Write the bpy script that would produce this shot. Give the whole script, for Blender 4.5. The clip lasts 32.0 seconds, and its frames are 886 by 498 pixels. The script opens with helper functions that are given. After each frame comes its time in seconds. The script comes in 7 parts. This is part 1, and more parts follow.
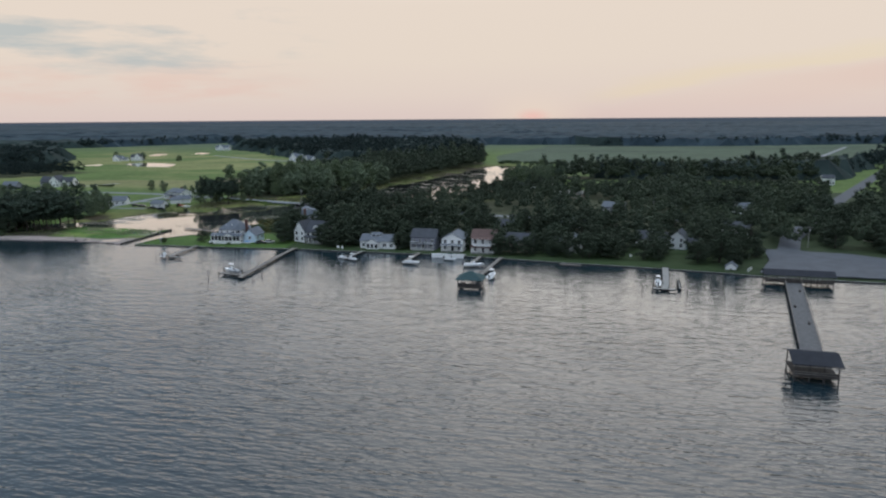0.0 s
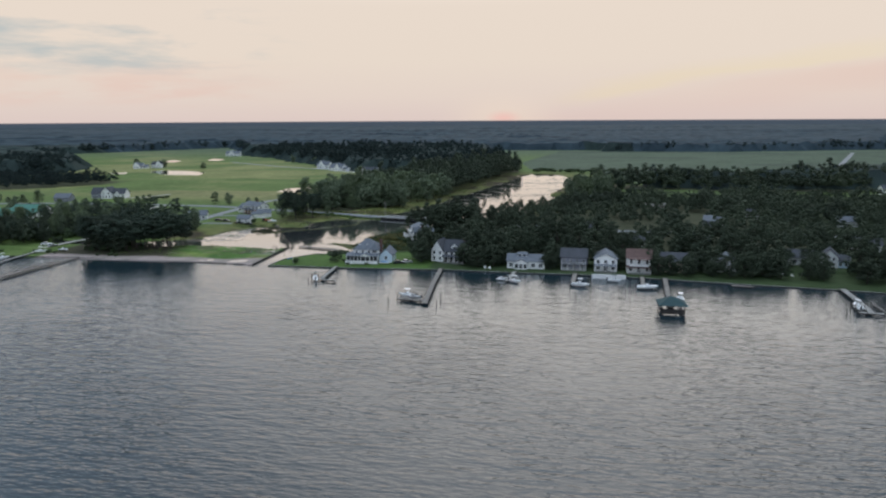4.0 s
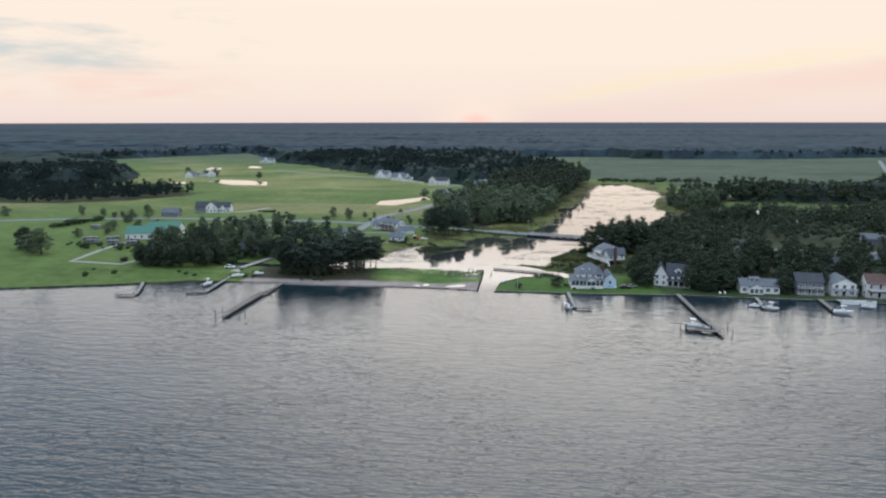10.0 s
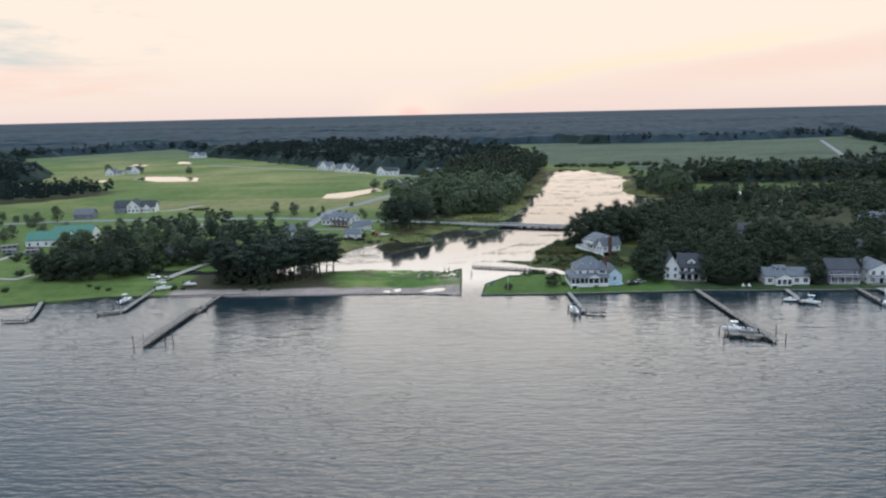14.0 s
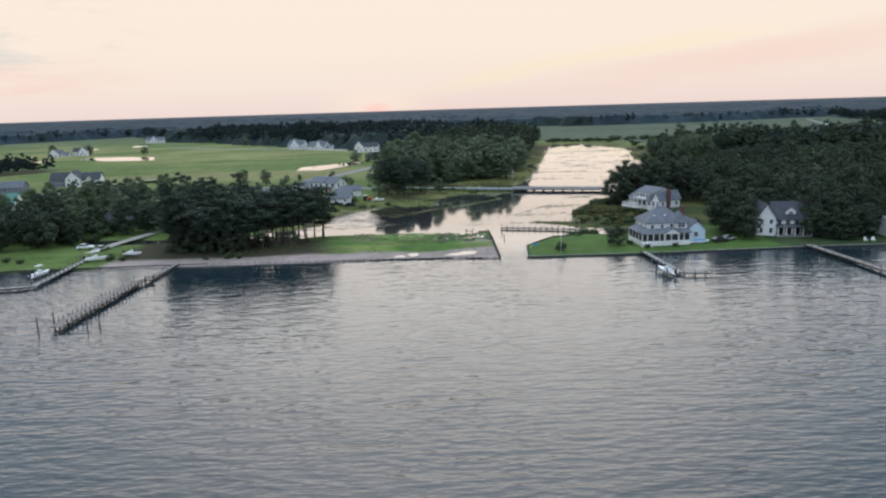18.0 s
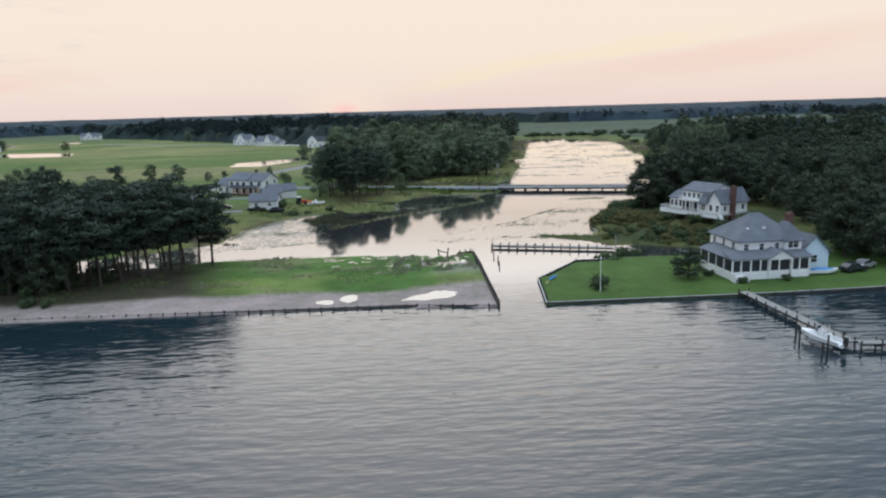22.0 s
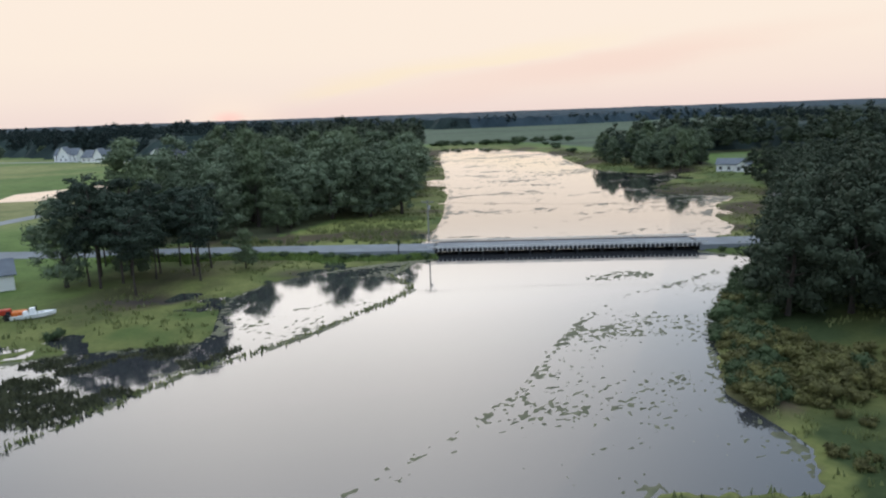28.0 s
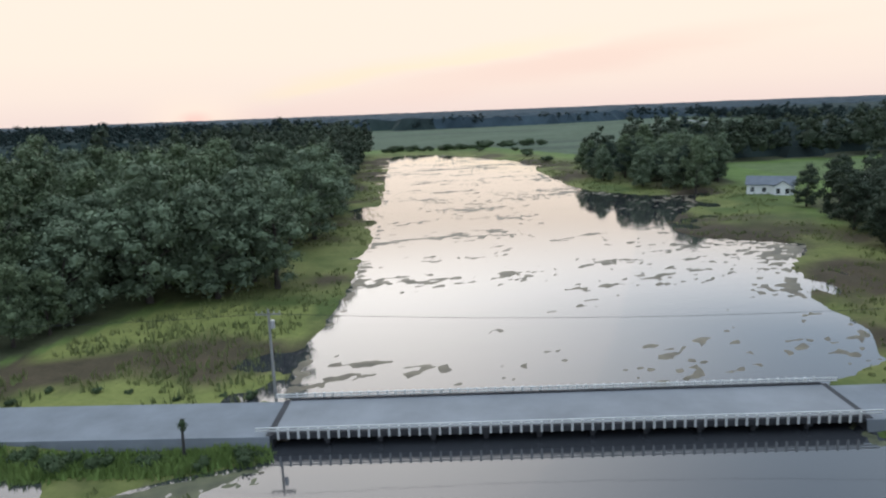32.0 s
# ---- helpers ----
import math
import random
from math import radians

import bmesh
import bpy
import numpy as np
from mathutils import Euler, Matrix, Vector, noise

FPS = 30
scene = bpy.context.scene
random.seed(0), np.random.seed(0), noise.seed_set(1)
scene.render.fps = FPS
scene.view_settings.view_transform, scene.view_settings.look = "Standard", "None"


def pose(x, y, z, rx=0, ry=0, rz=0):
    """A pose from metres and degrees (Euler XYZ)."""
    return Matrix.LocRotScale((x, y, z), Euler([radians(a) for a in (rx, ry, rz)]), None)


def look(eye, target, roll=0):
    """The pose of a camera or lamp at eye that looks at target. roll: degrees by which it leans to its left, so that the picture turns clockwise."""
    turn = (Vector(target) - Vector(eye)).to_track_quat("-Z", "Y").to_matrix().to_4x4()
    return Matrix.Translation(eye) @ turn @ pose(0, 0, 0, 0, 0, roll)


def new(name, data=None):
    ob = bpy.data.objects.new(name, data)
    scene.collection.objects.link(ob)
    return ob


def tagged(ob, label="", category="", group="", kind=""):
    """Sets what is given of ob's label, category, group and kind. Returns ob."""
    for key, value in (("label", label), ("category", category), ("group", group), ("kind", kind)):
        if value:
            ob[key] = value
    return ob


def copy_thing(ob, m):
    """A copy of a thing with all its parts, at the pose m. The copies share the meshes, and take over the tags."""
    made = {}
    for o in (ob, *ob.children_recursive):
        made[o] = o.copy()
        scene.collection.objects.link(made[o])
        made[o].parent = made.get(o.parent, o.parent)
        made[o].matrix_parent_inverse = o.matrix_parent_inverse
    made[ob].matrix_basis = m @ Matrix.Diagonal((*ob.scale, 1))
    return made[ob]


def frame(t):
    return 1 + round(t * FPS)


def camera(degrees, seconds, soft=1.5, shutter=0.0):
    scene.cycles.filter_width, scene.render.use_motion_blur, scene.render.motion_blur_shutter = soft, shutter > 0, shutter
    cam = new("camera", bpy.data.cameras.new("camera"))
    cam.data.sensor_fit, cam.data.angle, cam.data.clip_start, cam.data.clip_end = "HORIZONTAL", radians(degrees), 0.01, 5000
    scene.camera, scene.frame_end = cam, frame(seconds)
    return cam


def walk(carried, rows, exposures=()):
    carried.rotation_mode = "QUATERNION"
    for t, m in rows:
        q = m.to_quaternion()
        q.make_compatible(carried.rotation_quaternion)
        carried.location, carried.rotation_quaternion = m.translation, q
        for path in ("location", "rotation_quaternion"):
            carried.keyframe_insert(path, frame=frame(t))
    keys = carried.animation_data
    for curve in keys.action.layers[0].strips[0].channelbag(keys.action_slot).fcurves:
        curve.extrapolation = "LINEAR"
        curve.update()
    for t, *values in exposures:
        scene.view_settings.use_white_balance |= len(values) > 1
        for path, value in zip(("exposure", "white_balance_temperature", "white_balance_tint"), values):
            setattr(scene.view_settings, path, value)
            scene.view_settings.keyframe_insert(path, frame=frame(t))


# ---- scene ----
cam = camera(65.5, 32.0, soft=2.2)
# seconds, eye, target, roll
PATH = [
    (0, (222.74, -71.55, 55.47), (202.35, 24.53, 36.65), -0.42),
    (0.5, (214.28, -72.81, 56.05), (195.96, 23.75, 37.41), -0.52),
    (1, (205.49, -74.36, 56.93), (187.87, 22.37, 38.26), -0.45),
    (1.5, (196.07, -75.53, 57.94), (178.42, 21.22, 39.26), -0.44),
    (2, (186.21, -76.40, 58.90), (168.94, 20.42, 40.25), -0.36),
    (2.5, (176.39, -77.23, 60.07), (159.82, 19.69, 41.38), -0.39),
    (3, (166.55, -77.85, 60.83), (150.14, 19.03, 42.09), -0.20),
    (3.5, (157.20, -78.51, 61.86), (140.84, 18.38, 43.16), -0.32),
    (5.5, (122.08, -79.63, 63.99), (105.41, 17.30, 45.69), -0.15),
    (6, (112.79, -80.22, 64.97), (96.05, 16.64, 46.60), -0.13),
    (6.5, (103.56, -81.10, 66.24), (86.82, 15.74, 47.76), -0.18),
    (7, (94.29, -82.26, 67.31), (77.61, 14.57, 48.69), -0.20),
    (7.5, (85.27, -83.49, 67.96), (68.65, 13.36, 49.41), 0.05),
    (8, (75.87, -84.52, 68.16), (59.28, 12.35, 49.68), 0.10),
    (8.5, (66.25, -85.74, 68.35), (50.29, 11.23, 49.86), 0.19),
    (9, (56.87, -87.23, 68.71), (40.93, 9.73, 50.17), 0.16),
    (9.5, (47.64, -88.63, 70.26), (32.07, 8.42, 51.83), 0.19),
    (10, (39.05, -89.78, 72.16), (26.53, 7.72, 53.78), -0.07),
    (10.5, (32.04, -89.26, 73.74), (23.59, 8.60, 54.96), -0.82),
    (11, (27.28, -86.65, 74.65), (22.17, 11.38, 55.58), -1.37),
    (11.5, (24.53, -82.06, 74.94), (20.01, 16.01, 55.90), -1.65),
    (12, (23.42, -75.68, 74.60), (19.43, 22.45, 55.78), -1.87),
    (12.5, (23.20, -67.68, 73.02), (17.66, 30.31, 53.89), -2.03),
    (13, (23.21, -58.57, 70.49), (18.38, 39.39, 50.98), -2.14),
    (13.5, (22.77, -49.45, 67.46), (18.31, 48.51, 47.85), -1.97),
    (14, (20.54, -40.64, 64.35), (16.63, 57.36, 44.85), -1.26),
    (14.5, (16.50, -32.98, 61.14), (12.63, 65.03, 41.64), -0.76),
    (16.5, (0.18, -8.08, 48.25), (-0.22, 89.84, 27.94), -1.84),
    (17, (0.00, 0.00, 45.00), (-0.00, 97.89, 24.57), -1.94),
    (17.5, (0.24, 8.82, 41.94), (0.55, 106.67, 21.34), -1.89),
    (18, (0.53, 18.03, 40.03), (1.25, 115.98, 19.87), -1.73),
    (18.5, (0.99, 27.58, 38.34), (2.05, 125.48, 18.00), -1.78),
    (19, (1.25, 36.78, 36.00), (2.61, 134.63, 15.42), -1.82),
    (19.5, (1.46, 46.42, 34.91), (3.06, 144.28, 14.42), -1.74),
    (20, (2.11, 56.02, 34.75), (3.70, 153.93, 14.44), -1.71),
    (20.5, (2.54, 66.30, 33.77), (3.23, 164.27, 13.75), -1.52),
    (21, (2.93, 76.07, 31.35), (3.71, 173.97, 11.01), -1.74),
    (21.5, (3.16, 86.45, 30.51), (8.14, 184.27, 10.33), -1.94),
    (22, (3.34, 96.49, 30.10), (8.53, 194.31, 9.98), -1.61),
    (22.5, (3.69, 106.26, 28.16), (9.03, 203.99, 7.65), -1.85),
    (23, (4.17, 116.73, 27.79), (9.63, 214.49, 7.46), -1.72),
    (23.5, (4.68, 127.15, 28.02), (10.14, 224.91, 7.66), -1.82),
    (24, (5.23, 137.71, 28.21), (10.74, 235.43, 7.73), -1.92),
    (24.5, (5.94, 147.74, 27.82), (11.40, 245.53, 7.64), -1.71),
    (26.5, (8.26, 185.19, 27.70), (21.23, 282.39, 8.10), -1.91),
    (27, (9.30, 195.21, 27.72), (25.73, 291.87, 8.05), -2.03),
    (27.5, (10.24, 205.12, 27.62), (29.38, 301.25, 7.84), -1.91),
    (28, (11.58, 214.64, 27.16), (31.95, 310.57, 7.61), -1.99),
    (28.5, (13.49, 223.50, 26.63), (37.77, 318.56, 7.27), -2.03),
    (29, (16.09, 232.18, 26.79), (44.03, 326.23, 7.46), -2.18),
    (29.5, (18.91, 241.41, 27.06), (47.80, 335.12, 7.45), -2.02),
    (30, (21.75, 250.95, 27.19), (55.26, 343.03, 7.25), -1.98),
    (30.5, (24.82, 260.33, 26.79), (58.98, 352.20, 7.00), -1.89),
    (31, (28.49, 269.55, 26.73), (62.26, 361.61, 7.14), -1.86),
    (31.5, (32.67, 278.23, 27.17), (62.59, 371.61, 7.56), -2.08),
    (32, (38.24, 285.92, 27.62), (62.72, 380.83, 7.82), -2.17),
]
walk(cam, [(t, look(e, g, r)) for t, e, g, r in PATH],
     exposures=[(0, -0.24), (3.5, -0.22), (8, -0.03), (12, 0.14), (17, 0.06), (21, 0.03), (24.5, -0.06), (28, 0.07), (30, 0.14), (32, 0.15)])

# ---------------------------------------------------------------- sky and sun
SUN_AZ = radians(4.6)            # to the left of +y
sun_dir = Vector((-math.sin(SUN_AZ), math.cos(SUN_AZ), 0.0))


class Nodes:
    """Short hand for building node trees."""

    def __init__(self, tree):
        self.t = tree
        tree.nodes.clear()

    def n(self, kind, **ins):
        node = self.t.nodes.new(kind)
        for key, value in ins.items():
            if key == "_operation":
                node.operation = value
            elif key == "_use_clamp":
                node.use_clamp = value
            elif key == "_data_type":
                node.data_type = value
            elif key == "_blend_type":
                node.blend_type = value
            elif key == "_rotation_type":
                node.rotation_type = value
            elif key == "_attribute_name":
                node.attribute_name = value
            else:
                sock = node.inputs[int(key[1:])] if key[0] == "i" and key[1:].isdigit() else node.inputs[key.replace("__", " ")]
                if isinstance(value, bpy.types.NodeSocket):
                    self.t.links.new(value, sock)
                else:
                    sock.default_value = value
        return node

    def math(self, op, a, b=0.0, clamp=False):
        return self.n("ShaderNodeMath", _operation=op, _use_clamp=clamp, i0=a, i1=b).outputs[0]

    def ramp(self, fac, stops, mode="LINEAR"):
        node = self.n("ShaderNodeValToRGB", Fac=fac)
        node.color_ramp.interpolation = mode
        els = node.color_ramp.elements
        while len(els) < len(stops):
            els.new(0.5)
        for el, (p, c) in zip(els, stops):
            el.position = p
            el.color = (*c, 1) if len(c) == 3 else c
        return node.outputs[0]

    def mix(self, fac, a, b, mode="MIX"):
        node = self.n("ShaderNodeMix", _data_type="RGBA", _blend_type=mode)
        for sock, v in ((node.inputs[0], fac), (node.inputs[6], a), (node.inputs[7], b)):
            if isinstance(v, bpy.types.NodeSocket):
                self.t.links.new(v, sock)
            elif sock == node.inputs[0]:
                sock.default_value = v
            else:
                sock.default_value = (*v, 1)
        return node.outputs[2]

    def range(self, v, a, b, c=0.0, d=1.0, smooth=False):
        node = self.n("ShaderNodeMapRange", i0=v, i1=a, i2=b, i3=c, i4=d)
        if smooth:
            node.interpolation_type = "SMOOTHSTEP"
        return node.outputs[0]

    def noise(self, vec, scale, detail=4.0, rough=0.55, colour=False):
        node = self.n("ShaderNodeTexNoise", Vector=vec, Scale=scale, Detail=detail, Roughness=rough)
        return node.outputs[1 if colour else 0]


def make_world():
    world = bpy.data.worlds.new("dusk_sky")
    world.use_nodes = True
    scene.world = world
    g = Nodes(world.node_tree)
    d = g.n("ShaderNodeTexCoord").outputs["Generated"]
    turned = g.n("ShaderNodeVectorRotate", _rotation_type="Z_AXIS", Vector=d, Angle=-SUN_AZ).outputs[0]
    sep = g.n("ShaderNodeSeparateXYZ", Vector=turned)
    x, y, z = sep.outputs
    elev = g.math("MULTIPLY", g.math("ARCSINE", z), 57.2958)
    az = g.math("MULTIPLY", g.math("ARCTAN2", x, y), 57.2958)      # degrees to the right of the sun
    base = g.ramp(g.math("DIVIDE", elev, 90.0, True), [
        (0.0, (0.84, 0.69, 0.64)), (0.02, (0.89, 0.755, 0.67)), (0.05, (0.925, 0.80, 0.69)), (0.10, (0.935, 0.81, 0.70)), (1.0, (0.935, 0.81, 0.70))])
    # the afterglow stands brightest over the sunset; higher up the sky turns bluer, and it dims to both sides
    base = g.mix(g.range(elev, 8.5, 16, 0.0, 1.0, True), base, (1.92, 1.86, 1.80))
    base = g.mix(g.range(elev, 20, 70, 0.0, 1.0, True), base, (2.05, 2.35, 2.75))
    wide = g.math("ABSOLUTE", g.math("SUBTRACT", az, 6.0))
    aside = g.math("MULTIPLY", g.range(wide, 6, 45, 0, 1, True), g.math("MULTIPLY", g.range(elev, 8, 18, 0, 1, True), g.range(elev, 40, 80, 1, 0, True)))
    base = g.mix(g.math("MULTIPLY", aside, 0.93), base, (0.44, 0.58, 0.75))
    away = g.range(wide, 70, 150, 0, 1, True)
    base = g.mix(g.math("MULTIPLY", away, 0.6), base, (0.72, 0.92, 1.22))
    # cloud streaks low in the west
    flat = g.n("ShaderNodeCombineXYZ", X=g.math("MULTIPLY", az, 0.05), Y=g.math("MULTIPLY", elev, 0.28), Z=3.0).outputs[0]
    streak = g.noise(flat, 1.0, 6, 0.6)
    fine = g.noise(flat, 3.2, 5, 0.55)
    lift = g.math("SUBTRACT", elev, g.math("ADD", g.math("MULTIPLY", az, 0.150), g.math("MULTIPLY", g.math("SUBTRACT", streak, 0.5), 3.0)))
    near = g.math("MULTIPLY", g.range(az, 2, 9, 0, 1, True), g.range(az, 22, 36, 1, 0, True))
    edge = g.math("MULTIPLY", g.range(az, 12, 30, 0.35, 1, True), g.range(az, 40, 62, 1, 0, True))
    low_sky = g.range(elev, 4.8, 7.5, 1, 0, True)
    gold = g.math("MULTIPLY", g.math("MULTIPLY", near, low_sky), g.math("MULTIPLY", g.range(lift, -0.1, 0.7, 0, 1, True), g.range(lift, 0.7, 2.2, 1, 0, True)))
    base = g.mix(g.math("MULTIPLY", gold, 0.20), base, (0.98, 0.82, 0.36))
    rose = g.math("MULTIPLY", g.math("MULTIPLY", edge, g.range(elev, 3.6, 6.4, 1, 0, True)), g.math("MULTIPLY", g.range(lift, -3.0, -1.0, 0.2, 1, True), g.range(lift, -0.6, 0.6, 1, 0, True)))
    base = g.mix(g.math("MULTIPLY", rose, 0.26), base, (0.84, 0.47, 0.41))
    left = g.math("MULTIPLY", g.range(az, -14, -26, 0, 1, True), g.range(az, -70, -50, 0, 1, True))
    low = g.math("MULTIPLY", left, g.math("MULTIPLY", g.range(elev, 0.5, 2.0, 0, 1, True), g.range(elev, 2.5, 5.0, 1, 0, True)))
    base = g.mix(g.math("MULTIPLY", g.math("MULTIPLY", low, g.range(fine, 0.42, 0.62)), 0.3), base, (0.90, 0.55, 0.47))
    mid = g.math("MULTIPLY", left, g.math("MULTIPLY", g.range(elev, 2.5, 4.5, 0, 1, True), g.range(elev, 7, 10, 1, 0, True)))
    base = g.mix(g.math("MULTIPLY", g.math("MULTIPLY", mid, g.range(streak, 0.50, 0.62)), 0.75), base, (0.50, 0.58, 0.60))
    # the glow where the sun has just gone down
    off = g.math("SQRT", g.math("ADD", g.math("POWER", az, 2.0), g.math("POWER", g.math("MULTIPLY", elev, 2.2), 2.0)))
    glow = g.range(off, 0.0, 6.0, 1, 0, True)
    base = g.mix(g.math("MULTIPLY", glow, 0.5), base, (1.0, 0.84, 0.68))
    core = g.range(off, 0.0, 1.8, 1, 0, True)
    base = g.mix(g.math("MULTIPLY", core, 0.6), base, (1.0, 0.55, 0.50))
    # far land below the horizon, haze put into its colour
    sky = g.mix(g.range(elev, -0.22, -0.14), (0.075, 0.100, 0.135), base)
    bg = g.n("ShaderNodeBackground", Color=sky, Strength=1.0)
    g.n("ShaderNodeOutputWorld", Surface=bg.outputs[0])


make_world()
sun = new("sun", bpy.data.lights.new("sun", "SUN"))
sun.data.energy, sun.data.angle, sun.data.color = 0.08, radians(70), (1.0, 0.72, 0.52)
sun.matrix_world = look(sun_dir * 400 + Vector((0, 0, 40)), (0, 0, 0))

# ---------------------------------------------------------------- materials
def material(name, colour, rough=0.8, vary=0.25, scale=1.0, bump=0.0, bump_scale=None, metal=0.0, island=0.0, shift=None, spec=0.3, fine=8.0, stretch=(1, 1, 1)):
    """A surface with two scales of variation; shift is the colour it drifts to."""
    m = bpy.data.materials.new(name)
    m.use_nodes = True
    g = Nodes(m.node_tree)
    co = g.n("ShaderNodeTexCoord").outputs["Object"]
    if stretch != (1, 1, 1):
        co = g.n("ShaderNodeVectorMath", _operation="MULTIPLY", i0=co, i1=stretch).outputs[0]
    big = g.noise(co, scale, 4, 0.6)
    small = g.noise(co, scale * fine, 3, 0.6)
    lo = tuple(c * (1 - vary) for c in colour)
    hi = tuple(min(c * (1 + vary), 0.95) for c in (shift or colour))
    col = g.mix(g.range(big, 0.3, 0.7), lo, hi)
    col = g.mix(g.range(small, 0.25, 0.75, 0.0, 0.45), col, tuple(c * (1 - 0.7 * vary) for c in colour))
    if island:
        r = g.n("ShaderNodeObjectInfo").outputs["Random"]
        i = g.n("ShaderNodeNewGeometry").outputs["Random Per Island"]
        k = g.math("ADD", g.math("MULTIPLY", r, island), g.math("MULTIPLY", i, island))
        col = g.mix(1.0, col, g.n("ShaderNodeCombineColor", Red=g.math("SUBTRACT", 1 + island * 0.9, k), Green=g.math("SUBTRACT", 1 + island, k), Blue=g.math("SUBTRACT", 1 + island * 0.9, k)).outputs[0], "MULTIPLY")
    p = g.n("ShaderNodeBsdfPrincipled", Base__Color=col, Roughness=rough, Metallic=metal)
    p.inputs["Specular IOR Level"].default_value = spec
    if bump:
        b = g.n("ShaderNodeBump", Strength=bump, Distance=0.05, Height=g.noise(co, bump_scale or scale * fine, 3, 0.6))
        m.node_tree.links.new(b.outputs[0], p.inputs["Normal"])
    g.n("ShaderNodeOutputMaterial", Surface=p.outputs[0])
    return m


M_LEAF = material("oak_leaves", (0.104, 0.137, 0.086), 0.7, 0.3, 0.15, island=0.22, shift=(0.124, 0.157, 0.094), spec=0.2)
M_LEAF2 = material("light_leaves", (0.098, 0.132, 0.074), 0.7, 0.3, 0.15, island=0.22, shift=(0.114, 0.145, 0.074), spec=0.2)
# darker copy of the broadleaf leaves, shade put into the colour
M_SHADE = material("darkened_tree_leaves", (0.040, 0.055, 0.038), 0.75, 0.35, 0.03, island=0.25, shift=(0.056, 0.070, 0.042), spec=0.15)
M_PINE = material("pine_needles", (0.038, 0.056, 0.042), 0.75, 0.3, 0.15, island=0.25, shift=(0.042, 0.060, 0.040), spec=0.2)
# haze put into the leaf colours: farther woods bluer, the farthest also lighter
M_FAR = material("hazed_far_canopy", (0.030, 0.047, 0.062), 0.9, 0.4, 0.02, island=0.2, shift=(0.039, 0.058, 0.070), spec=0.1)
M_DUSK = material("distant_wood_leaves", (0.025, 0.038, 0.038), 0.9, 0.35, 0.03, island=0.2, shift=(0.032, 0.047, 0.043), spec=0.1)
M_BARK = material("bark", (0.060, 0.050, 0.042), 0.95, 0.35, 1.5, bump=0.5)
M_WHITE = material("white_siding", (0.80, 0.80, 0.78), 0.6, 0.06, 0.6, bump=0.15, bump_scale=6, stretch=(0.1, 0.1, 1))
M_BLUE = material("pale_blue_siding", (0.60, 0.72, 0.80), 0.6, 0.06, 0.6, bump=0.15, bump_scale=6, stretch=(0.1, 0.1, 1))
M_PINK = material("pink_siding", (0.78, 0.50, 0.40), 0.6, 0.08, 0.6)
M_GREYSIDE = material("grey_siding", (0.21, 0.22, 0.26), 0.7, 0.12, 0.6)
M_TAN = material("tan_siding", (0.50, 0.44, 0.36), 0.7, 0.12, 0.6)
M_TRIM = material("white_trim", (0.82, 0.82, 0.80), 0.5, 0.05, 1.0)
M_SHINGLE = material("grey_shingles", (0.135, 0.152, 0.175), 0.9, 0.2, 0.5, bump=0.4, bump_scale=5, fine=12)
M_DARKSH = material("dark_shingles", (0.062, 0.068, 0.080), 0.9, 0.25, 0.5, bump=0.4, bump_scale=5, fine=12)
M_REDSH = material("red_brown_shingles", (0.120, 0.078, 0.070), 0.9, 0.25, 0.5, bump=0.4, bump_scale=5, fine=12)
M_GREENROOF = material("green_metal_roof", (0.045, 0.165, 0.125), 0.45, 0.12, 0.3, metal=0.1, stretch=(3, 0.2, 1))
M_GLASS = material("window_glass", (0.02, 0.025, 0.03), 0.08, 0.2, 0.5, spec=0.6)
M_SCREEN = material("dark_screen", (0.03, 0.033, 0.038), 0.6, 0.2, 1.0)
M_BRICK = material("red_brick", (0.135, 0.072, 0.062), 0.9, 0.25, 2.0, bump=0.3)
M_WOOD = material("weathered_timber", (0.22, 0.20, 0.18), 0.9, 0.3, 0.8, bump=0.4, stretch=(1, 1, 0.3))
M_DARKWOOD = material("wet_dark_timber", (0.055, 0.05, 0.046), 0.8, 0.35, 0.8, bump=0.4)
M_PALEWOOD = material("pale_boards", (0.27, 0.265, 0.25), 0.85, 0.2, 0.8, bump=0.3)
M_CONC = material("concrete", (0.36, 0.36, 0.35), 0.9, 0.18, 0.6, bump=0.25)
M_ASPH = material("asphalt", (0.17, 0.185, 0.20), 0.9, 0.2, 0.25, bump=0.2, fine=30)
M_LOT = material("dark_worn_asphalt", (0.085, 0.092, 0.105), 0.9, 0.2, 0.2, bump=0.2, fine=30)
M_PAVE = material("pale_pavement", (0.20, 0.21, 0.22), 0.9, 0.18, 0.2, bump=0.2, fine=30)
M_GRAVEL = material("gravel_lane", (0.30, 0.29, 0.26), 0.95, 0.2, 0.3, fine=20)
M_STEEL = material("galvanised_steel", (0.55, 0.56, 0.57), 0.45, 0.1, 1.0, metal=0.7)
M_RAIL = material("weathered_rail", (0.20, 0.20, 0.20), 0.6, 0.2, 0.8, metal=0.2)
M_POST = material("pale_concrete", (0.52, 0.52, 0.50), 0.8, 0.15, 0.8)
M_BOATWHITE = material("white_gelcoat", (0.82, 0.83, 0.83), 0.25, 0.04, 1.0, spec=0.5)
M_CAMPER = material("dull_camper_panels", (0.19, 0.19, 0.19), 0.5, 0.12, 0.6)
M_BLUECOVER = material("blue_cover", (0.08, 0.25, 0.50), 0.7, 0.15, 1.0)
M_LIME = material("yellow_green_plastic", (0.17, 0.21, 0.05), 0.5, 0.1, 1.0)
M_PIERROOF = material("dark_blue_shingles", (0.022, 0.025, 0.033), 0.9, 0.25, 0.5, bump=0.4, bump_scale=5, fine=12)
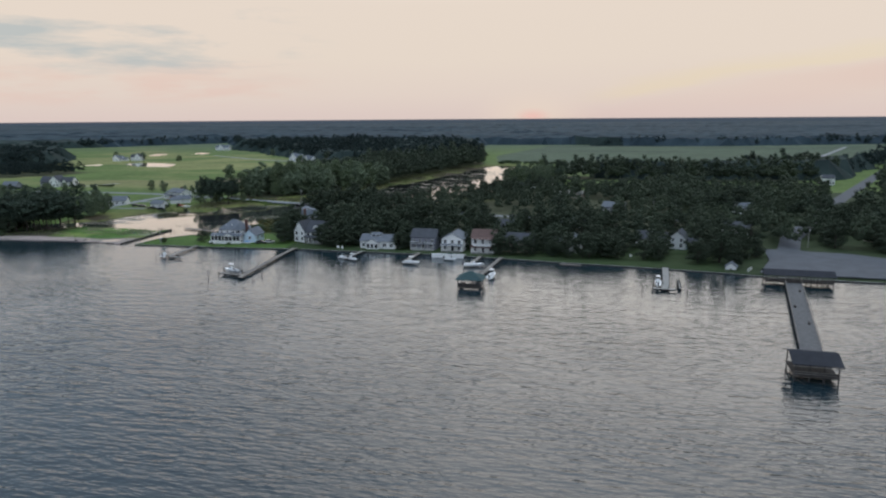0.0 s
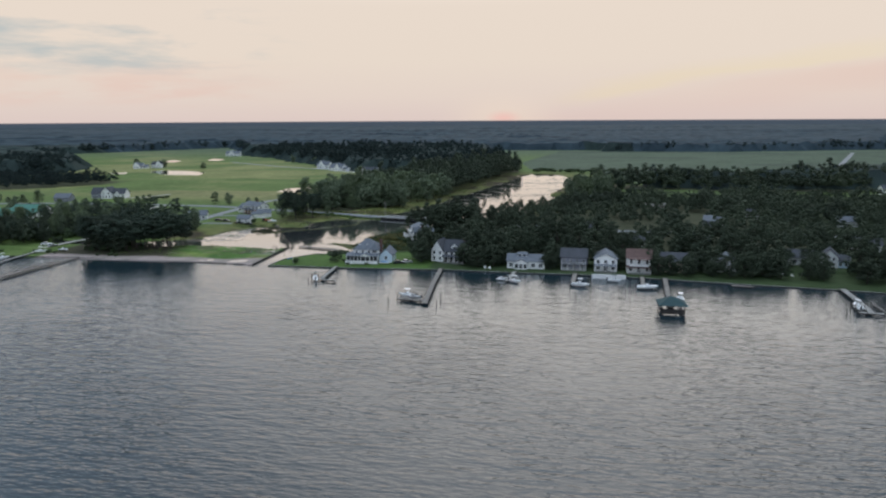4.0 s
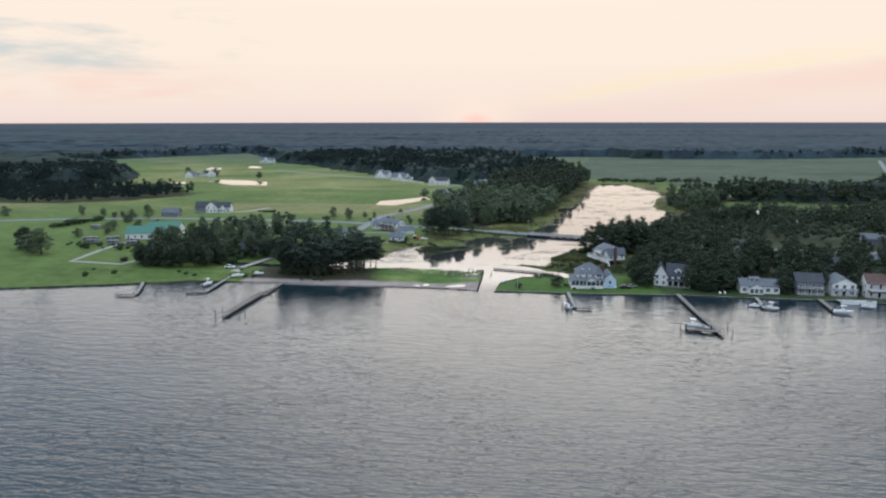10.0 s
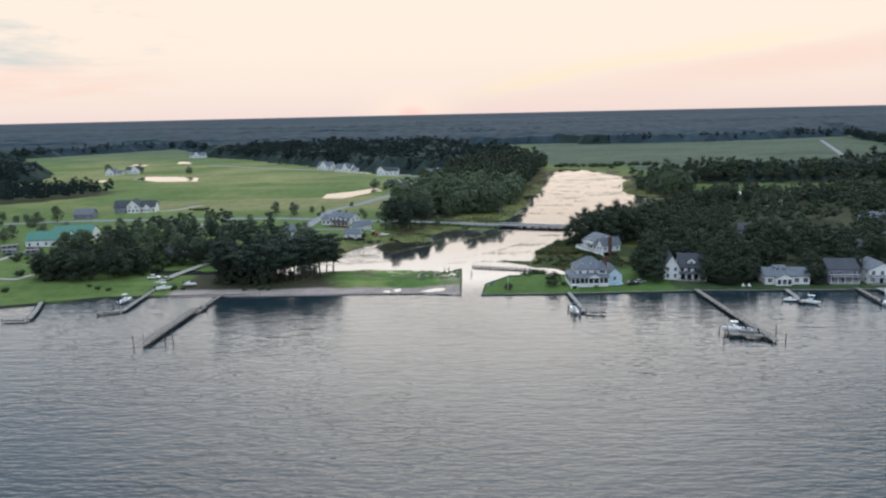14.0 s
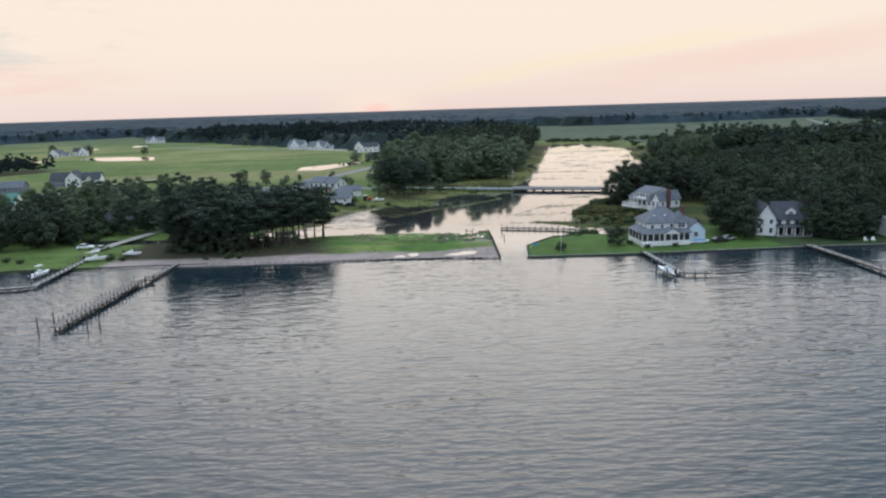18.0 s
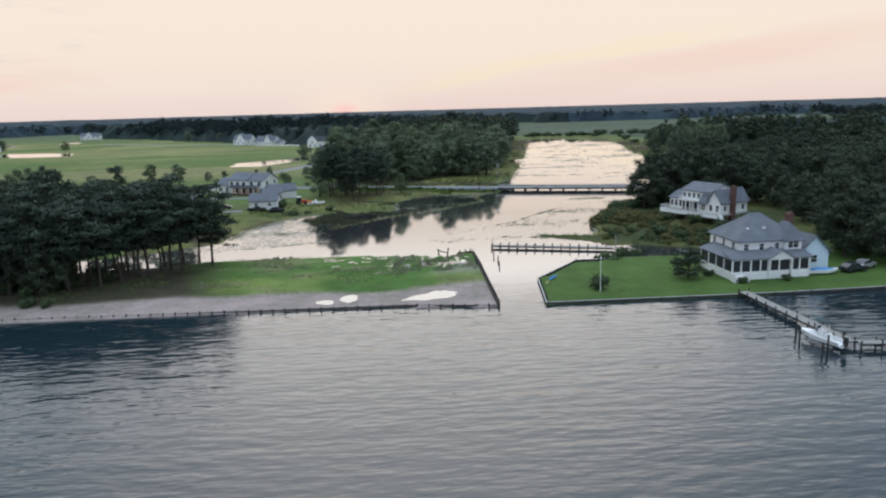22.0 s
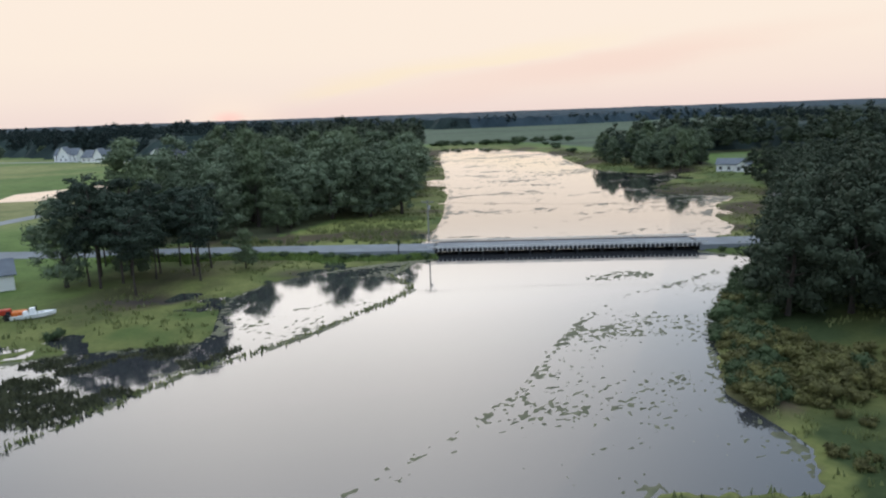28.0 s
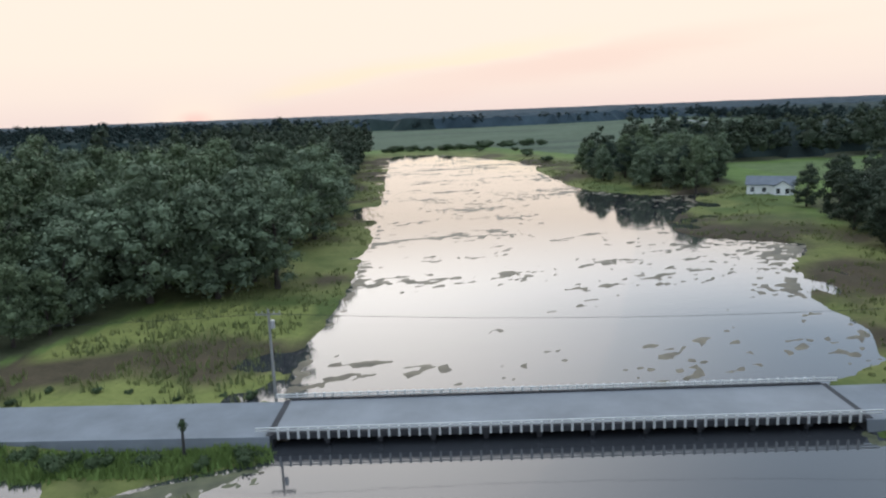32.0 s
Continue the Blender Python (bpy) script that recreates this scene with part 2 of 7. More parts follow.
M_PIER = material("dark_grey_planks", (0.115, 0.115, 0.118), 0.9, 0.25, 0.8, bump=0.3)
M_TEAL = material("teal_canvas", (0.03, 0.065, 0.07), 0.8, 0.2, 1.0)
M_BLACK = material("black_rubber", (0.02, 0.02, 0.02), 0.6, 0.2, 3.0)
M_CARDARK = material("dark_car_paint", (0.02, 0.022, 0.027), 0.25, 0.1, 1.0, spec=0.5)
M_CARGREY = material("silver_car_paint", (0.45, 0.46, 0.48), 0.3, 0.05, 1.0, metal=0.5)
M_RED = material("red_paint", (0.45, 0.045, 0.02), 0.45, 0.12, 1.0)
M_ORANGE = material("orange_paint", (0.55, 0.14, 0.02), 0.5, 0.12, 1.0)
M_REED = material("reeds", (0.150, 0.178, 0.065), 0.9, 0.25, 0.12, island=0.2, shift=(0.19, 0.20, 0.08))
M_DEAD = material("dry_pale_grass", (0.25, 0.245, 0.17), 0.9, 0.2, 0.2, island=0.2)
M_TUFT = material("rough_grass", (0.15, 0.235, 0.058), 0.9, 0.3, 0.12, island=0.3, shift=(0.19, 0.24, 0.075))
# weathered concrete, with the shade under the bridge deck put into the colour
M_DARKCONC = material("stained_shaded_concrete", (0.045, 0.045, 0.048), 0.9, 0.3, 0.6, bump=0.3)
M_SHRUB = material("shrub_leaves", (0.045, 0.068, 0.028), 0.8, 0.3, 0.4, island=0.3)
M_BROWN = material("marsh_bush_leaves", (0.090, 0.085, 0.030), 0.85, 0.35, 0.4, island=0.3, shift=(0.125, 0.118, 0.038))
M_MUD = material("wet_mud", (0.085, 0.078, 0.055), 0.16, 0.4, 0.35, bump=0.3, shift=(0.11, 0.10, 0.06), spec=0.5)
M_SILT = material("pale_wet_silt", (0.17, 0.145, 0.12), 0.22, 0.35, 0.35, bump=0.25, shift=(0.24, 0.205, 0.17), spec=0.5)
M_MARSHWEED = material("green_marsh_weed", (0.060, 0.066, 0.034), 0.6, 0.4, 0.5, bump=0.4, shift=(0.092, 0.096, 0.050))
M_WEED = material("water_weed", (0.085, 0.074, 0.048), 0.5, 0.4, 0.4, bump=0.4, shift=(0.13, 0.112, 0.075))


def make_water(name="water", still=False):
    m = bpy.data.materials.new(name)
    m.use_nodes = True
    g = Nodes(m.node_tree)
    co = g.n("ShaderNodeTexCoord").outputs["Object"]
    y = g.n("ShaderNodeSeparateXYZ", Vector=co).outputs[1]
    open_bay = g.range(y, 194, 224, 0.01 if still else 1.0, 0.01 if still else 0.02, True)
    long = g.n("ShaderNodeVectorMath", _operation="MULTIPLY", i0=co, i1=(0.11, 0.40, 1)).outputs[0]
    w1 = g.noise(long, 1.0, 1, 0.4)
    short = g.n("ShaderNodeVectorMath", _operation="MULTIPLY", i0=co, i1=(0.36, 1.05, 1)).outputs[0]
    w2 = g.noise(short, 1.0, 2.0, 0.45)
    gust = g.range(g.noise(co, 0.018, 3, 0.5), 0.3, 0.7, 0.6, 1.2)
    h = g.math("ADD", g.math("MULTIPLY", w1, 0.9), g.math("MULTIPLY", w2, 0.75))
    swell = g.range(y, 20, 180, 1.25, 0.54, True)
    h = g.math("MULTIPLY", h, g.math("MULTIPLY", g.math("MULTIPLY", open_bay, swell), gust))
    b = g.n("ShaderNodeBump", Strength=1.0, Distance=0.34, Height=h)
    body = g.mix(open_bay, (0.034, 0.036, 0.040), (0.010, 0.024, 0.032))
    p = g.n("ShaderNodeBsdfPrincipled", Base__Color=body, Roughness=g.range(open_bay, 0, 1, 0.03, 0.12), IOR=1.34, Normal=b.outputs[0])
    p.inputs["Coat IOR"].default_value, p.inputs["Coat Roughness"].default_value = 1.6, 0.06
    m.node_tree.links.new(g.range(open_bay, 0, 1, 1.0, 0.42), p.inputs["Coat Weight"])
    m.node_tree.links.new(b.outputs[0], p.inputs["Coat Normal"])
    g.n("ShaderNodeOutputMaterial", Surface=p.outputs[0])
    return m


M_WATER = make_water()
M_STILL = make_water("still_water", True)


def make_ground():
    """Soil and plants by the plan's own zones, some with shade in their colour, held on the sheet as an attribute, with
    clumps and grain.
    """
    m = bpy.data.materials.new("ground_cover")
    m.use_nodes = True
    g = Nodes(m.node_tree)
    co = g.n("ShaderNodeTexCoord").outputs["Object"]
    zone = g.n("ShaderNodeAttribute", _attribute_name="cover").outputs["Color"]
    big = g.noise(co, 0.02, 5, 0.6)
    mid = g.noise(co, 0.16, 5, 0.65)
    small = g.noise(co, 1.4, 4, 0.6)
    k = g.math("ADD", g.math("ADD", g.range(big, 0.3, 0.7, -0.22, 0.22), g.range(mid, 0.25, 0.75, -0.30, 0.30)), g.range(small, 0.2, 0.8, -0.25, 0.25))
    k = g.math("ADD", k, 1.0)
    col = g.mix(1.0, zone, g.n("ShaderNodeCombineColor", Red=k, Green=g.math("ADD", g.math("MULTIPLY", k, 0.8), 0.2), Blue=k).outputs[0], "MULTIPLY")
    b = g.n("ShaderNodeBump", Strength=0.5, Distance=0.25, Height=g.math("ADD", mid, g.math("MULTIPLY", small, 0.5)))
    p = g.n("ShaderNodeBsdfPrincipled", Base__Color=col, Roughness=0.9, Normal=b.outputs[0])
    p.inputs["Specular IOR Level"].default_value = 0.15
    g.n("ShaderNodeOutputMaterial", Surface=p.outputs[0])
    return m


M_GROUND = make_ground()

# ---------------------------------------------------------------- plan
def plan(x, y):
    """East of the bungalow the shore swings out: the true place of a spot on the sketch plan."""
    k = max(0.0, (x - 120) / 150) ** 1.5
    return (x + 4.4 * k, y + 0.5 + 4.0 * k * min(max(y, 0) / 185, 1.3)) if x < 900 and -400 < x else (x, y)


SHORE_L = [(-4600, 60), (-900, 110), (-300, 150), (-186, 176), (-150, 186), (-113, 199), (-78, 200), (-45, 200), (3, 199), (16.6, 197)]
SHORE_R = [(24.5, 197), (61, 197), (103, 199), (129, 198), (160, 197), (187, 193), (213, 188), (239, 184), (268, 178), (280, 174), (314, 170), (420, 160), (900, 120), (4600, 0)]
SHORE_R = [plan(x, y) for x, y in SHORE_R]
RIVER_L = [(17, 197), (16.7, 236.6), (9, 233.6), (-1, 236.5), (-10, 237.5), (-25, 239.5), (-37, 237), (-46, 233), (-60, 232), (-82, 233), (-113, 236),
           (-115, 244), (-91, 241), (-70, 243), (-54, 250), (-40, 260), (-39, 276), (-34, 287), (-30, 295), (-23, 300.5), (-14, 301.5), (-6, 300.5), (-1, 301), (0, 306), (-0.5, 314), (0.5, 322), (6, 330), (16, 335.5), (24, 338), (33, 339), (37, 339), (38, 352), (43, 365), (48, 379), (53, 396), (57, 413), (63, 435), (72, 480), (81, 521), (92, 580), (103, 640), (111, 685), (118, 706)]
RIVER_L = [(x - 2.0 if 360 < y < 640 else x, y) for x, y in RIVER_L]
RIVER_R = [(128, 714), (141, 709), (151, 692), (160, 640), (163, 594), (152, 560), (143, 520), (140, 490), (150, 470), (162, 465), (151, 447), (133, 431), (124, 421), (123, 407), (130, 399), (137, 392),
           (122, 380), (110, 362), (107, 350), (100, 341), (87, 337), (85, 327), (92, 318), (80, 309), (69, 298), (61, 287.5), (52.5, 274), (49.5, 268), (50, 258), (46, 252), (35, 255.5), (34, 253), (43, 246), (47, 240),
           (52, 239.5), (65, 232), (60, 227.5), (46, 227), (41, 225), (36, 225), (26, 212), (24.5, 197)]
# the line of reeds and mud along the open water of the basin
MUD_EDGE = [(-40, 249), (-28, 252), (-19, 255), (-18, 266), (-16, 274), (-10, 281), (-2, 290), (7, 296), (13, 301), (19.3, 307.9), (24.8, 313.7), (28.2, 318), (28, 323), (26, 328), (31, 336)]
WEED_EDGE = [(13, 260.5), (22.2, 266.2), (32.3, 275.4), (41.8, 288.5), (50, 298), (58, 304.4), (67.4, 307), (78, 313)]
PONDS = [[(-341, 686), (-336, 710), (-300, 704), (-269, 688), (-253, 645), (-296, 648)],
         [(-93, 484), (-95, 512), (-77, 528), (-60, 551), (-52, 530), (-66, 503), (-76, 482)],
         [(-379, 657), (-366, 680), (-351, 654)],
         [(-435, 869), (-451, 921), (-424, 905), (-413, 864)],
         [(-389, 916), (-403, 962), (-374, 944), (-366, 911)]]


def inside(px, py, poly):
    hit = np.zeros(px.shape, bool)
    for (x0, y0), (x1, y1) in zip(poly, poly[1:] + poly[:1]):
        if y0 != y1:
            hit ^= ((y0 > py) != (y1 > py)) & (px < (x1 - x0) * (py - y0) / (y1 - y0) + x0)
    return hit


def distance(px, py, line, closed=False):
    best = np.full(px.shape, 1e9)
    for (x0, y0), (x1, y1) in zip(line, line[1:] + (line[:1] if closed else [])):
        dx, dy = x1 - x0, y1 - y0
        t = np.clip(((px - x0) * dx + (py - y0) * dy) / (dx * dx + dy * dy), 0, 1)
        best = np.minimum(best, np.hypot(px - x0 - t * dx, py - y0 - t * dy))
    return best


_grid = np.random.RandomState(7).rand(256, 256)


def value_noise(x, y):
    xi, yi = np.floor(x).astype(int), np.floor(y).astype(int)
    fx, fy = x - xi, y - yi
    fx, fy = fx * fx * (3 - 2 * fx), fy * fy * (3 - 2 * fy)
    a, b = _grid[xi % 256, yi % 256], _grid[(xi + 1) % 256, yi % 256]
    c, d = _grid[xi % 256, (yi + 1) % 256], _grid[(xi + 1) % 256, (yi + 1) % 256]
    return (a * (1 - fx) + b * fx) * (1 - fy) + (c * (1 - fx) + d * fx) * fy


def fbm(x, y, octaves=4, gain=0.5):
    out, amp, total = 0, 1.0, 0
    for k in range(octaves):
        out = out + amp * value_noise(x * 2**k + 17.3 * k, y * 2**k + 5.1 * k)
        total += amp
        amp *= gain
    return out / total


WATER_POLY = RIVER_L + RIVER_R
BAY_POLY = SHORE_L + SHORE_R + [(4600, -4600), (-4600, -4600)]
LAWN = [(24.5, 197), (26, 212), (36, 225), (46, 226.5), (60, 227), (66, 232), (90, 236), (96, 199), (61, 197)]
SPIT = [(17, 197), (16.7, 236.6), (9, 233.6), (-10, 237.5), (-37, 237), (-60, 232), (-90, 233), (-90, 200), (-45, 200)]


def land_height(x, y):
    wet = inside(x, y, WATER_POLY) | inside(x, y, BAY_POLY)
    d_river = distance(x, y, WATER_POLY, True)
    d_bay = np.minimum(distance(x, y, SHORE_L), distance(x, y, SHORE_R))
    d = np.minimum(d_river, d_bay)
    bank = np.minimum(0.12 + 0.05 * d_river, 1.0) + 0.12 * (fbm(x * 0.15, y * 0.15) - 0.5)
    marshy = (y > 240) & (y < 720) & (x > -45) & (x < 175) & (d_river < 26) & ((x < 40) | (y > 345))
    bank = bank - np.where(marshy, np.clip((fbm(x * 0.11 + 4, y * 0.11, 4) - 0.53) * 3.2, 0, 0.6), 0)
    flat = inside(x, y, [(-34, 290), (-22, 276), (-17, 270), (-9, 283), (-8, 292), (-14, 300), (-24, 309), (-40, 306)])
    bank = np.where(flat, 0.30 - np.clip((fbm(x * 0.22 + 2, y * 0.30, 4, 0.65) - 0.47) * 4.0, 0, 0.7), bank)
    lawn = inside(x, y, LAWN)
    spit = inside(x, y, SPIT)
    bank = np.where(lawn, 0.36, bank)
    bank = np.where(spit, np.clip(0.30 + 0.03 * (y - 208), 0.30, 0.55) + np.clip((y - 208) * 0.02, 0, 0.10) * (fbm(x * 0.2, y * 0.2) - 0.5), bank)
    sodden = spit & (x > 2) & (y > 220)
    bank = bank - np.where(sodden, np.clip((fbm(x * 0.30, y * 0.40, 4, 0.6) - 0.52) * 5.0, 0, 0.8) * np.clip((y - 220) / 5, 0, 1), 0)
    bank = np.where((x > 66) & (y < 215) | (x < -90) & (y < 215), np.minimum(bank + 0.25, 0.42), bank)
    return np.where(wet, -np.clip(d * 0.8, 0.0, 2.0), bank), wet, d_river, d_bay


# ---------------------------------------------------------------- mesh helpers
def mesh_object(name, verts, faces, mat, parent=None, label="", smooth=False):
    me = bpy.data.meshes.new(name)
    me.from_pydata([tuple(v) for v in verts] if not isinstance(verts, np.ndarray) else verts.tolist(), [], faces if not isinstance(faces, np.ndarray) else faces.tolist())
    me.materials.append(mat)
    if smooth:
        me.shade_smooth()
    ob = new(name, me)
    ob.parent = parent
    if label:
        ob["label"] = label
    return ob


def part(name, bm, mat, parent, label=""):
    me = bpy.data.meshes.new(name)
    bm.to_mesh(me)
    bm.free()
    me.materials.append(mat)
    ob = new(name, me)
    ob.parent = parent
    if label:
        ob["label"] = label
    return ob


def thing(name, m, label, category, group="", kind=""):
    ob = new(name)
    x, y = plan(m.translation.x, m.translation.y)
    ob.matrix_world = Matrix.Translation((x, y, m.translation.z)) @ m.to_3x3().to_4x4()
    ob.empty_display_size = 0.3
    return tagged(ob, label, category, group, kind)


def box(bm, x0, y0, z0, x1, y1, z1, bevel=0.0):
    vs = [bm.verts.new((x, y, z)) for z in (z0, z1) for x, y in ((x0, y0), (x1, y0), (x1, y1), (x0, y1))]
    fs = [bm.faces.new([vs[i] for i in f]) for f in ((3, 2, 1, 0), (4, 5, 6, 7), (0, 1, 5, 4), (1, 2, 6, 5), (2, 3, 7, 6), (3, 0, 4, 7))]
    if bevel:
        edges = list({e for f in fs for e in f.edges})
        bmesh.ops.bevel(bm, geom=edges, offset=bevel, segments=1, affect="EDGES")
    return bm


def boxed(*dims, bevel=0.0):
    return box(bmesh.new(), *dims, bevel=bevel)


def tube(bm, a, b, r0, r1=None, sides=7):
    a, b = Vector(a), Vector(b)
    r1 = r0 if r1 is None else r1
    axis = (b - a).normalized()
    u = axis.orthogonal().normalized()
    v = axis.cross(u)
    rings = []
    for p, r in ((a, r0), (b, r1)):
        rings.append([bm.verts.new(p + r * (math.cos(2 * math.pi * k / sides) * u + math.sin(2 * math.pi * k / sides) * v)) for k in range(sides)])
    for k in range(sides):
        bm.faces.new((rings[0][k], rings[0][(k + 1) % sides], rings[1][(k + 1) % sides], rings[1][k]))
    bm.faces.new(rings[0][::-1])
    bm.faces.new(rings[1])
    return bm


def tubed(*args, **kw):
    return tube(bmesh.new(), *args, **kw)


# ---------------------------------------------------------------- ground, water
def steps(knots):
    """Coordinates with a spacing of their own between knots: (start, spacing), ..., (end, 0)."""
    out = []
    for (a, s), (b, _) in zip(knots, knots[1:]):
        n = max(1, round((b - a) / s))
        out += [a + (b - a) * k / n for k in range(n)]
    return np.array(out + [knots[-1][0]])


GX = steps([(-4300, 400), (-1500, 60), (-700, 14), (-200, 3.0), (-60, 1.5), (-32, 0.9), (40, 1.5), (130, 2.4), (330, 14), (800, 60), (1500, 400), (4300, 0)])
GY = steps([(100, 8), (160, 2.0), (190, 1.25), (250, 0.95), (335, 1.6), (360, 3.0), (500, 6), (760, 12), (1400, 70), (2000, 300), (4800, 0)])
X, Y = np.meshgrid(GX, GY, indexing="ij")
Z, WET, D_RIVER, D_BAY = land_height(X, Y)
F_MIDWOOD = [(-27, 368), (8, 372), (22, 393), (45, 386), (56, 410), (66, 450), (78, 500), (95, 590), (106, 680), (100, 760), (40, 800), (13, 640), (-6, 560), (-18, 470)]
F_NORTH = [(-371, 1047), (-293, 976), (-208, 868), (-150, 815), (-106, 745), (-49, 690), (-6, 670), (40, 700), (75, 790), (80, 900), (40, 1000), (-40, 1300), (-330, 1200)]
F_WEST = [(-369, 463), (-323, 492), (-283, 541), (-300, 565), (-430, 610), (-1300, 640), (-1300, 420)]
F_TOWN = [(63, 287), (80, 281), (92, 300), (100, 322), (112, 342), (137, 368), (160, 410), (170, 430), (205, 450), (375, 440), (330, 260), (300, 225), (225, 222), (110, 222), (92, 250), (88, 262)]
F_BELT = [(178, 530), (215, 540), (380, 530), (440, 600), (445, 640), (330, 600), (235, 575), (190, 585), (175, 560)]
F_EDGE = [(163, 465), (185, 475), (205, 520), (190, 530), (160, 540), (150, 505)]
FIELD_E = [(112, 780), (95, 900), (150, 1249), (463, 1256), (756, 1362), (626, 961), (450, 648), (330, 606), (235, 582), (205, 640), (190, 760)]
THIN = [(211, 470), (345, 452), (375, 512), (224, 532)]


def cover_colour():
    n1 = fbm(X * 0.012, Y * 0.02, 4)
    n2 = fbm(X * 0.06 + 31, Y * 0.06, 4)
    col = np.empty(X.shape + (3,))
    col[:] = (0.084, 0.130, 0.035)

    def lay(mask, rgb):
        m = np.clip(mask, 0, 1)[..., None]
        col[:] = col * (1 - m) + np.array(rgb) * m

    west = np.clip((60 - X) / 80, 0, 1) * np.clip((Y - 400) / 60, 0, 1)
    lay(west * np.clip((n1 - 0.42) * 5, 0, 1), (0.165, 0.178, 0.066))
    lay(west * (np.abs(Y - 455 - 0.06 * X) < 42) * np.clip((n1 - 0.30) * 4, 0, 0.8), (0.175, 0.170, 0.075))
    # beyond y = 900 the ground fades to a darker, bluer green
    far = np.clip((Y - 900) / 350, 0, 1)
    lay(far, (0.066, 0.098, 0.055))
    lay(inside(X, Y, FIELD_E) * 1.0, (0.060, 0.088, 0.056))
    lay(inside(X, Y, FIELD_E) * np.clip((fbm(X * 0.004, Y * 0.03 + 7, 3) - 0.52) * 9, 0, 0.8), (0.040, 0.060, 0.042))
    lay(inside(X, Y, THIN) * 1.0, (0.085, 0.120, 0.045))
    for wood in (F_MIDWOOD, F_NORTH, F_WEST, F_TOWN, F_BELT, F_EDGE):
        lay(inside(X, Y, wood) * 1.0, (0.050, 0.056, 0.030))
    # town shore lawn, its dimness beside the trees put into the grass colour
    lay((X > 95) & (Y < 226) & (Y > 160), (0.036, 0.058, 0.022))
    # shade painted into the ground east of the landing
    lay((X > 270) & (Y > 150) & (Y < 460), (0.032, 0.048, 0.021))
    river_side = (Y > 236) & (Y < 760) & (X > -60) & (X < 200) & ~inside(X, Y, LAWN)
    marsh = np.clip(1 - (D_RIVER - 10) / 26, 0, 1) * river_side
    lay(marsh * 0.95, (0.118, 0.130, 0.042))
    lay(marsh * np.clip((n2 - 0.50) * 7, 0, 1), (0.050, 0.040, 0.025))
    lay(marsh * np.clip((0.40 - n2) * 7, 0, 1), (0.060, 0.086, 0.024))
    # dark mud patches; at x -5 and 14 tree reflections are painted in
    for cx, cy, rx, ry in ((-5, 293, 7.5, 4.2), (-9, 323, 8, 2.6), (14, 335, 9, 3.5), (-30, 300, 5, 3)):
        lay(np.clip(1.5 - 1.2 * np.hypot((X - cx) / rx, (Y - cy) / ry) + 1.6 * (n2 - 0.5), 0, 1) * ~WET, (0.040, 0.034, 0.028))
    wetland = inside(X, Y, [(-12, 362), (36, 351), (41, 366), (44, 384), (24, 390), (8, 371), (-20, 368)]) * 1.0
    lay(wetland, (0.150, 0.168, 0.050))
    lay(wetland * np.clip((n2 - 0.54) * 9, 0, 1), (0.062, 0.050, 0.030))
    # brushy marsh ground, the shade under its trees put into the colour
    thicket = inside(X, Y, [(30, 256), (48, 250), (58, 274), (86, 320), (112, 300), (100, 236), (66, 230), (40, 244)]) * 1.0
    lay(thicket, (0.034, 0.050, 0.018))
    lay(thicket * np.clip((n2 - 0.50) * 7, 0, 0.9), (0.078, 0.086, 0.027))
    lay(inside(X, Y, LAWN) * 1.0, (0.056, 0.106, 0.024))
    spit = inside(X, Y, SPIT) * 1.0
    lay(spit, (0.062, 0.132, 0.027))
    lay(spit * np.clip((n2 - 0.50) * 8, 0, 1), (0.128, 0.188, 0.046))
    lay(spit * np.clip((fbm(X * 0.14 + 60, Y * 0.35, 3) - 0.56) * 8, 0, 0.8), (0.150, 0.160, 0.072))
    # brown soil under the pines, their shadow put into the colour too
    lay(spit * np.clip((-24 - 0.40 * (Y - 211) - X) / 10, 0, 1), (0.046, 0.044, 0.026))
    beach = spit * np.clip((209.5 + 5 * (n2 - 0.5) + np.clip((X + 10) * 0.08, 0, 2) - Y) / 2.0, 0, 1)
    lay(beach, (0.275, 0.232, 0.212))
    bare = spit * (X > 2) * np.clip((Y - 216) / 6, 0, 1) * np.clip((n2 - 0.47) * 8, 0, 1)
    lay(bare * 0.85, (0.24, 0.23, 0.20))
    lay((WET & (Z < -0.15)) * 1.0, (0.055, 0.050, 0.038))
    return col


def grid_faces(nx, ny):
    i, j = np.meshgrid(np.arange(nx - 1), np.arange(ny - 1), indexing="ij")
    a = (i * ny + j).ravel()
    return np.stack([a, a + ny, a + ny + 1, a + 1], 1)


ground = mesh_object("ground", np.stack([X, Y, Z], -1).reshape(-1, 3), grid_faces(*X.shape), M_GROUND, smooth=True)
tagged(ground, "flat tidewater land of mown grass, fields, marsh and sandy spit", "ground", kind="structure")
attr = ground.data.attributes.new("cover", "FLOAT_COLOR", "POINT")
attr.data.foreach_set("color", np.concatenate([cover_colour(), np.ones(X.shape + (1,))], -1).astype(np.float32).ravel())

water = mesh_object("water", [(-4600, -4700, 0), (4600, -4700, 0), (4600, 760, 0), (-4600, 760, 0)], [(0, 1, 2, 3)], M_WATER)
tagged(water, "grey evening bay and creek water with small ripples", "water", kind="structure")

for poly in PONDS:
    ob = mesh_object("pond", [(x, y, 1.06) for x, y in poly], [tuple(range(len(poly)))[::-1]], M_STILL)
    ob.data.flip_normals() if ob.data.polygons[0].normal.z < 0 else None
    tagged(ob, "small still farm pond reflecting the bright sky", "pond", kind="structure")


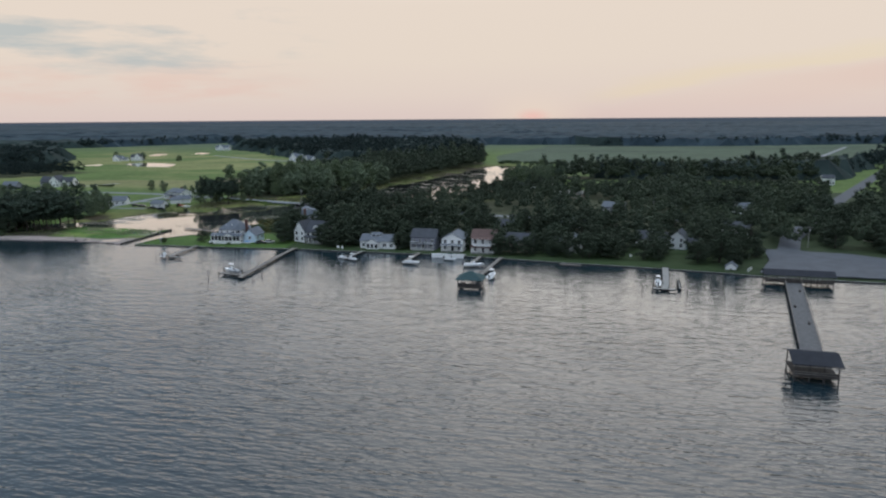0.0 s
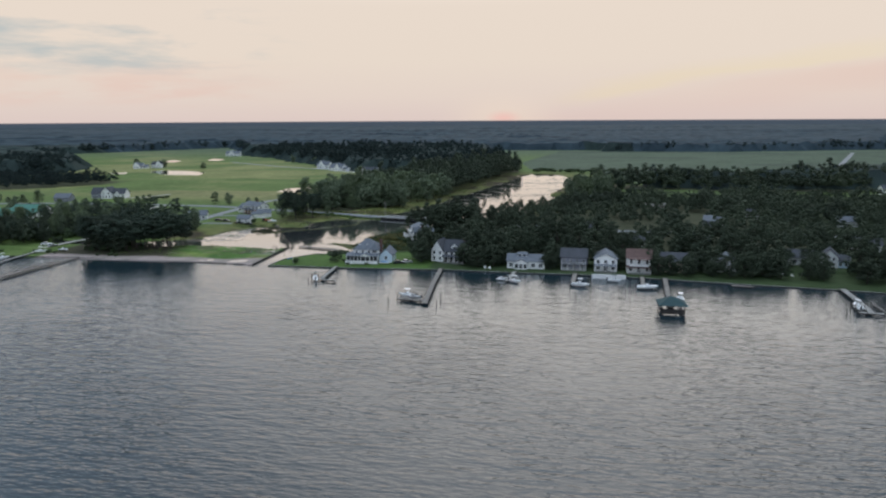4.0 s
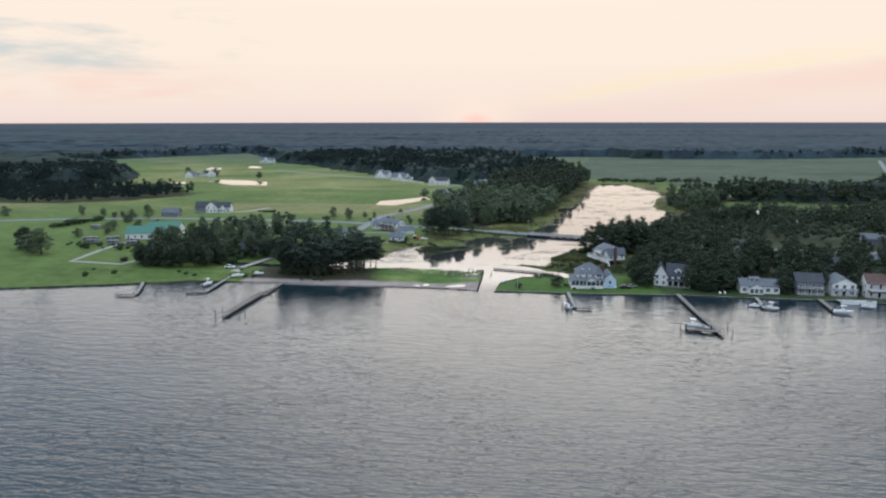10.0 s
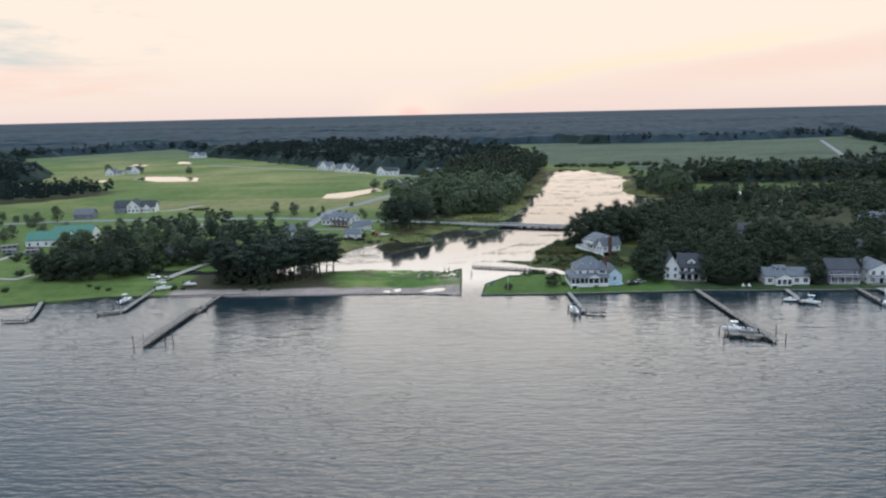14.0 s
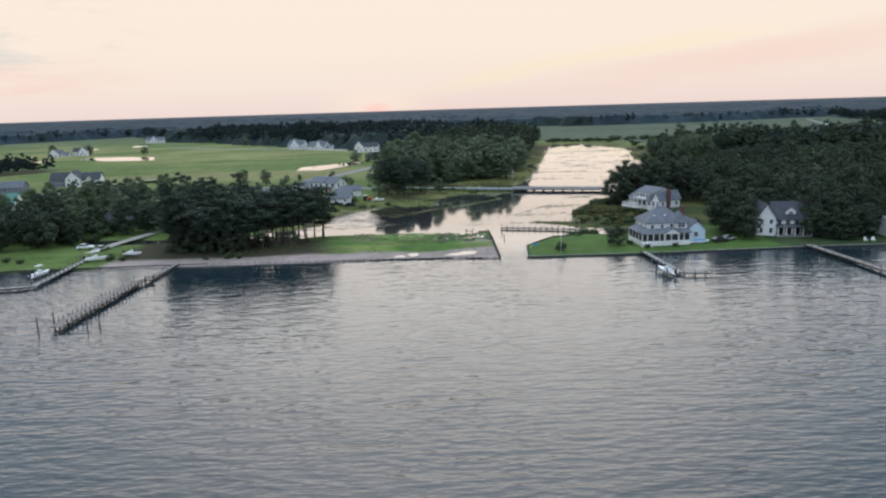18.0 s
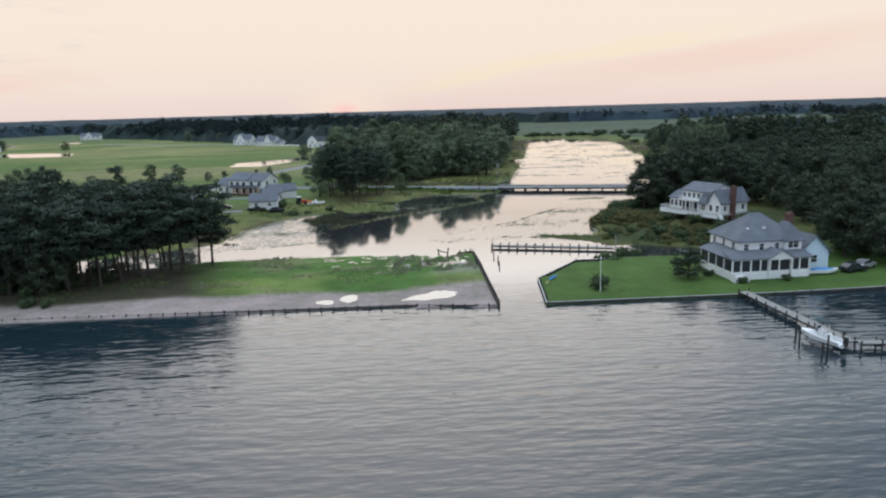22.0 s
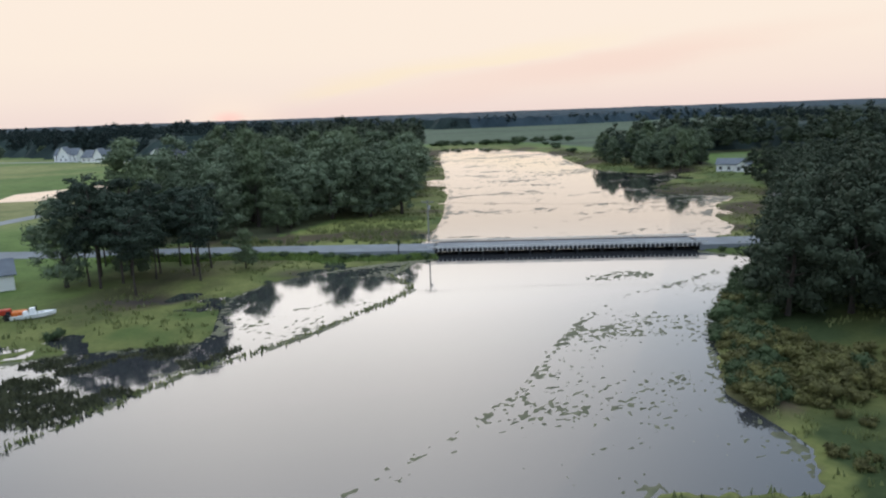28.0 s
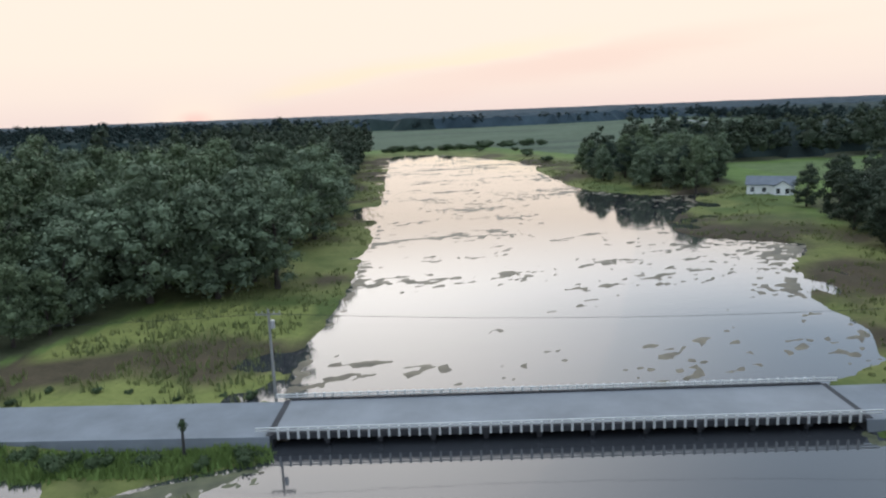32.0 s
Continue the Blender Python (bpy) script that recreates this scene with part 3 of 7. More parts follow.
def ribbon(name, pts, width, z, mat, label, category="road", thick=0.12):
    """A strip of paving along a line, with thickness and sloped shoulders."""
    pts = [Vector((*plan(x, y), 0)) for x, y in pts]
    dense = []
    for a, b in zip(pts, pts[1:]):
        n = max(1, int((b - a).length / 12))
        dense += [a.lerp(b, k / n) for k in range(n)]
    dense.append(pts[-1])
    verts, faces = [], []
    for k, p in enumerate(dense):
        way = (dense[min(k + 1, len(dense) - 1)] - dense[max(k - 1, 0)]).normalized()
        side = Vector((way.y, -way.x, 0))
        zz = z(p.x, p.y) if callable(z) else z
        for s, dz in ((-0.5 - 0.25 / width, -thick), (-0.5, 0), (0.5, 0), (0.5 + 0.25 / width, -thick)):
            q = p + side * (s * width)
            verts.append((q.x, q.y, zz + dz))
        if k:
            for c in range(3):
                faces.append((4 * k - 4 + c, 4 * k - 3 + c, 4 * k + 1 + c, 4 * k + c))
    ob = mesh_object(name, verts, faces, mat)
    ob.data.flip_normals() if ob.data.polygons[1].normal.z < 0 else None
    return tagged(ob, label, category, kind="structure")


# ---------------------------------------------------------------- trees
def blob(centre, radius, rnd, flat=0.8, rough=0.28, detail=1):
    """A lumpy low ball: vertices and triangles."""
    bm = bmesh.new()
    bmesh.ops.create_icosphere(bm, subdivisions=detail, radius=1.0)
    seed = Vector((rnd.uniform(-50, 50), rnd.uniform(-50, 50), rnd.uniform(-50, 50)))
    vs = []
    for v in bm.verts:
        k = 1 + rough * noise.noise(v.co * 1.8 + seed) * 1.6
        vs.append((centre[0] + v.co.x * radius * k, centre[1] + v.co.y * radius * k, centre[2] + v.co.z * radius * k * flat))
    fs = [tuple(w.index for w in f.verts) for f in bm.faces]
    bm.free()
    return vs, fs


def leaf_cloud(clumps, per, size, rnd, core=0.72, detail=1):
    """Lumpy cores with many small bent leaf sprays standing off them."""
    verts, faces = [], []
    for (cx, cy, cz, r, flat) in clumps:
        vs, fs = blob((cx, cy, cz), r * core, rnd, flat, detail=detail)
        faces += [tuple(i + len(verts) for i in f) for f in fs]
        verts += vs
        for _ in range(per):
            z = rnd.uniform(-0.75, 1)
            a = rnd.uniform(0, 2 * math.pi)
            s = math.sqrt(1 - z * z)
            d = Vector((s * math.cos(a), s * math.sin(a), z))
            k = rnd.uniform(0.55, 1.32)
            p = Vector((cx + d.x * r * k, cy + d.y * r * k, cz + d.z * r * k * flat))
            nrm = (d + 0.8 * Vector((rnd.uniform(-1, 1), rnd.uniform(-1, 1), rnd.uniform(-0.6, 1)))).normalized()
            u = nrm.orthogonal().normalized()
            v = nrm.cross(u)
            w = rnd.uniform(0, 6.28)
            u, v = u * math.cos(w) + v * math.sin(w), v * math.cos(w) - u * math.sin(w)
            l, b = size * rnd.uniform(0.7, 1.3), size * rnd.uniform(0.35, 0.7)
            i = len(verts)
            verts += [tuple(p - u * l * 0.5), tuple(p + v * b * 0.5 - nrm * 0.06), tuple(p + u * l * 0.5 - nrm * 0.15 * l), tuple(p - v * b * 0.5 - nrm * 0.06)]
            faces.append((i, i + 1, i + 2, i + 3))
    return verts, faces


def trunk_mesh(height, radius, limbs, rnd, lean=0.0):
    bm = bmesh.new()
    pts = [Vector((lean * k / 4 + rnd.uniform(-0.12, 0.12) * k, rnd.uniform(-0.12, 0.12) * k, -0.4 + (height + 0.4) * k / 4)) for k in range(5)]
    for k in range(4):
        tube(bm, pts[k], pts[k + 1], radius * (1 - 0.18 * k) * (1.25 if k == 0 else 1), radius * (1 - 0.18 * (k + 1)), 7)
    for z, l in limbs:
        a = rnd.uniform(0, 6.28)
        o = Vector((lean * z / height, 0, z))
        tube(bm, o, o + Vector((math.cos(a) * l, math.sin(a) * l, l * rnd.uniform(0.35, 0.7))), radius * 0.35, radius * 0.12, 5)
    return bm


def oak(height, width, rnd, mat, low=0.12):
    top = new("broadleaf_tree")
    part("trunk", trunk_mesh(height * 0.62, 0.028 * height * 0.6 + 0.1, [(height * rnd.uniform(0.25, 0.5), width * 0.28) for _ in range(5)], rnd), M_BARK, top, "grey-brown trunk")
    clumps = []
    for k in range(58):
        z = rnd.uniform(low, 0.94)
        ring = math.sin(math.pi * min(1.0, (z - low) / (1.0 - low) * 0.80 + 0.20)) ** 0.7
        a, q = 2.4 * k + rnd.uniform(-0.5, 0.5), rnd.uniform(0.25, 0.92) * ring
        r = width * rnd.uniform(0.095, 0.155)
        clumps.append((q * width * 0.5 * math.cos(a), q * width * 0.5 * math.sin(a), z * height, r, rnd.uniform(0.7, 0.95)))
    v, f = leaf_cloud(clumps, 80, 0.60, rnd, 0.52)
    mesh_object("crown", v, f, mat, top)
    return top


def pine(height, width, rnd):
    top = new("pine_tree")
    part("trunk", trunk_mesh(height * 0.93, 0.13 + 0.004 * height, [(height * rnd.uniform(0.5, 0.85), width * 0.3) for _ in range(7)], rnd, rnd.uniform(-0.8, 0.8)), M_BARK, top, "tall bare grey trunk")
    clumps = []
    for k in range(40):
        z = rnd.uniform(0.40, 0.97)
        ring = 1.15 - abs(z - 0.72) * 2.1
        a = 2.4 * k + rnd.uniform(-0.6, 0.6)
        q = rnd.uniform(0.2, 0.9) * max(ring, 0.25)
        clumps.append((q * width * 0.5 * math.cos(a), q * width * 0.5 * math.sin(a), z * height, width * rnd.uniform(0.10, 0.17), rnd.uniform(0.45, 0.7)))
    v, f = leaf_cloud(clumps, 76, 0.56, rnd, 0.48)
    mesh_object("crown", v, f, M_PINE, top)
    return top


rnd = random.Random(11)
OAKS = [oak(15 + 1.3 * k, 10.5 + 0.9 * (k % 4), rnd, M_LEAF2 if k % 3 == 2 else M_LEAF, 0.10 + 0.03 * (k % 3)) for k in range(6)]
PINES = [pine(16 + 0.9 * k, 8.6 + 0.8 * (k % 3), rnd) for k in range(5)]
for ob in OAKS:
    tagged(ob, "tall leafy broadleaf tree with a dense dark green crown", "tree", "broadleaf trees")
for ob in PINES:
    tagged(ob, "tall pine with a bare trunk and clumped dark crown", "tree", "pines by the creek")
# the same broadleaf trees again, with the darkened leaf colour
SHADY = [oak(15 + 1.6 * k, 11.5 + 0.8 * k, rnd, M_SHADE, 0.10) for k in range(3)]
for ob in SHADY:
    tagged(ob, "shade tree with a dense crown among the houses, shade put into its leaf colour", "tree", "broadleaf trees")
FIRST = {ob: True for ob in OAKS + PINES + SHADY}


def ground_z(x, y):
    i = min(max(int(np.searchsorted(GX, x)) - 1, 0), len(GX) - 2)
    j = min(max(int(np.searchsorted(GY, y)) - 1, 0), len(GY) - 2)
    return float(Z[i:i + 2, j:j + 2].min())


def stand(ob, x, y, scale=1.0, turn=None, z=None, wide=1.0):
    x, y = plan(x, y)
    m = Matrix.Translation((x, y, ground_z(x, y) - 0.05 if z is None else z)) @ Matrix.Rotation(rnd.uniform(0, 6.28) if turn is None else turn, 4, "Z")
    if FIRST.pop(ob, False):
        ob.matrix_basis = m
        ob.scale = (scale * wide, scale * wide, scale)
        return ob
    made = copy_thing(ob, m)
    made.scale = (scale * wide, scale * wide, scale)
    return made


def scatter(poly, count, gap, rng, keep=lambda x, y: True):
    xs, ys = [p[0] for p in poly], [p[1] for p in poly]
    got, tries = [], 0
    while len(got) < count and tries < count * 60:
        tries += 1
        x, y = rng.uniform(min(xs), max(xs)), rng.uniform(min(ys), max(ys))
        if not inside(np.array([x]), np.array([y]), poly)[0] or not keep(x, y):
            continue
        if all((x - a) ** 2 + (y - b) ** 2 > gap * gap for a, b in got):
            got.append((x, y))
    return got


HOUSE_SPOTS = []          # (x, y, clear radius), filled by the buildings below


# ---------------------------------------------------------------- roads
ROAD_Z = lambda x, y: 1.06
ribbon("road_west", [(-700, 250), (-420, 335), (-301, 372), (-230, 385), (-182, 386), (-132, 385), (-97, 383), (-60, 374), (-38, 367), (-5, 358), (38, 345)], 7.2, ROAD_Z, M_ASPH, "two-lane asphalt road leading to the bridge", thick=1.0)
ribbon("road_east", [(86, 331.6), (105, 326.5), (135, 318), (175, 306), (240, 300), (300, 300)], 7.2, ROAD_Z, M_ASPH, "two-lane asphalt road under the trees", thick=1.0)
ribbon("lane", [(-74, 300), (-74, 348), (-72, 417), (-59, 443), (-39, 506), (-23, 545), (-18, 605), (-28, 651), (-94, 720), (-163, 765), (-230, 801), (-330, 880)], 6.0, 1.09, M_PAVE, "pale paved lane curving between the fields")
ribbon("driveway", [(-96, 254), (-101, 232), (-103, 214)], 3.0, 0.95, M_GRAVEL, "pale gravel drive down to the landing")
ribbon("driveway", [(-180, 330), (-160, 312), (-150, 318), (-140, 345), (-138, 383)], 4.0, 1.1, M_GRAVEL, "gravel drive beside the green-roofed building")
ribbon("driveway", [(-74, 336), (-60, 339), (-44, 337), (-40, 335)], 3.2, 1.12, M_ASPH, "dark drive in front of the white house")
ribbon("driveway", [(-74, 302), (-60, 305), (-46, 306)], 3.0, 1.12, M_ASPH, "dark drive to the small garage")
ribbon("driveway", [(-177, 325), (-199, 300), (-199, 261), (-195, 230), (-165, 226), (-160, 246)], 2.6, 1.2, M_GRAVEL, "pale path round the lawn")
ribbon("driveway", [(-195, 424), (-184, 432), (-176, 455)], 4.0, 1.1, M_GRAVEL, "pale drive beside the farmhouse")
ribbon("road_far", [(296, 215), (306, 250), (340, 330), (378, 416), (430, 530), (496, 674), (600, 900), (765, 1357)], 8.0, 1.10, M_LOT, "straight road running inland from the landing")
ribbon("lane_far", [(456, 785), (619, 1186)], 6.0, 1.12, M_PAVE, "farm track across the far field")
_lot = [plan(x, y) for x, y in [(278, 178), (316, 173), (334, 203), (318, 216), (304, 219), (301, 222), (289, 222), (286, 200)]]
lot = mesh_object("parking_lot", [(x, y, 1.08) for x, y in _lot] + [(x, y, 0.8) for x, y in _lot], [tuple(range(8))] + [(k, k + 8, (k + 1) % 8 + 8, (k + 1) % 8) for k in range(8)], M_LOT)
lot.data.flip_normals() if lot.data.polygons[0].normal.z < 0 else None
tagged(lot, "open paved landing car park", "car park", kind="structure")


# ---------------------------------------------------------------- bridge
def build_bridge():
    a, b = Vector((38.2, 345.2, 0)), Vector((86.2, 331.9, 0))
    length = (b - a).length
    top = thing("road_bridge", Matrix.Translation(a) @ Matrix.Rotation(math.atan2(b.y - a.y, b.x - a.x), 4, "Z"), "low concrete road bridge on piles with pale railing posts", "bridge")
    half, deck_z = 3.7, 1.12
    for k in range(11):
        x0, x1 = length * k / 11, length * (k + 1) / 11
        part("deck_slab", boxed(x0 + 0.015, -half, deck_z - 0.36, x1 - 0.015, half, deck_z, bevel=0.02), M_DARKCONC, top)
        if k:
            part("pile_cap", boxed(x0 - 0.25, -half + 0.2, deck_z - 0.72, x0 + 0.25, half - 0.2, deck_z - 0.365), M_DARKCONC, top)
            for s in (-3.0, -1.0, 1.0, 3.0):
                part("pile", tubed((x0, s, -2.2), (x0, s, deck_z - 0.725), 0.2, sides=8), M_DARKCONC, top)
    for x in (-0.6, length):
        part("abutment", boxed(x, -half, -1.6, x + 0.6, half, deck_z - 0.01), M_DARKCONC, top)
    post = None
    n = 58
    for s in (-1, 1):
        y = s * (half - 0.18)
        part("kerb", boxed(0, y - 0.17, deck_z + 0.004, length, y + 0.17, deck_z + 0.16, bevel=0.02), M_DARKCONC, top)
        for zr in (0.28, 0.52):
            part("rail", boxed(-1.5, y - 0.05, deck_z + zr, length + 1.5, y + 0.06, deck_z + zr + 0.12, bevel=0.02), M_POST, top, "pale concrete rail")
        for k in range(n):
            x = 0.5 + (length - 1.0) * k / (n - 1)
            if post is None:
                post = boxed(-0.09, -0.10, -0.30, 0.09, 0.07, 0.66, bevel=0.02)
                first = part("railing_post", post, M_POST, top, "pale concrete post")
                first.location = (x, y - s * 0.0 + s * 0.22, deck_z - 0.04)
                post = first.data
            else:
                ob = new("railing_post", post)
                ob.parent, ob.location = top, (x, y + s * 0.22, deck_z - 0.04)
                ob.rotation_euler.z = 0 if s < 0 else math.pi
                ob["label"] = "pale concrete post"
    part("wearing_course", boxed(0, -half + 0.36, deck_z + 0.004, length, half - 0.36, deck_z + 0.03), M_PAVE, top, "worn grey carriageway")


build_bridge()

# ---------------------------------------------------------------- houses
_window_data = {}


def window(parent, x, z, y, w, h, side, mat_pane=None):
    """side: outward normal as (nx, ny); (x, y) is the centre on the wall."""
    key = (round(w, 2), round(h, 2))
    if key not in _window_data:
        bm = bmesh.new()
        t = 0.09
        for b in ((-w / 2 - t, 0, -h / 2 - t, w / 2 + t, 0.07, -h / 2), (-w / 2 - t, 0, h / 2, w / 2 + t, 0.07, h / 2 + t),
                  (-w / 2 - t, 0, -h / 2, -w / 2, 0.07, h / 2), (w / 2, 0, -h / 2, w / 2 + t, 0.07, h / 2), (-w / 2, 0.012, -0.03, w / 2, 0.05, 0.03)):
            box(bm, *b)
        if w > 1.3:
            for k in range(1, round(w / 0.9)):
                q = -w / 2 + w * k / round(w / 0.9)
                box(bm, q - 0.05, 0.012, -h / 2, q + 0.05, 0.055, h / 2)
        frame_me, pane_me = bpy.data.meshes.new("window"), bpy.data.meshes.new("pane")
        bm.to_mesh(frame_me)
        bm.free()
        frame_me.materials.append(M_TRIM)
        bm = boxed(-w / 2, 0.004, -h / 2, w / 2, 0.03, h / 2)
        bm.to_mesh(pane_me)
        bm.free()
        pane_me.materials.append(M_GLASS)
        _window_data[key] = frame_me, pane_me
    fme, pme = _window_data[key]
    ob = new("window", fme)
    ob.parent = parent
    ob.location = (x, y, z)
    ob.rotation_euler.z = math.atan2(side[1], side[0]) - math.pi / 2
    pane = new("pane", pme)
    pane.parent = ob
    return ob


def gable_body(bm, x0, y0, x1, y1, z0, h, rise, axis):
    """Walls of a wing; axis: the way of the ridge, or '' for a flat top."""
    if axis not in ("x", "y"):
        return box(bm, x0, y0, z0, x1, y1, z0 + h)
    low = [bm.verts.new(p) for p in ((x0, y0, z0), (x1, y0, z0), (x1, y1, z0), (x0, y1, z0))]
    top = [bm.verts.new((v.co.x, v.co.y, z0 + h)) for v in low]
    if axis == "x":
        m = (y0 + y1) / 2
        r = [bm.verts.new((x0, m, z0 + h + rise)), bm.verts.new((x1, m, z0 + h + rise))]
        fs = [(low[0], low[1], top[1], top[0]), (low[2], low[3], top[3], top[2]), (low[1], low[2], top[2], r[1], top[1]), (low[3], low[0], top[0], r[0], top[3])]
    else:
        m = (x0 + x1) / 2
        r = [bm.verts.new((m, y0, z0 + h + rise)), bm.verts.new((m, y1, z0 + h + rise))]
        fs = [(low[0], low[1], top[1], r[0], top[0]), (low[2], low[3], top[3], r[1], top[2]), (low[1], low[2], top[2], top[1]), (low[3], low[0], top[0], top[3])]
    for f in fs + [tuple(low[::-1])]:
        bm.faces.new(f)
    return bm


def roof_mesh(x0, y0, x1, y1, z, rise, axis, over=0.45, thick=0.2):
    """A pitched roof with eaves, as a closed slab; axis x or y gives a gable, h a hip, s a lean-to falling to -y."""
    bm = bmesh.new()
    X0, X1, Y0, Y1 = x0 - over, x1 + over, y0 - over, y1 + over
    w, d = x1 - x0, y1 - y0
    if axis == "x":
        drop = rise * over / (d / 2)
        m = (y0 + y1) / 2
        outline = [((X0, Y0, z - drop), (X1, Y0, z - drop), (X1, m, z + rise), (X0, m, z + rise)), ((X0, m, z + rise), (X1, m, z + rise), (X1, Y1, z - drop), (X0, Y1, z - drop))]
    elif axis == "y":
        drop = rise * over / (w / 2)
        m = (x0 + x1) / 2
        outline = [((X0, Y0, z - drop), (m, Y0, z + rise), (m, Y1, z + rise), (X0, Y1, z - drop)), ((m, Y0, z + rise), (X1, Y0, z - drop), (X1, Y1, z - drop), (m, Y1, z + rise))]
    elif axis == "s":
        drop = rise * over / d
        outline = [((X0, Y0, z - drop), (X1, Y0, z - drop), (X1, y1, z + rise), (X0, y1, z + rise))]
    else:
        k = min(w, d) / 2
        drop = rise * over / k
        if w >= d:
            a, b = (x0 + k, (y0 + y1) / 2, z + rise), (x1 - k, (y0 + y1) / 2, z + rise)
            outline = [((X0, Y0, z - drop), (X1, Y0, z - drop), b, a), ((X1, Y0, z - drop), (X1, Y1, z - drop), b), ((X1, Y1, z - drop), (X0, Y1, z - drop), a, b), ((X0, Y1, z - drop), (X0, Y0, z - drop), a)]
        else:
            a, b = ((x0 + x1) / 2, y0 + k, z + rise), ((x0 + x1) / 2, y1 - k, z + rise)
            outline = [((X0, Y0, z - drop), (X1, Y0, z - drop), a), ((X1, Y0, z - drop), (X1, Y1, z - drop), b, a), ((X1, Y1, z - drop), (X0, Y1, z - drop), b), ((X0, Y1, z - drop), (X0, Y0, z - drop), a, b)]
    for face in outline:
        up = [bm.verts.new((p[0], p[1], p[2] + thick)) for p in face]
        dn = [bm.verts.new((p[0], p[1], p[2] + 0.004)) for p in face]
        bm.faces.new(up)
        bm.faces.new(dn[::-1])
        for k in range(len(face)):
            j = (k + 1) % len(face)
            bm.faces.new((up[k], dn[k], dn[j], up[j]))
    return bm


def wing(top, x0, y0, x1, y1, h, rise, axis, wall=M_WHITE, roof=M_SHINGLE, z0=0.0, rows=(), over=0.45, rear=True):
    """rows: (side, sill height, count, width, height) of windows; side is one of S E W N."""
    part("wall", gable_body(bmesh.new(), x0, y0, x1, y1, z0 - (0.5 if z0 < 0.6 else 0), h + (0.5 if z0 < 0.6 else 0), rise, axis if axis in "xy" else ""), wall, top)
    part("roof", roof_mesh(x0, y0, x1, y1, z0 + h, rise, axis, over), roof, top)
    for side, sill, count, w, wh in rows:
        for k in range(count):
            f = (k + 0.5) / count
            z = z0 + sill + wh / 2
            if side == "S":
                window(top, x0 + (x1 - x0) * f, z, y0, w, wh, (0, -1))
            elif side == "N":
                window(top, x0 + (x1 - x0) * f, z, y1, w, wh, (0, 1))
            elif side == "E":
                window(top, x1, z, y0 + (y1 - y0) * f, w, wh, (1, 0))
            else:
                window(top, x0, z, y0 + (y1 - y0) * f, w, wh, (-1, 0))


def house(at, turn, label, clear=9, z=None, name="house"):
    HOUSE_SPOTS.append((at[0], at[1], clear))
    return thing(name, Matrix.Translation((at[0], at[1], (ground_z(*at) if z is None else z) + 0.02)) @ Matrix.Rotation(radians(turn), 4, "Z"), label, "house" if name == "house" else name.replace("_", " "))


def chimney(top, x, y, z0, z1, w=0.9):
    bm = boxed(x - w / 2, y - w / 2, z0, x + w / 2, y + w / 2, z1)
    box(bm, x - w / 2 - 0.08, y - w / 2 - 0.08, z1 - 0.35, x + w / 2 + 0.08, y + w / 2 + 0.08, z1 - 0.12)
    part("chimney", bm, M_BRICK, top, "red brick chimney")


def posts(top, pts, z0, z1, w=0.18, mat=M_TRIM, name="porch_post"):
    for x, y in pts:
        part(name, boxed(x - w / 2, y - w / 2, z0, x + w / 2, y + w / 2, z1), mat, top)


def balustrade(top, a, b, z, h=0.95, gap=0.45, mat=M_TRIM):
    (x0, y0), (x1, y1) = a, b
    bm = bmesh.new()
    l = math.hypot(x1 - x0, y1 - y0)
    n = max(2, int(l / gap))
    ux, uy = (x1 - x0) / l, (y1 - y0) / l
    for zz in (z + 0.12, z + h):
        q = [(x0 - uy * 0.04, y0 + ux * 0.04), (x0 + uy * 0.04, y0 - ux * 0.04), (x1 + uy * 0.04, y1 - ux * 0.04), (x1 - uy * 0.04, y1 + ux * 0.04)]
        vs = [bm.verts.new((px, py, pz)) for pz in (zz - 0.05, zz + 0.03) for px, py in q]
        for f in ((3, 2, 1, 0), (4, 5, 6, 7), (0, 1, 5, 4), (1, 2, 6, 5), (2, 3, 7, 6), (3, 0, 4, 7)):
            bm.faces.new([vs[i] for i in f])
    for k in range(n + 1):
        x, y = x0 + (x1 - x0) * k / n, y0 + (y1 - y0) * k / n
        box(bm, x - 0.025, y - 0.025, z, x + 0.025, y + 0.025, z + h - 0.052)
    part("railing", bm, mat, top)


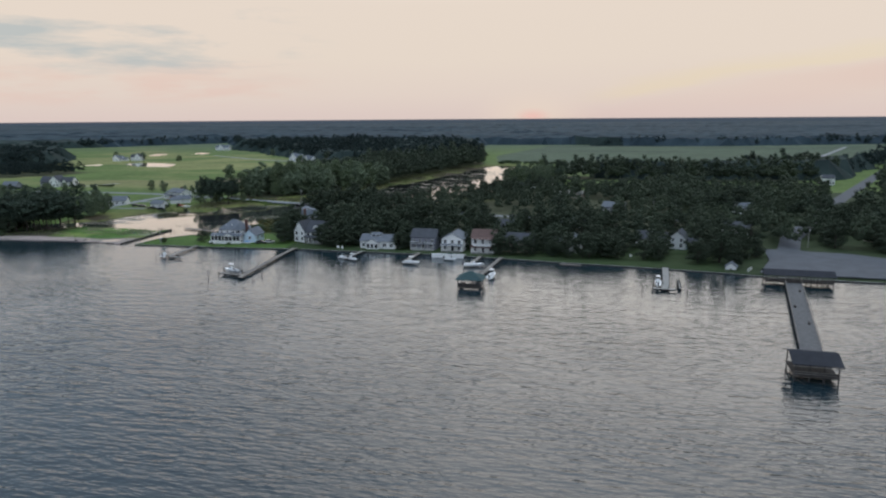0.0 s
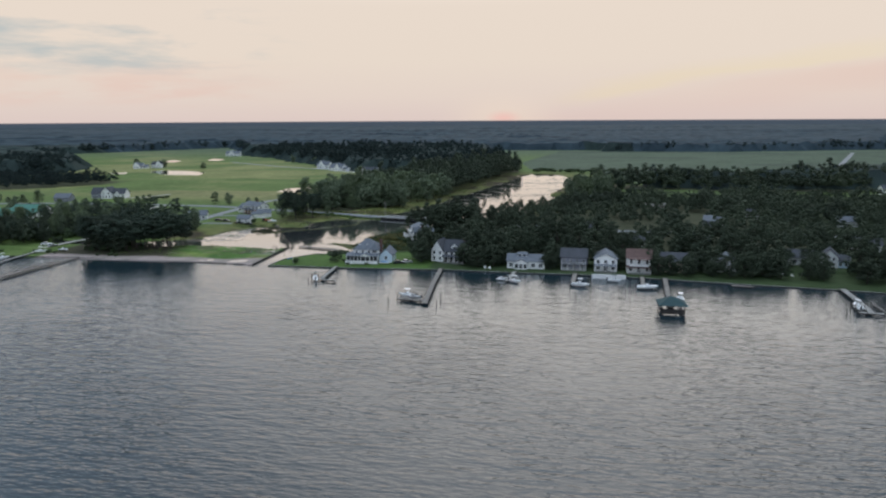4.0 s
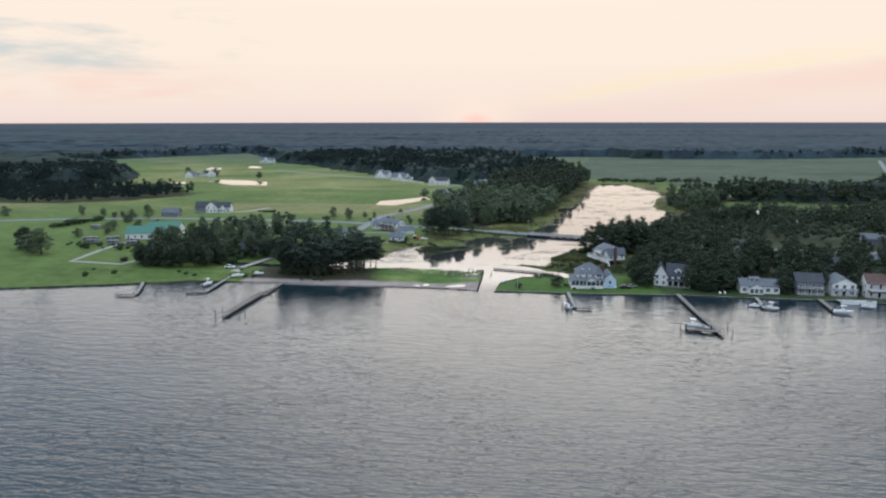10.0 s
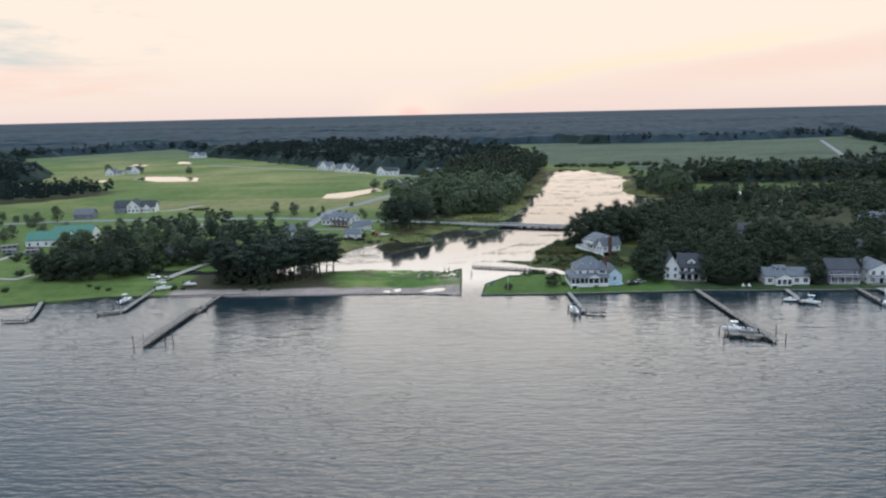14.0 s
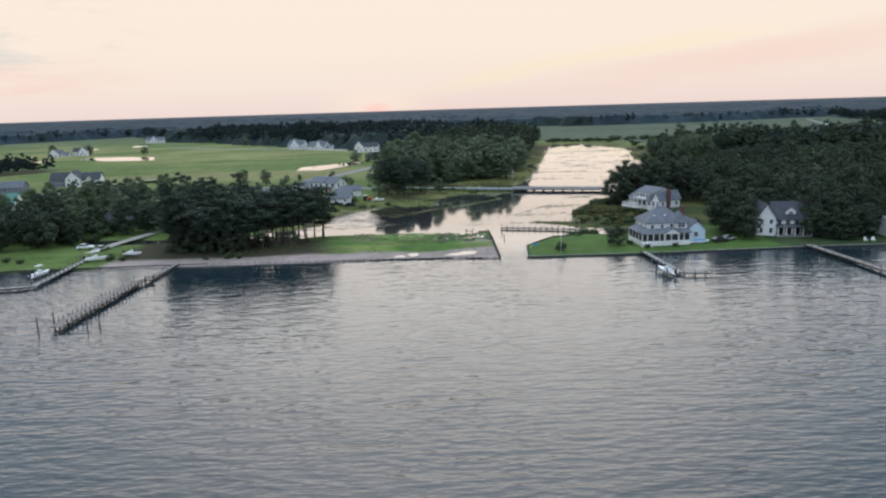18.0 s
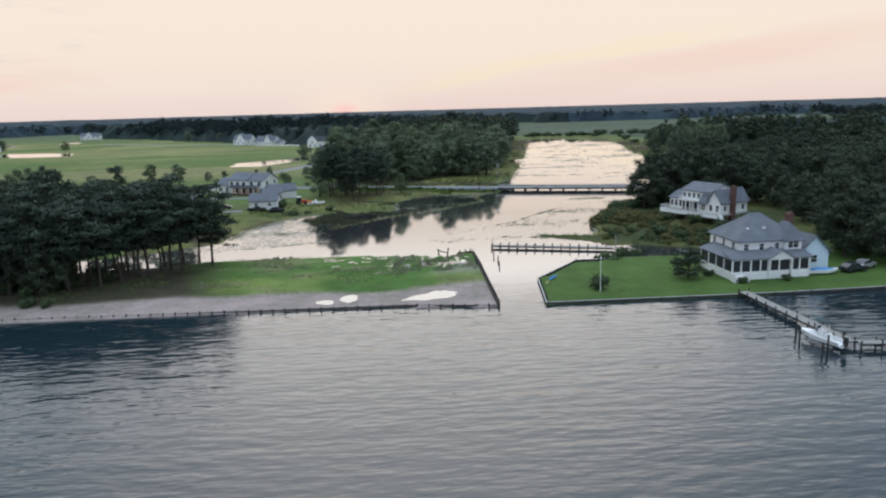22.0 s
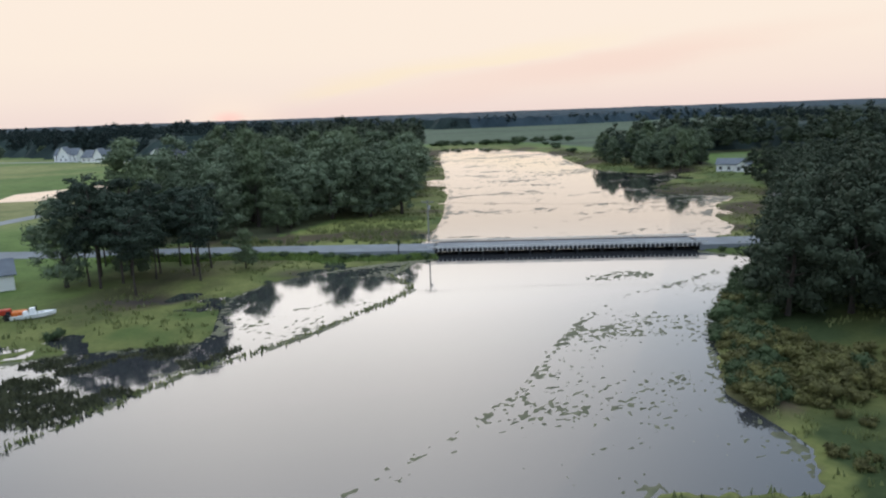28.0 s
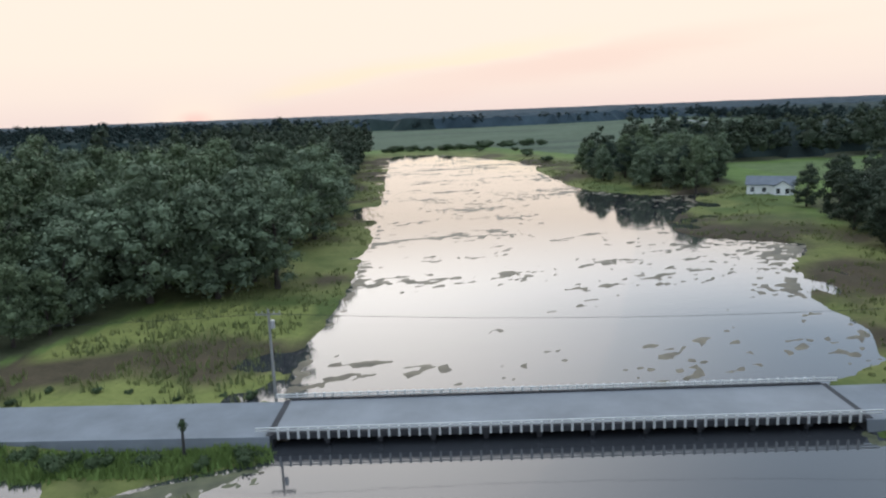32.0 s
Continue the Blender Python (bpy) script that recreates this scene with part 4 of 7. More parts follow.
def house_point():
    """The house on the point: hipped main block, screened porch on two sides, pale blue wing."""
    t = house((57.4, 205.0), 3, "two-storey white house with grey hip roof and screened porch", 12, z=0.78)
    t.scale.x = 0.95
    wing(t, 2.6, 2.8, 14.2, 12.6, 5.7, 3.7, "h", M_WHITE, M_SHINGLE, rows=[("S", 4.0, 4, 0.8, 1.0), ("W", 4.0, 3, 0.8, 1.1), ("N", 3.8, 3, 0.9, 1.2), ("E", 4.0, 2, 0.8, 1.1)])
    part("bay_wall", boxed(11.0, 2.2, 3.5, 14.2, 2.79, 5.9), M_WHITE, t)
    window(t, 12.6, 4.85, 2.2, 1.9, 1.3, (0, -1))
    part("bay_roof", roof_mesh(10.9, 1.9, 14.3, 7.5, 5.9, 2.3, "h", 0.4), M_SHINGLE, t)
    # porch
    part("porch_floor", boxed(-0.1, -0.1, -0.6, 14.4, 2.79, 0.62), M_TRIM, t)
    part("porch_floor", boxed(-0.1, 2.8, -0.6, 2.59, 11.0, 0.62), M_TRIM, t)
    part("porch_roof", roof_mesh(-0.1, -0.1, 14.4, 2.7, 3.15, 0.75, "s", 0.4, 0.14), M_SHINGLE, t)
    bm = bmesh.new()
    q = [(-0.5, -0.45, 3.0), (2.6, 2.7, 3.95), (2.6, 11.2, 3.95), (-0.5, 11.2, 3.0)]
    up = [bm.verts.new((x, y, z + 0.14)) for x, y, z in q]
    dn = [bm.verts.new((x, y, z)) for x, y, z in q]
    bm.faces.new(up[::-1])
    bm.faces.new(dn)
    for k in range(4):
        bm.faces.new((up[k], up[(k + 1) % 4], dn[(k + 1) % 4], dn[k]))
    part("porch_roof", bm, M_SHINGLE, t)
    xs = [0.0, 1.6, 3.4, 5.2, 6.6, 8.7, 10.8, 12.5, 14.3]
    posts(t, [(x, 0.0) for x in xs] + [(0.0, y) for y in (2.7, 5.4, 8.1, 10.9)], 0.62, 3.1, 0.24)
    for a, b in zip(xs, xs[1:]):
        part("porch_screen", boxed(a + 0.14, 0.0, 0.95, b - 0.14, 0.04, 2.85), M_SCREEN, t, "dark insect screen")
        part("porch_sill", boxed(a + 0.12, -0.03, 0.62, b - 0.12, 0.07, 0.94), M_TRIM, t)
    for a, b in zip((0.0, 2.7, 5.4, 8.1), (2.7, 5.4, 8.1, 10.9)):
        part("porch_screen", boxed(0.0, a + 0.14, 0.95, 0.04, b - 0.14, 2.85), M_SCREEN, t, "dark insect screen")
        part("porch_sill", boxed(-0.03, a + 0.12, 0.62, 0.07, b - 0.12, 0.94), M_TRIM, t)
    part("porch_beam", boxed(-0.12, -0.1, 2.86, 14.4, 0.12, 3.12), M_TRIM, t)
    part("pediment_wall", gable_body(bmesh.new(), 6.6, -0.55, 10.9, 0.9, 2.86, 0.35, 1.15, "y"), M_TRIM, t)
    part("pediment_roof", roof_mesh(6.6, -0.55, 10.9, 2.7, 3.21, 1.15, "y", 0.3, 0.14), M_SHINGLE, t)
    posts(t, [(6.7, -0.4), (10.8, -0.4)], 0, 2.86, 0.28)
    bm = bmesh.new()
    for k in range(4):
        box(bm, -0.2, -0.45 - 0.32 * k, -0.7, 2.2, -0.13 - 0.32 * k, 0.48 - 0.155 * k)
    part("steps", bm, M_TRIM, t, "white front steps")
    for x in (-0.36, 2.21):
        part("step_wall", boxed(x, -1.75, -0.7, x + 0.15, -0.12, 0.9), M_TRIM, t)
    chimney(t, 14.7, 7.0, 0, 9.4, 1.1)
    wing(t, 14.9, 3.4, 20.5, 12.8, 3.1, 2.6, "y", M_BLUE, M_SHINGLE, rows=[("S", 1.1, 1, 1.1, 1.3), ("E", 1.0, 2, 0.9, 1.2)])
    wing(t, 14.3, 4.2, 14.88, 11, 3.0, 0.4, "s", M_BLUE, M_SHINGLE, over=0.05)
    for x in (5.0, 8.2):
        part("skylight", boxed(x, 4.6, 7.18, x + 0.5, 5.3, 7.5), M_TRIM, t)


def house_creek():
    """The long house on piles beside the creek."""
    t = house((71.0, 268.5), -63.5, "long white house on piles with grey roofs and white deck", 12)
    t.scale.x = 0.87
    z = 2.3
    for x in np.arange(0.5, 19.5, 3.0):
        for y in (-1.6, 3.0, 7.5):
            part("pile", tubed((x, y, -0.6), (x, y, z - 0.31), 0.17), M_DARKWOOD, t)
    part("deck", boxed(-0.6, -2.4, z - 0.3, 19.6, 9.2, z), M_PALEWOOD, t)
    part("deck_skirt", boxed(-0.6, -2.46, z - 0.75, 19.6, -2.41, z + 0.02), M_TRIM, t)
    balustrade(t, (-0.5, -2.35), (19.5, -2.35), z)
    balustrade(t, (19.5, -2.35), (19.5, 1.0), z)
    balustrade(t, (-0.55, -2.35), (-0.55, 1.0), z)
    wing(t, 0.0, 0.6, 4.6, 7.6, 2.7, 1.5, "x", M_WHITE, M_SHINGLE, z, rows=[("S", 0.7, 3, 0.9, 1.4), ("W", 0.7, 2, 0.9, 1.4)])
    wing(t, 4.62, 0.4, 14.6, 9.0, 4.9, 1.6, "x", M_WHITE, M_SHINGLE, z, rows=[("S", 3.1, 6, 1.0, 1.2)])
    for x in (5.4, 6.7, 8.2, 9.5, 11.0, 12.4):
        part("glass_door", boxed(x - 0.5, 0.34, z + 0.05, x + 0.5, 0.397, z + 2.1), M_GLASS, t, "dark glazed door")
    part("balcony", boxed(4.7, -1.2, z + 2.62, 12.2, 0.39, z + 2.8), M_TRIM, t)
    balustrade(t, (4.75, -1.15), (12.15, -1.15), z + 2.8, 0.7)
    posts(t, [(x, -1.1) for x in (4.9, 7.3, 9.7, 12.0)], z, z + 2.62, 0.2)
    wing(t, 14.62, -0.6, 18.8, 9.0, 3.0, 2.6, "y", M_WHITE, M_SHINGLE, z, rows=[("S", 0.6, 2, 0.9, 1.5), ("E", 0.7, 3, 0.9, 1.3)])
    wing(t, 12.3, -1.0, 14.6, 0.38, 2.7, 1.5, "s", M_WHITE, M_SHINGLE, z, rows=[("S", 0.6, 1, 1.4, 1.4)])
    chimney(t, 19.2, 3.2, -0.3, z + 6.6, 1.15)
    bm = bmesh.new()
    for k in range(8):
        box(bm, 19.62 + 0.28 * k, -2.3, z - 0.3 - 0.27 * k, 19.9 + 0.28 * k, -1.0, z - 0.04 - 0.27 * k)
    part("stair", bm, M_TRIM, t, "white outside stair")


def house_gabled():
    t = house((93.2, 212.6), -8, "white two-storey house with steep dark roof and columned porch", 11)
    wing(t, 0, 1.5, 5.4, 11.5, 5.2, 4.2, "y", M_WHITE, M_DARKSH, rows=[("S", 1.0, 2, 0.9, 1.4), ("S", 3.6, 2, 0.9, 1.3), ("W", 1.0, 3, 0.9, 1.4)])
    wing(t, 5.42, 2.6, 15.0, 11.5, 4.9, 4.4, "x", M_WHITE, M_DARKSH, rows=[("S", 3.2, 4, 1.2, 1.3), ("E", 1.0, 3, 0.9, 1.4), ("E", 3.6, 2, 0.9, 1.2)])
    part("porch_roof", roof_mesh(5.5, 0.2, 15.0, 2.5, 2.75, 0.5, "s", 0.25, 0.12), M_DARKSH, t)
    part("porch_floor", boxed(5.5, 0.1, -0.4, 15.0, 2.55, 0.35), M_PALEWOOD, t)
    posts(t, [(5.7 + k * 2.3, 0.35) for k in range(5)], 0.35, 2.74, 0.28)
    for k in range(4):
        part("porch_screen", boxed(6.0 + 2.3 * k, 2.55, 0.4, 7.8 + 2.3 * k, 2.59, 2.5), M_GLASS, t, "dark glazed door")
    part("dormer", gable_body(bmesh.new(), 8.6, 3.6, 11.4, 6.5, 5.5, 1.5, 1.0, "y"), M_WHITE, t)
    part("dormer_roof", roof_mesh(8.6, 3.6, 11.4, 6.9, 7.0, 1.0, "y", 0.2, 0.12), M_DARKSH, t)
    window(t, 10, 6.3, 3.6, 1.2, 1.0, (0, -1))
    chimney(t, 13.6, 7.0, 4, 10.2)


def plain_house(at, turn, w, d, h, rise, axis, wall, roof, label, rows, clear=8, porch=False, name="house", stack=False):
    t = house(at, turn, label, clear, name=name)
    wing(t, 0, 0, w, d, h, rise, axis, wall, roof, rows=rows)
    if porch:
        part("porch_floor", boxed(0.2, -2.2, -0.4, w - 0.2, -0.01, 0.35), M_PALEWOOD, t)
        part("porch_roof", roof_mesh(0.1, -2.3, w - 0.1, -0.02, 2.6, 0.5, "s", 0.2, 0.12), roof, t)
        n = max(3, round(w / 2.4) + 1)
        posts(t, [(0.35 + (w - 0.7) * k / (n - 1), -2.1) for k in range(n)], 0.35, 2.6, 0.18)
        part("door", boxed(w / 2 - 0.5, -0.07, 0.35, w / 2 + 0.5, -0.004, 2.4), M_GLASS, t)
    if stack:
        chimney(t, w * 0.72, d * 0.55, h, h + rise + 0.9)
    return t


house_point()
house_creek()
house_gabled()

t = plain_house((127.5, 205.5), -2, 15.5, 8.5, 3.2, 2.2, "x", M_WHITE, M_SHINGLE, "long white single-storey bungalow with grey roof on the shore", [("S", 0.8, 5, 1.5, 1.5), ("W", 0.9, 2, 0.9, 1.2), ("E", 0.9, 2, 0.9, 1.2)], 9)
wing(t, 3.2, -1.8, 8.6, -0.02, 2.8, 1.5, "y", M_WHITE, M_SHINGLE, rows=[("S", 0.5, 3, 1.3, 1.7)], over=0.3)
wing(t, 4.0, 3.0, 8.0, 6.5, 1.0, 0.7, "x", M_WHITE, M_SHINGLE, z0=4.4, rows=[("S", 0.2, 2, 1.1, 0.6)], over=0.25)
t = plain_house((149.5, 206), -3, 10.5, 9, 5.4, 2.8, "x", M_GREYSIDE, M_DARKSH, "grey two-storey house with dark roof and white porch rail", [("S", 3.3, 4, 0.9, 1.2), ("S", 0.8, 3, 1.0, 1.4), ("W", 3.3, 2, 0.9, 1.2)], 8, porch=True)
balustrade(t, (0.3, -2.15), (10.2, -2.15), 0.35)
balustrade(t, (0.3, -2.15), (10.2, -2.15), 2.75)
t = plain_house((162.8, 204), -3, 9, 11, 5.2, 2.4, "y", M_WHITE, M_SHINGLE, "white two-storey cottage with gable towards the water", [("S", 3.4, 3, 1.2, 1.3), ("S", 0.9, 3, 1.3, 1.5), ("W", 3.4, 3, 0.9, 1.2), ("W", 0.9, 3, 0.9, 1.2)], 8, porch=True)
balustrade(t, (0.2, -2.15), (8.8, -2.15), 2.72)
t = plain_house((175.3, 202.5), -4, 9.6, 9, 6.2, 2.9, "x", M_WHITE, M_REDSH, "tall white house with red-brown roof and two-level columned porch", [("S", 0.9, 3, 1.1, 1.7), ("S", 3.9, 3, 1.1, 1.6), ("W", 0.9, 2, 0.9, 1.4), ("W", 3.9, 2, 0.9, 1.4)], 8, porch=True)
part("upper_porch", boxed(1.0, -2.2, 3.15, 8.6, -0.02, 3.32), M_TRIM, t)
balustrade(t, (1.1, -2.1), (8.5, -2.1), 3.32)
posts(t, [(1.1, -2.1), (3.5, -2.1), (6.0, -2.1), (8.5, -2.1)], 3.33, 6.0, 0.2)
part("upper_porch_roof", roof_mesh(1.0, -2.2, 8.6, -0.02, 6.0, 0.45, "s", 0.2, 0.12), M_REDSH, t)
plain_house((187, 206), -5, 13, 9, 4.6, 2.8, "x", M_TAN, M_DARKSH, "brown house with broad dark roof under trees", [("S", 0.9, 4, 1.1, 1.4), ("S", 3.0, 3, 0.9, 1.1)], 8)
plain_house((203, 212), -5, 8, 8, 3.2, 2.2, "y", M_GREYSIDE, M_DARKSH, "small grey cottage half hidden by trees", [("S", 0.9, 2, 1.1, 1.4)], 6)
plain_house((211, 208), -6, 7.2, 8, 4.6, 2.4, "y", M_WHITE, M_SHINGLE, "narrow white cottage near the shore", [("S", 0.9, 2, 1.1, 1.4), ("S", 2.9, 2, 0.9, 1.1)], 6)
plain_house((240, 224), -18, 12, 8, 3.4, 2.6, "x", M_WHITE, M_DARKSH, "low white house with dark roof and lawn to the water", [("S", 0.9, 4, 1.2, 1.4)], 8)
t = plain_house((252.5, 219), -18, 6.5, 8.5, 4.6, 2.9, "y", M_WHITE, M_DARKSH, "white gabled house with dark roof", [("S", 0.9, 2, 1.1, 1.4), ("S", 3.2, 2, 0.9, 1.2), ("E", 0.9, 3, 0.9, 1.3)], 7)
wing(t, 6.52, 2, 10.5, 8, 3, 2, "x", M_BLUE, M_DARKSH, rows=[("S", 0.9, 2, 1.0, 1.3)])
plain_house((268, 184), -14, 3.6, 3.2, 2.4, 1.4, "y", M_WHITE, M_SHINGLE, "small white shed at the water's edge", [("S", 0.8, 1, 0.7, 0.9)], 4, name="shed")
SPOTS = [((279, 258), 12, 9, 3.2, M_WHITE), ((258, 362), 13, 9, 3.0, M_WHITE), ((391, 504), 9, 8, 5.4, M_WHITE), ((334, 244), 11, 8, 3.0, M_TAN),
         ((154, 300), 12, 9, 3.0, M_GREYSIDE), ((205, 262), 14, 9, 3.0, M_TAN), ((228, 330), 12, 9, 3.2, M_GREYSIDE), ((176, 255), 12, 9, 3.0, M_GREYSIDE), ((300, 330), 12, 9, 3.2, M_WHITE)]
for (at, w, d, h, wall) in SPOTS:
    plain_house(at, rnd.uniform(-25, 15), w, d, h, 2.4, "x", wall, rnd.choice([M_DARKSH, M_SHINGLE]), "single-storey house among the shade trees", [("S", 0.9, 4, 1.1, 1.3), ("W", 0.9, 2, 0.9, 1.2)], 8)
plain_house((195, 432), -10, 10, 8, 3.6, 1.8, "x", M_WHITE, M_TRIM, "white house with a pale roof in a clearing", [("S", 0.9, 3, 1.1, 1.3)], 8)
plain_house((204, 400), -14, 13, 8, 2.9, 1.9, "x", M_TAN, M_GRAVEL, "low tan house with a pale roof among trees", [("S", 0.9, 4, 1.1, 1.3)], 8)
t = plain_house((170, 451), -42, 12, 7, 3.0, 1.9, "x", M_WHITE, M_SHINGLE, "white cottage at the edge of the marsh", [("S", 0.9, 4, 1.0, 1.2), ("E", 0.9, 2, 0.9, 1.2)], 9)
wing(t, 7.0, -1.6, 11.5, -0.02, 2.7, 1.4, "y", M_WHITE, M_SHINGLE, rows=[("S", 0.7, 2, 1.0, 1.4)], over=0.3)

# west bank
t = house((-66.5, 355.5), -27, "white two-storey house with pink porch wall and grey roofs", 14)
wing(t, 0, 0.6, 6.4, 8.6, 3.2, 2.3, "x", M_WHITE, M_SHINGLE, rows=[("S", 0.9, 2, 1.6, 1.4)])
wing(t, 6.42, -0.4, 14.6, 9.0, 5.3, 2.2, "x", M_WHITE, M_SHINGLE, rows=[("S", 3.4, 3, 1.3, 1.2)])
wing(t, 14.62, 0.0, 21.6, 8.8, 5.2, 2.3, "x", M_WHITE, M_SHINGLE, rows=[("S", 3.4, 2, 1.2, 1.3), ("E", 3.6, 2, 0.9, 1.2), ("E", 0.9, 2, 0.9, 1.2)])
part("porch_wall", boxed(8.0, -0.47, 0.5, 19.8, -0.405, 2.7), M_PINK, t, "pink lit porch wall")
part("porch_floor", boxed(8.0, -2.8, -0.4, 19.8, -0.48, 0.5), M_BRICK, t, "dark red porch base")
part("porch_roof", roof_mesh(7.8, -2.9, 20.0, -0.42, 2.75, 0.6, "s", 0.25, 0.14), M_DARKSH, t)
posts(t, [(8.2, -2.7), (11.1, -2.7), (14.0, -2.7), (16.9, -2.7), (19.6, -2.7)], 0.5, 2.74, 0.2)
for x in (10.0, 13.2, 16.2, 18.3):
    part("porch_window", boxed(x - 0.45, -0.53, 0.7, x + 0.45, -0.475, 2.3), M_GLASS, t)
chimney(t, 14.6, 5.5, 5.0, 8.6, 0.8)
t = plain_house((-44.3, 308.3), -3, 8.2, 6.2, 2.7, 1.9, "x", M_WHITE, M_SHINGLE, "white garage with grey gable roof", [("S", 1.0, 2, 0.8, 1.0), ("E", 1.0, 1, 0.7, 1.0)], 8, name="garage")
t = plain_house((-42.5, 332.5), 22, 9.0, 6.5, 2.7, 1.9, "x", M_WHITE, M_SHINGLE, "white double garage with grey gable roofs", [], 8, name="garage")
wing(t, -2.6, -2.6, 3.4, 2.2, 2.5, 1.3, "x", M_WHITE, M_SHINGLE)
plain_house((-80.5, 316), 20, 11, 8, 2.8, 2.6, "x", M_WHITE, M_SHINGLE, "white cottage behind the pines", [("S", 0.9, 3, 1.1, 1.2), ("E", 0.9, 2, 0.9, 1.2)], 8)
plain_house((-118, 262), 12, 12, 8, 3.0, 2.6, "x", M_GREYSIDE, M_DARKSH, "grey house behind the pines", [("S", 0.9, 3, 1.1, 1.2)], 8)
plain_house((-138, 250), -8, 10, 8, 3.0, 2.4, "x", M_WHITE, M_SHINGLE, "white house behind the pines", [("S", 0.9, 3, 1.1, 1.2), ("E", 0.9, 2, 0.9, 1.2)], 8)
t = house((-222, 416), 8, "large dark-roofed farmhouse with white gables", 16)
wing(t, 0, 2, 9, 11, 4.2, 4.0, "x", M_GREYSIDE, M_DARKSH, rows=[("S", 0.9, 3, 1.1, 1.4)])
wing(t, 9.02, 0, 17, 11, 5.0, 4.0, "y", M_WHITE, M_DARKSH, rows=[("S", 0.9, 3, 1.1, 1.5), ("S", 3.4, 2, 1.0, 1.3)])
wing(t, 17.02, 2, 27, 11, 4.0, 3.6, "x", M_WHITE, M_DARKSH, rows=[("S", 0.9, 4, 1.1, 1.4)])
wing(t, 20, 0, 24, 1.98, 4.0, 2.2, "y", M_WHITE, M_DARKSH, rows=[("S", 0.9, 2, 1.0, 1.4)])
plain_house((-237, 394), 6, 12, 8, 3.0, 3.0, "x", M_GREYSIDE, M_SHINGLE, "grey barn with a pale roof", [("S", 0.9, 2, 1.1, 1.2)], 9, name="barn")
for at, w, turn, d, h, rise, cross, roof in (((-398, 740), 12, 10, 9, 3.4, 3.4, 0.1, M_SHINGLE), ((-380, 752), 14, 4, 10, 4.6, 3.6, 0.55, M_DARKSH), ((-156, 762), 18, -20, 10, 4.8, 4.4, 0.3, M_SHINGLE),
                                             ((-131, 736), 22, -30, 11, 3.6, 4.6, 0.6, M_SHINGLE), ((-75, 672), 22, -8, 9, 5.0, 3.4, 0.05, M_DARKSH), ((-22, 655), 19, 4, 10, 3.4, 4.0, 0.4, M_SHINGLE),
                                             ((-52, 560), 15, -10, 9, 3.0, 3.0, 0.55, M_DARKSH), ((-420, 1040), 24, 6, 10, 4.6, 3.8, 0.3, M_SHINGLE)):
    t = plain_house(at, turn, w, d, h, rise, "x", M_WHITE, roof, "large white house with dark roof beyond the field" if roof == M_DARKSH else "large white house with grey roof beyond the field", [("S", 0.9, 5, 1.1, 1.5)] + ([("S", 3.1, 4, 0.9, 1.1)] if h > 4.4 else []), 12)
    wing(t, w * cross, -2.6, w * cross + 7.5, 3, h + 1.2, rise * 1.05, "y", M_WHITE, roof, rows=[("S", 0.9, 2, 1.1, 1.4)] + ([("S", 3.3, 1, 1.1, 1.2)] if h > 4.4 else []))
    if h < 4:
        wing(t, w + 0.02, 1.5, w + 6, d - 0.5, 2.6, 2.2, "x", M_WHITE, roof, rows=[("S", 0.8, 2, 1.2, 1.2)])
t = house((-206, 296), 10, "long white hall with bright green metal roofs", 22, name="hall")
wing(t, 0, 0, 20, 12, 3.6, 3.6, "x", M_WHITE, M_GREENROOF, rows=[("S", 0.9, 5, 1.1, 1.3), ("E", 0.9, 3, 1.1, 1.3)])
wing(t, 8, 12.02, 28, 25, 4.0, 3.8, "x", M_WHITE, M_GREENROOF, rows=[("S", 0.9, 4, 1.1, 1.3), ("E", 0.9, 4, 1.1, 1.6)])
wing(t, 20.02, 3, 27, 9, 3.0, 1.8, "x", M_WHITE, M_GREENROOF, rows=[("S", 0.8, 3, 1.2, 1.4)])


# ---------------------------------------------------------------- shore walls
def along(pts, gap):
    """Evenly spaced points and headings along a line."""
    out, left = [], 0.0
    for (x0, y0), (x1, y1) in zip(pts, pts[1:]):
        l = math.hypot(x1 - x0, y1 - y0)
        d = left
        while d < l:
            out.append((x0 + (x1 - x0) * d / l, y0 + (y1 - y0) * d / l, math.atan2(y1 - y0, x1 - x0)))
            d += gap
        left = d - l
    return out


def wall_strip(pts, thick, z0, z1):
    bm = bmesh.new()
    for (x0, y0), (x1, y1) in zip(pts, pts[1:]):
        l = math.hypot(x1 - x0, y1 - y0)
        ux, uy = (x1 - x0) / l, (y1 - y0) / l
        e = thick * 0.5
        q = [(x0 - ux * e * 0.9 - uy * e, y0 - uy * e * 0.9 + ux * e), (x0 - ux * e * 0.9 + uy * e, y0 - uy * e * 0.9 - ux * e), (x1 + uy * e, y1 - ux * e), (x1 - uy * e, y1 + ux * e)]
        vs = [bm.verts.new((px, py, z)) for z in (z0, z1) for px, py in q]
        for f in ((3, 2, 1, 0), (4, 5, 6, 7), (0, 1, 5, 4), (1, 2, 6, 5), (2, 3, 7, 6), (3, 0, 4, 7)):
            bm.faces.new([vs[i] for i in f])
    return bm


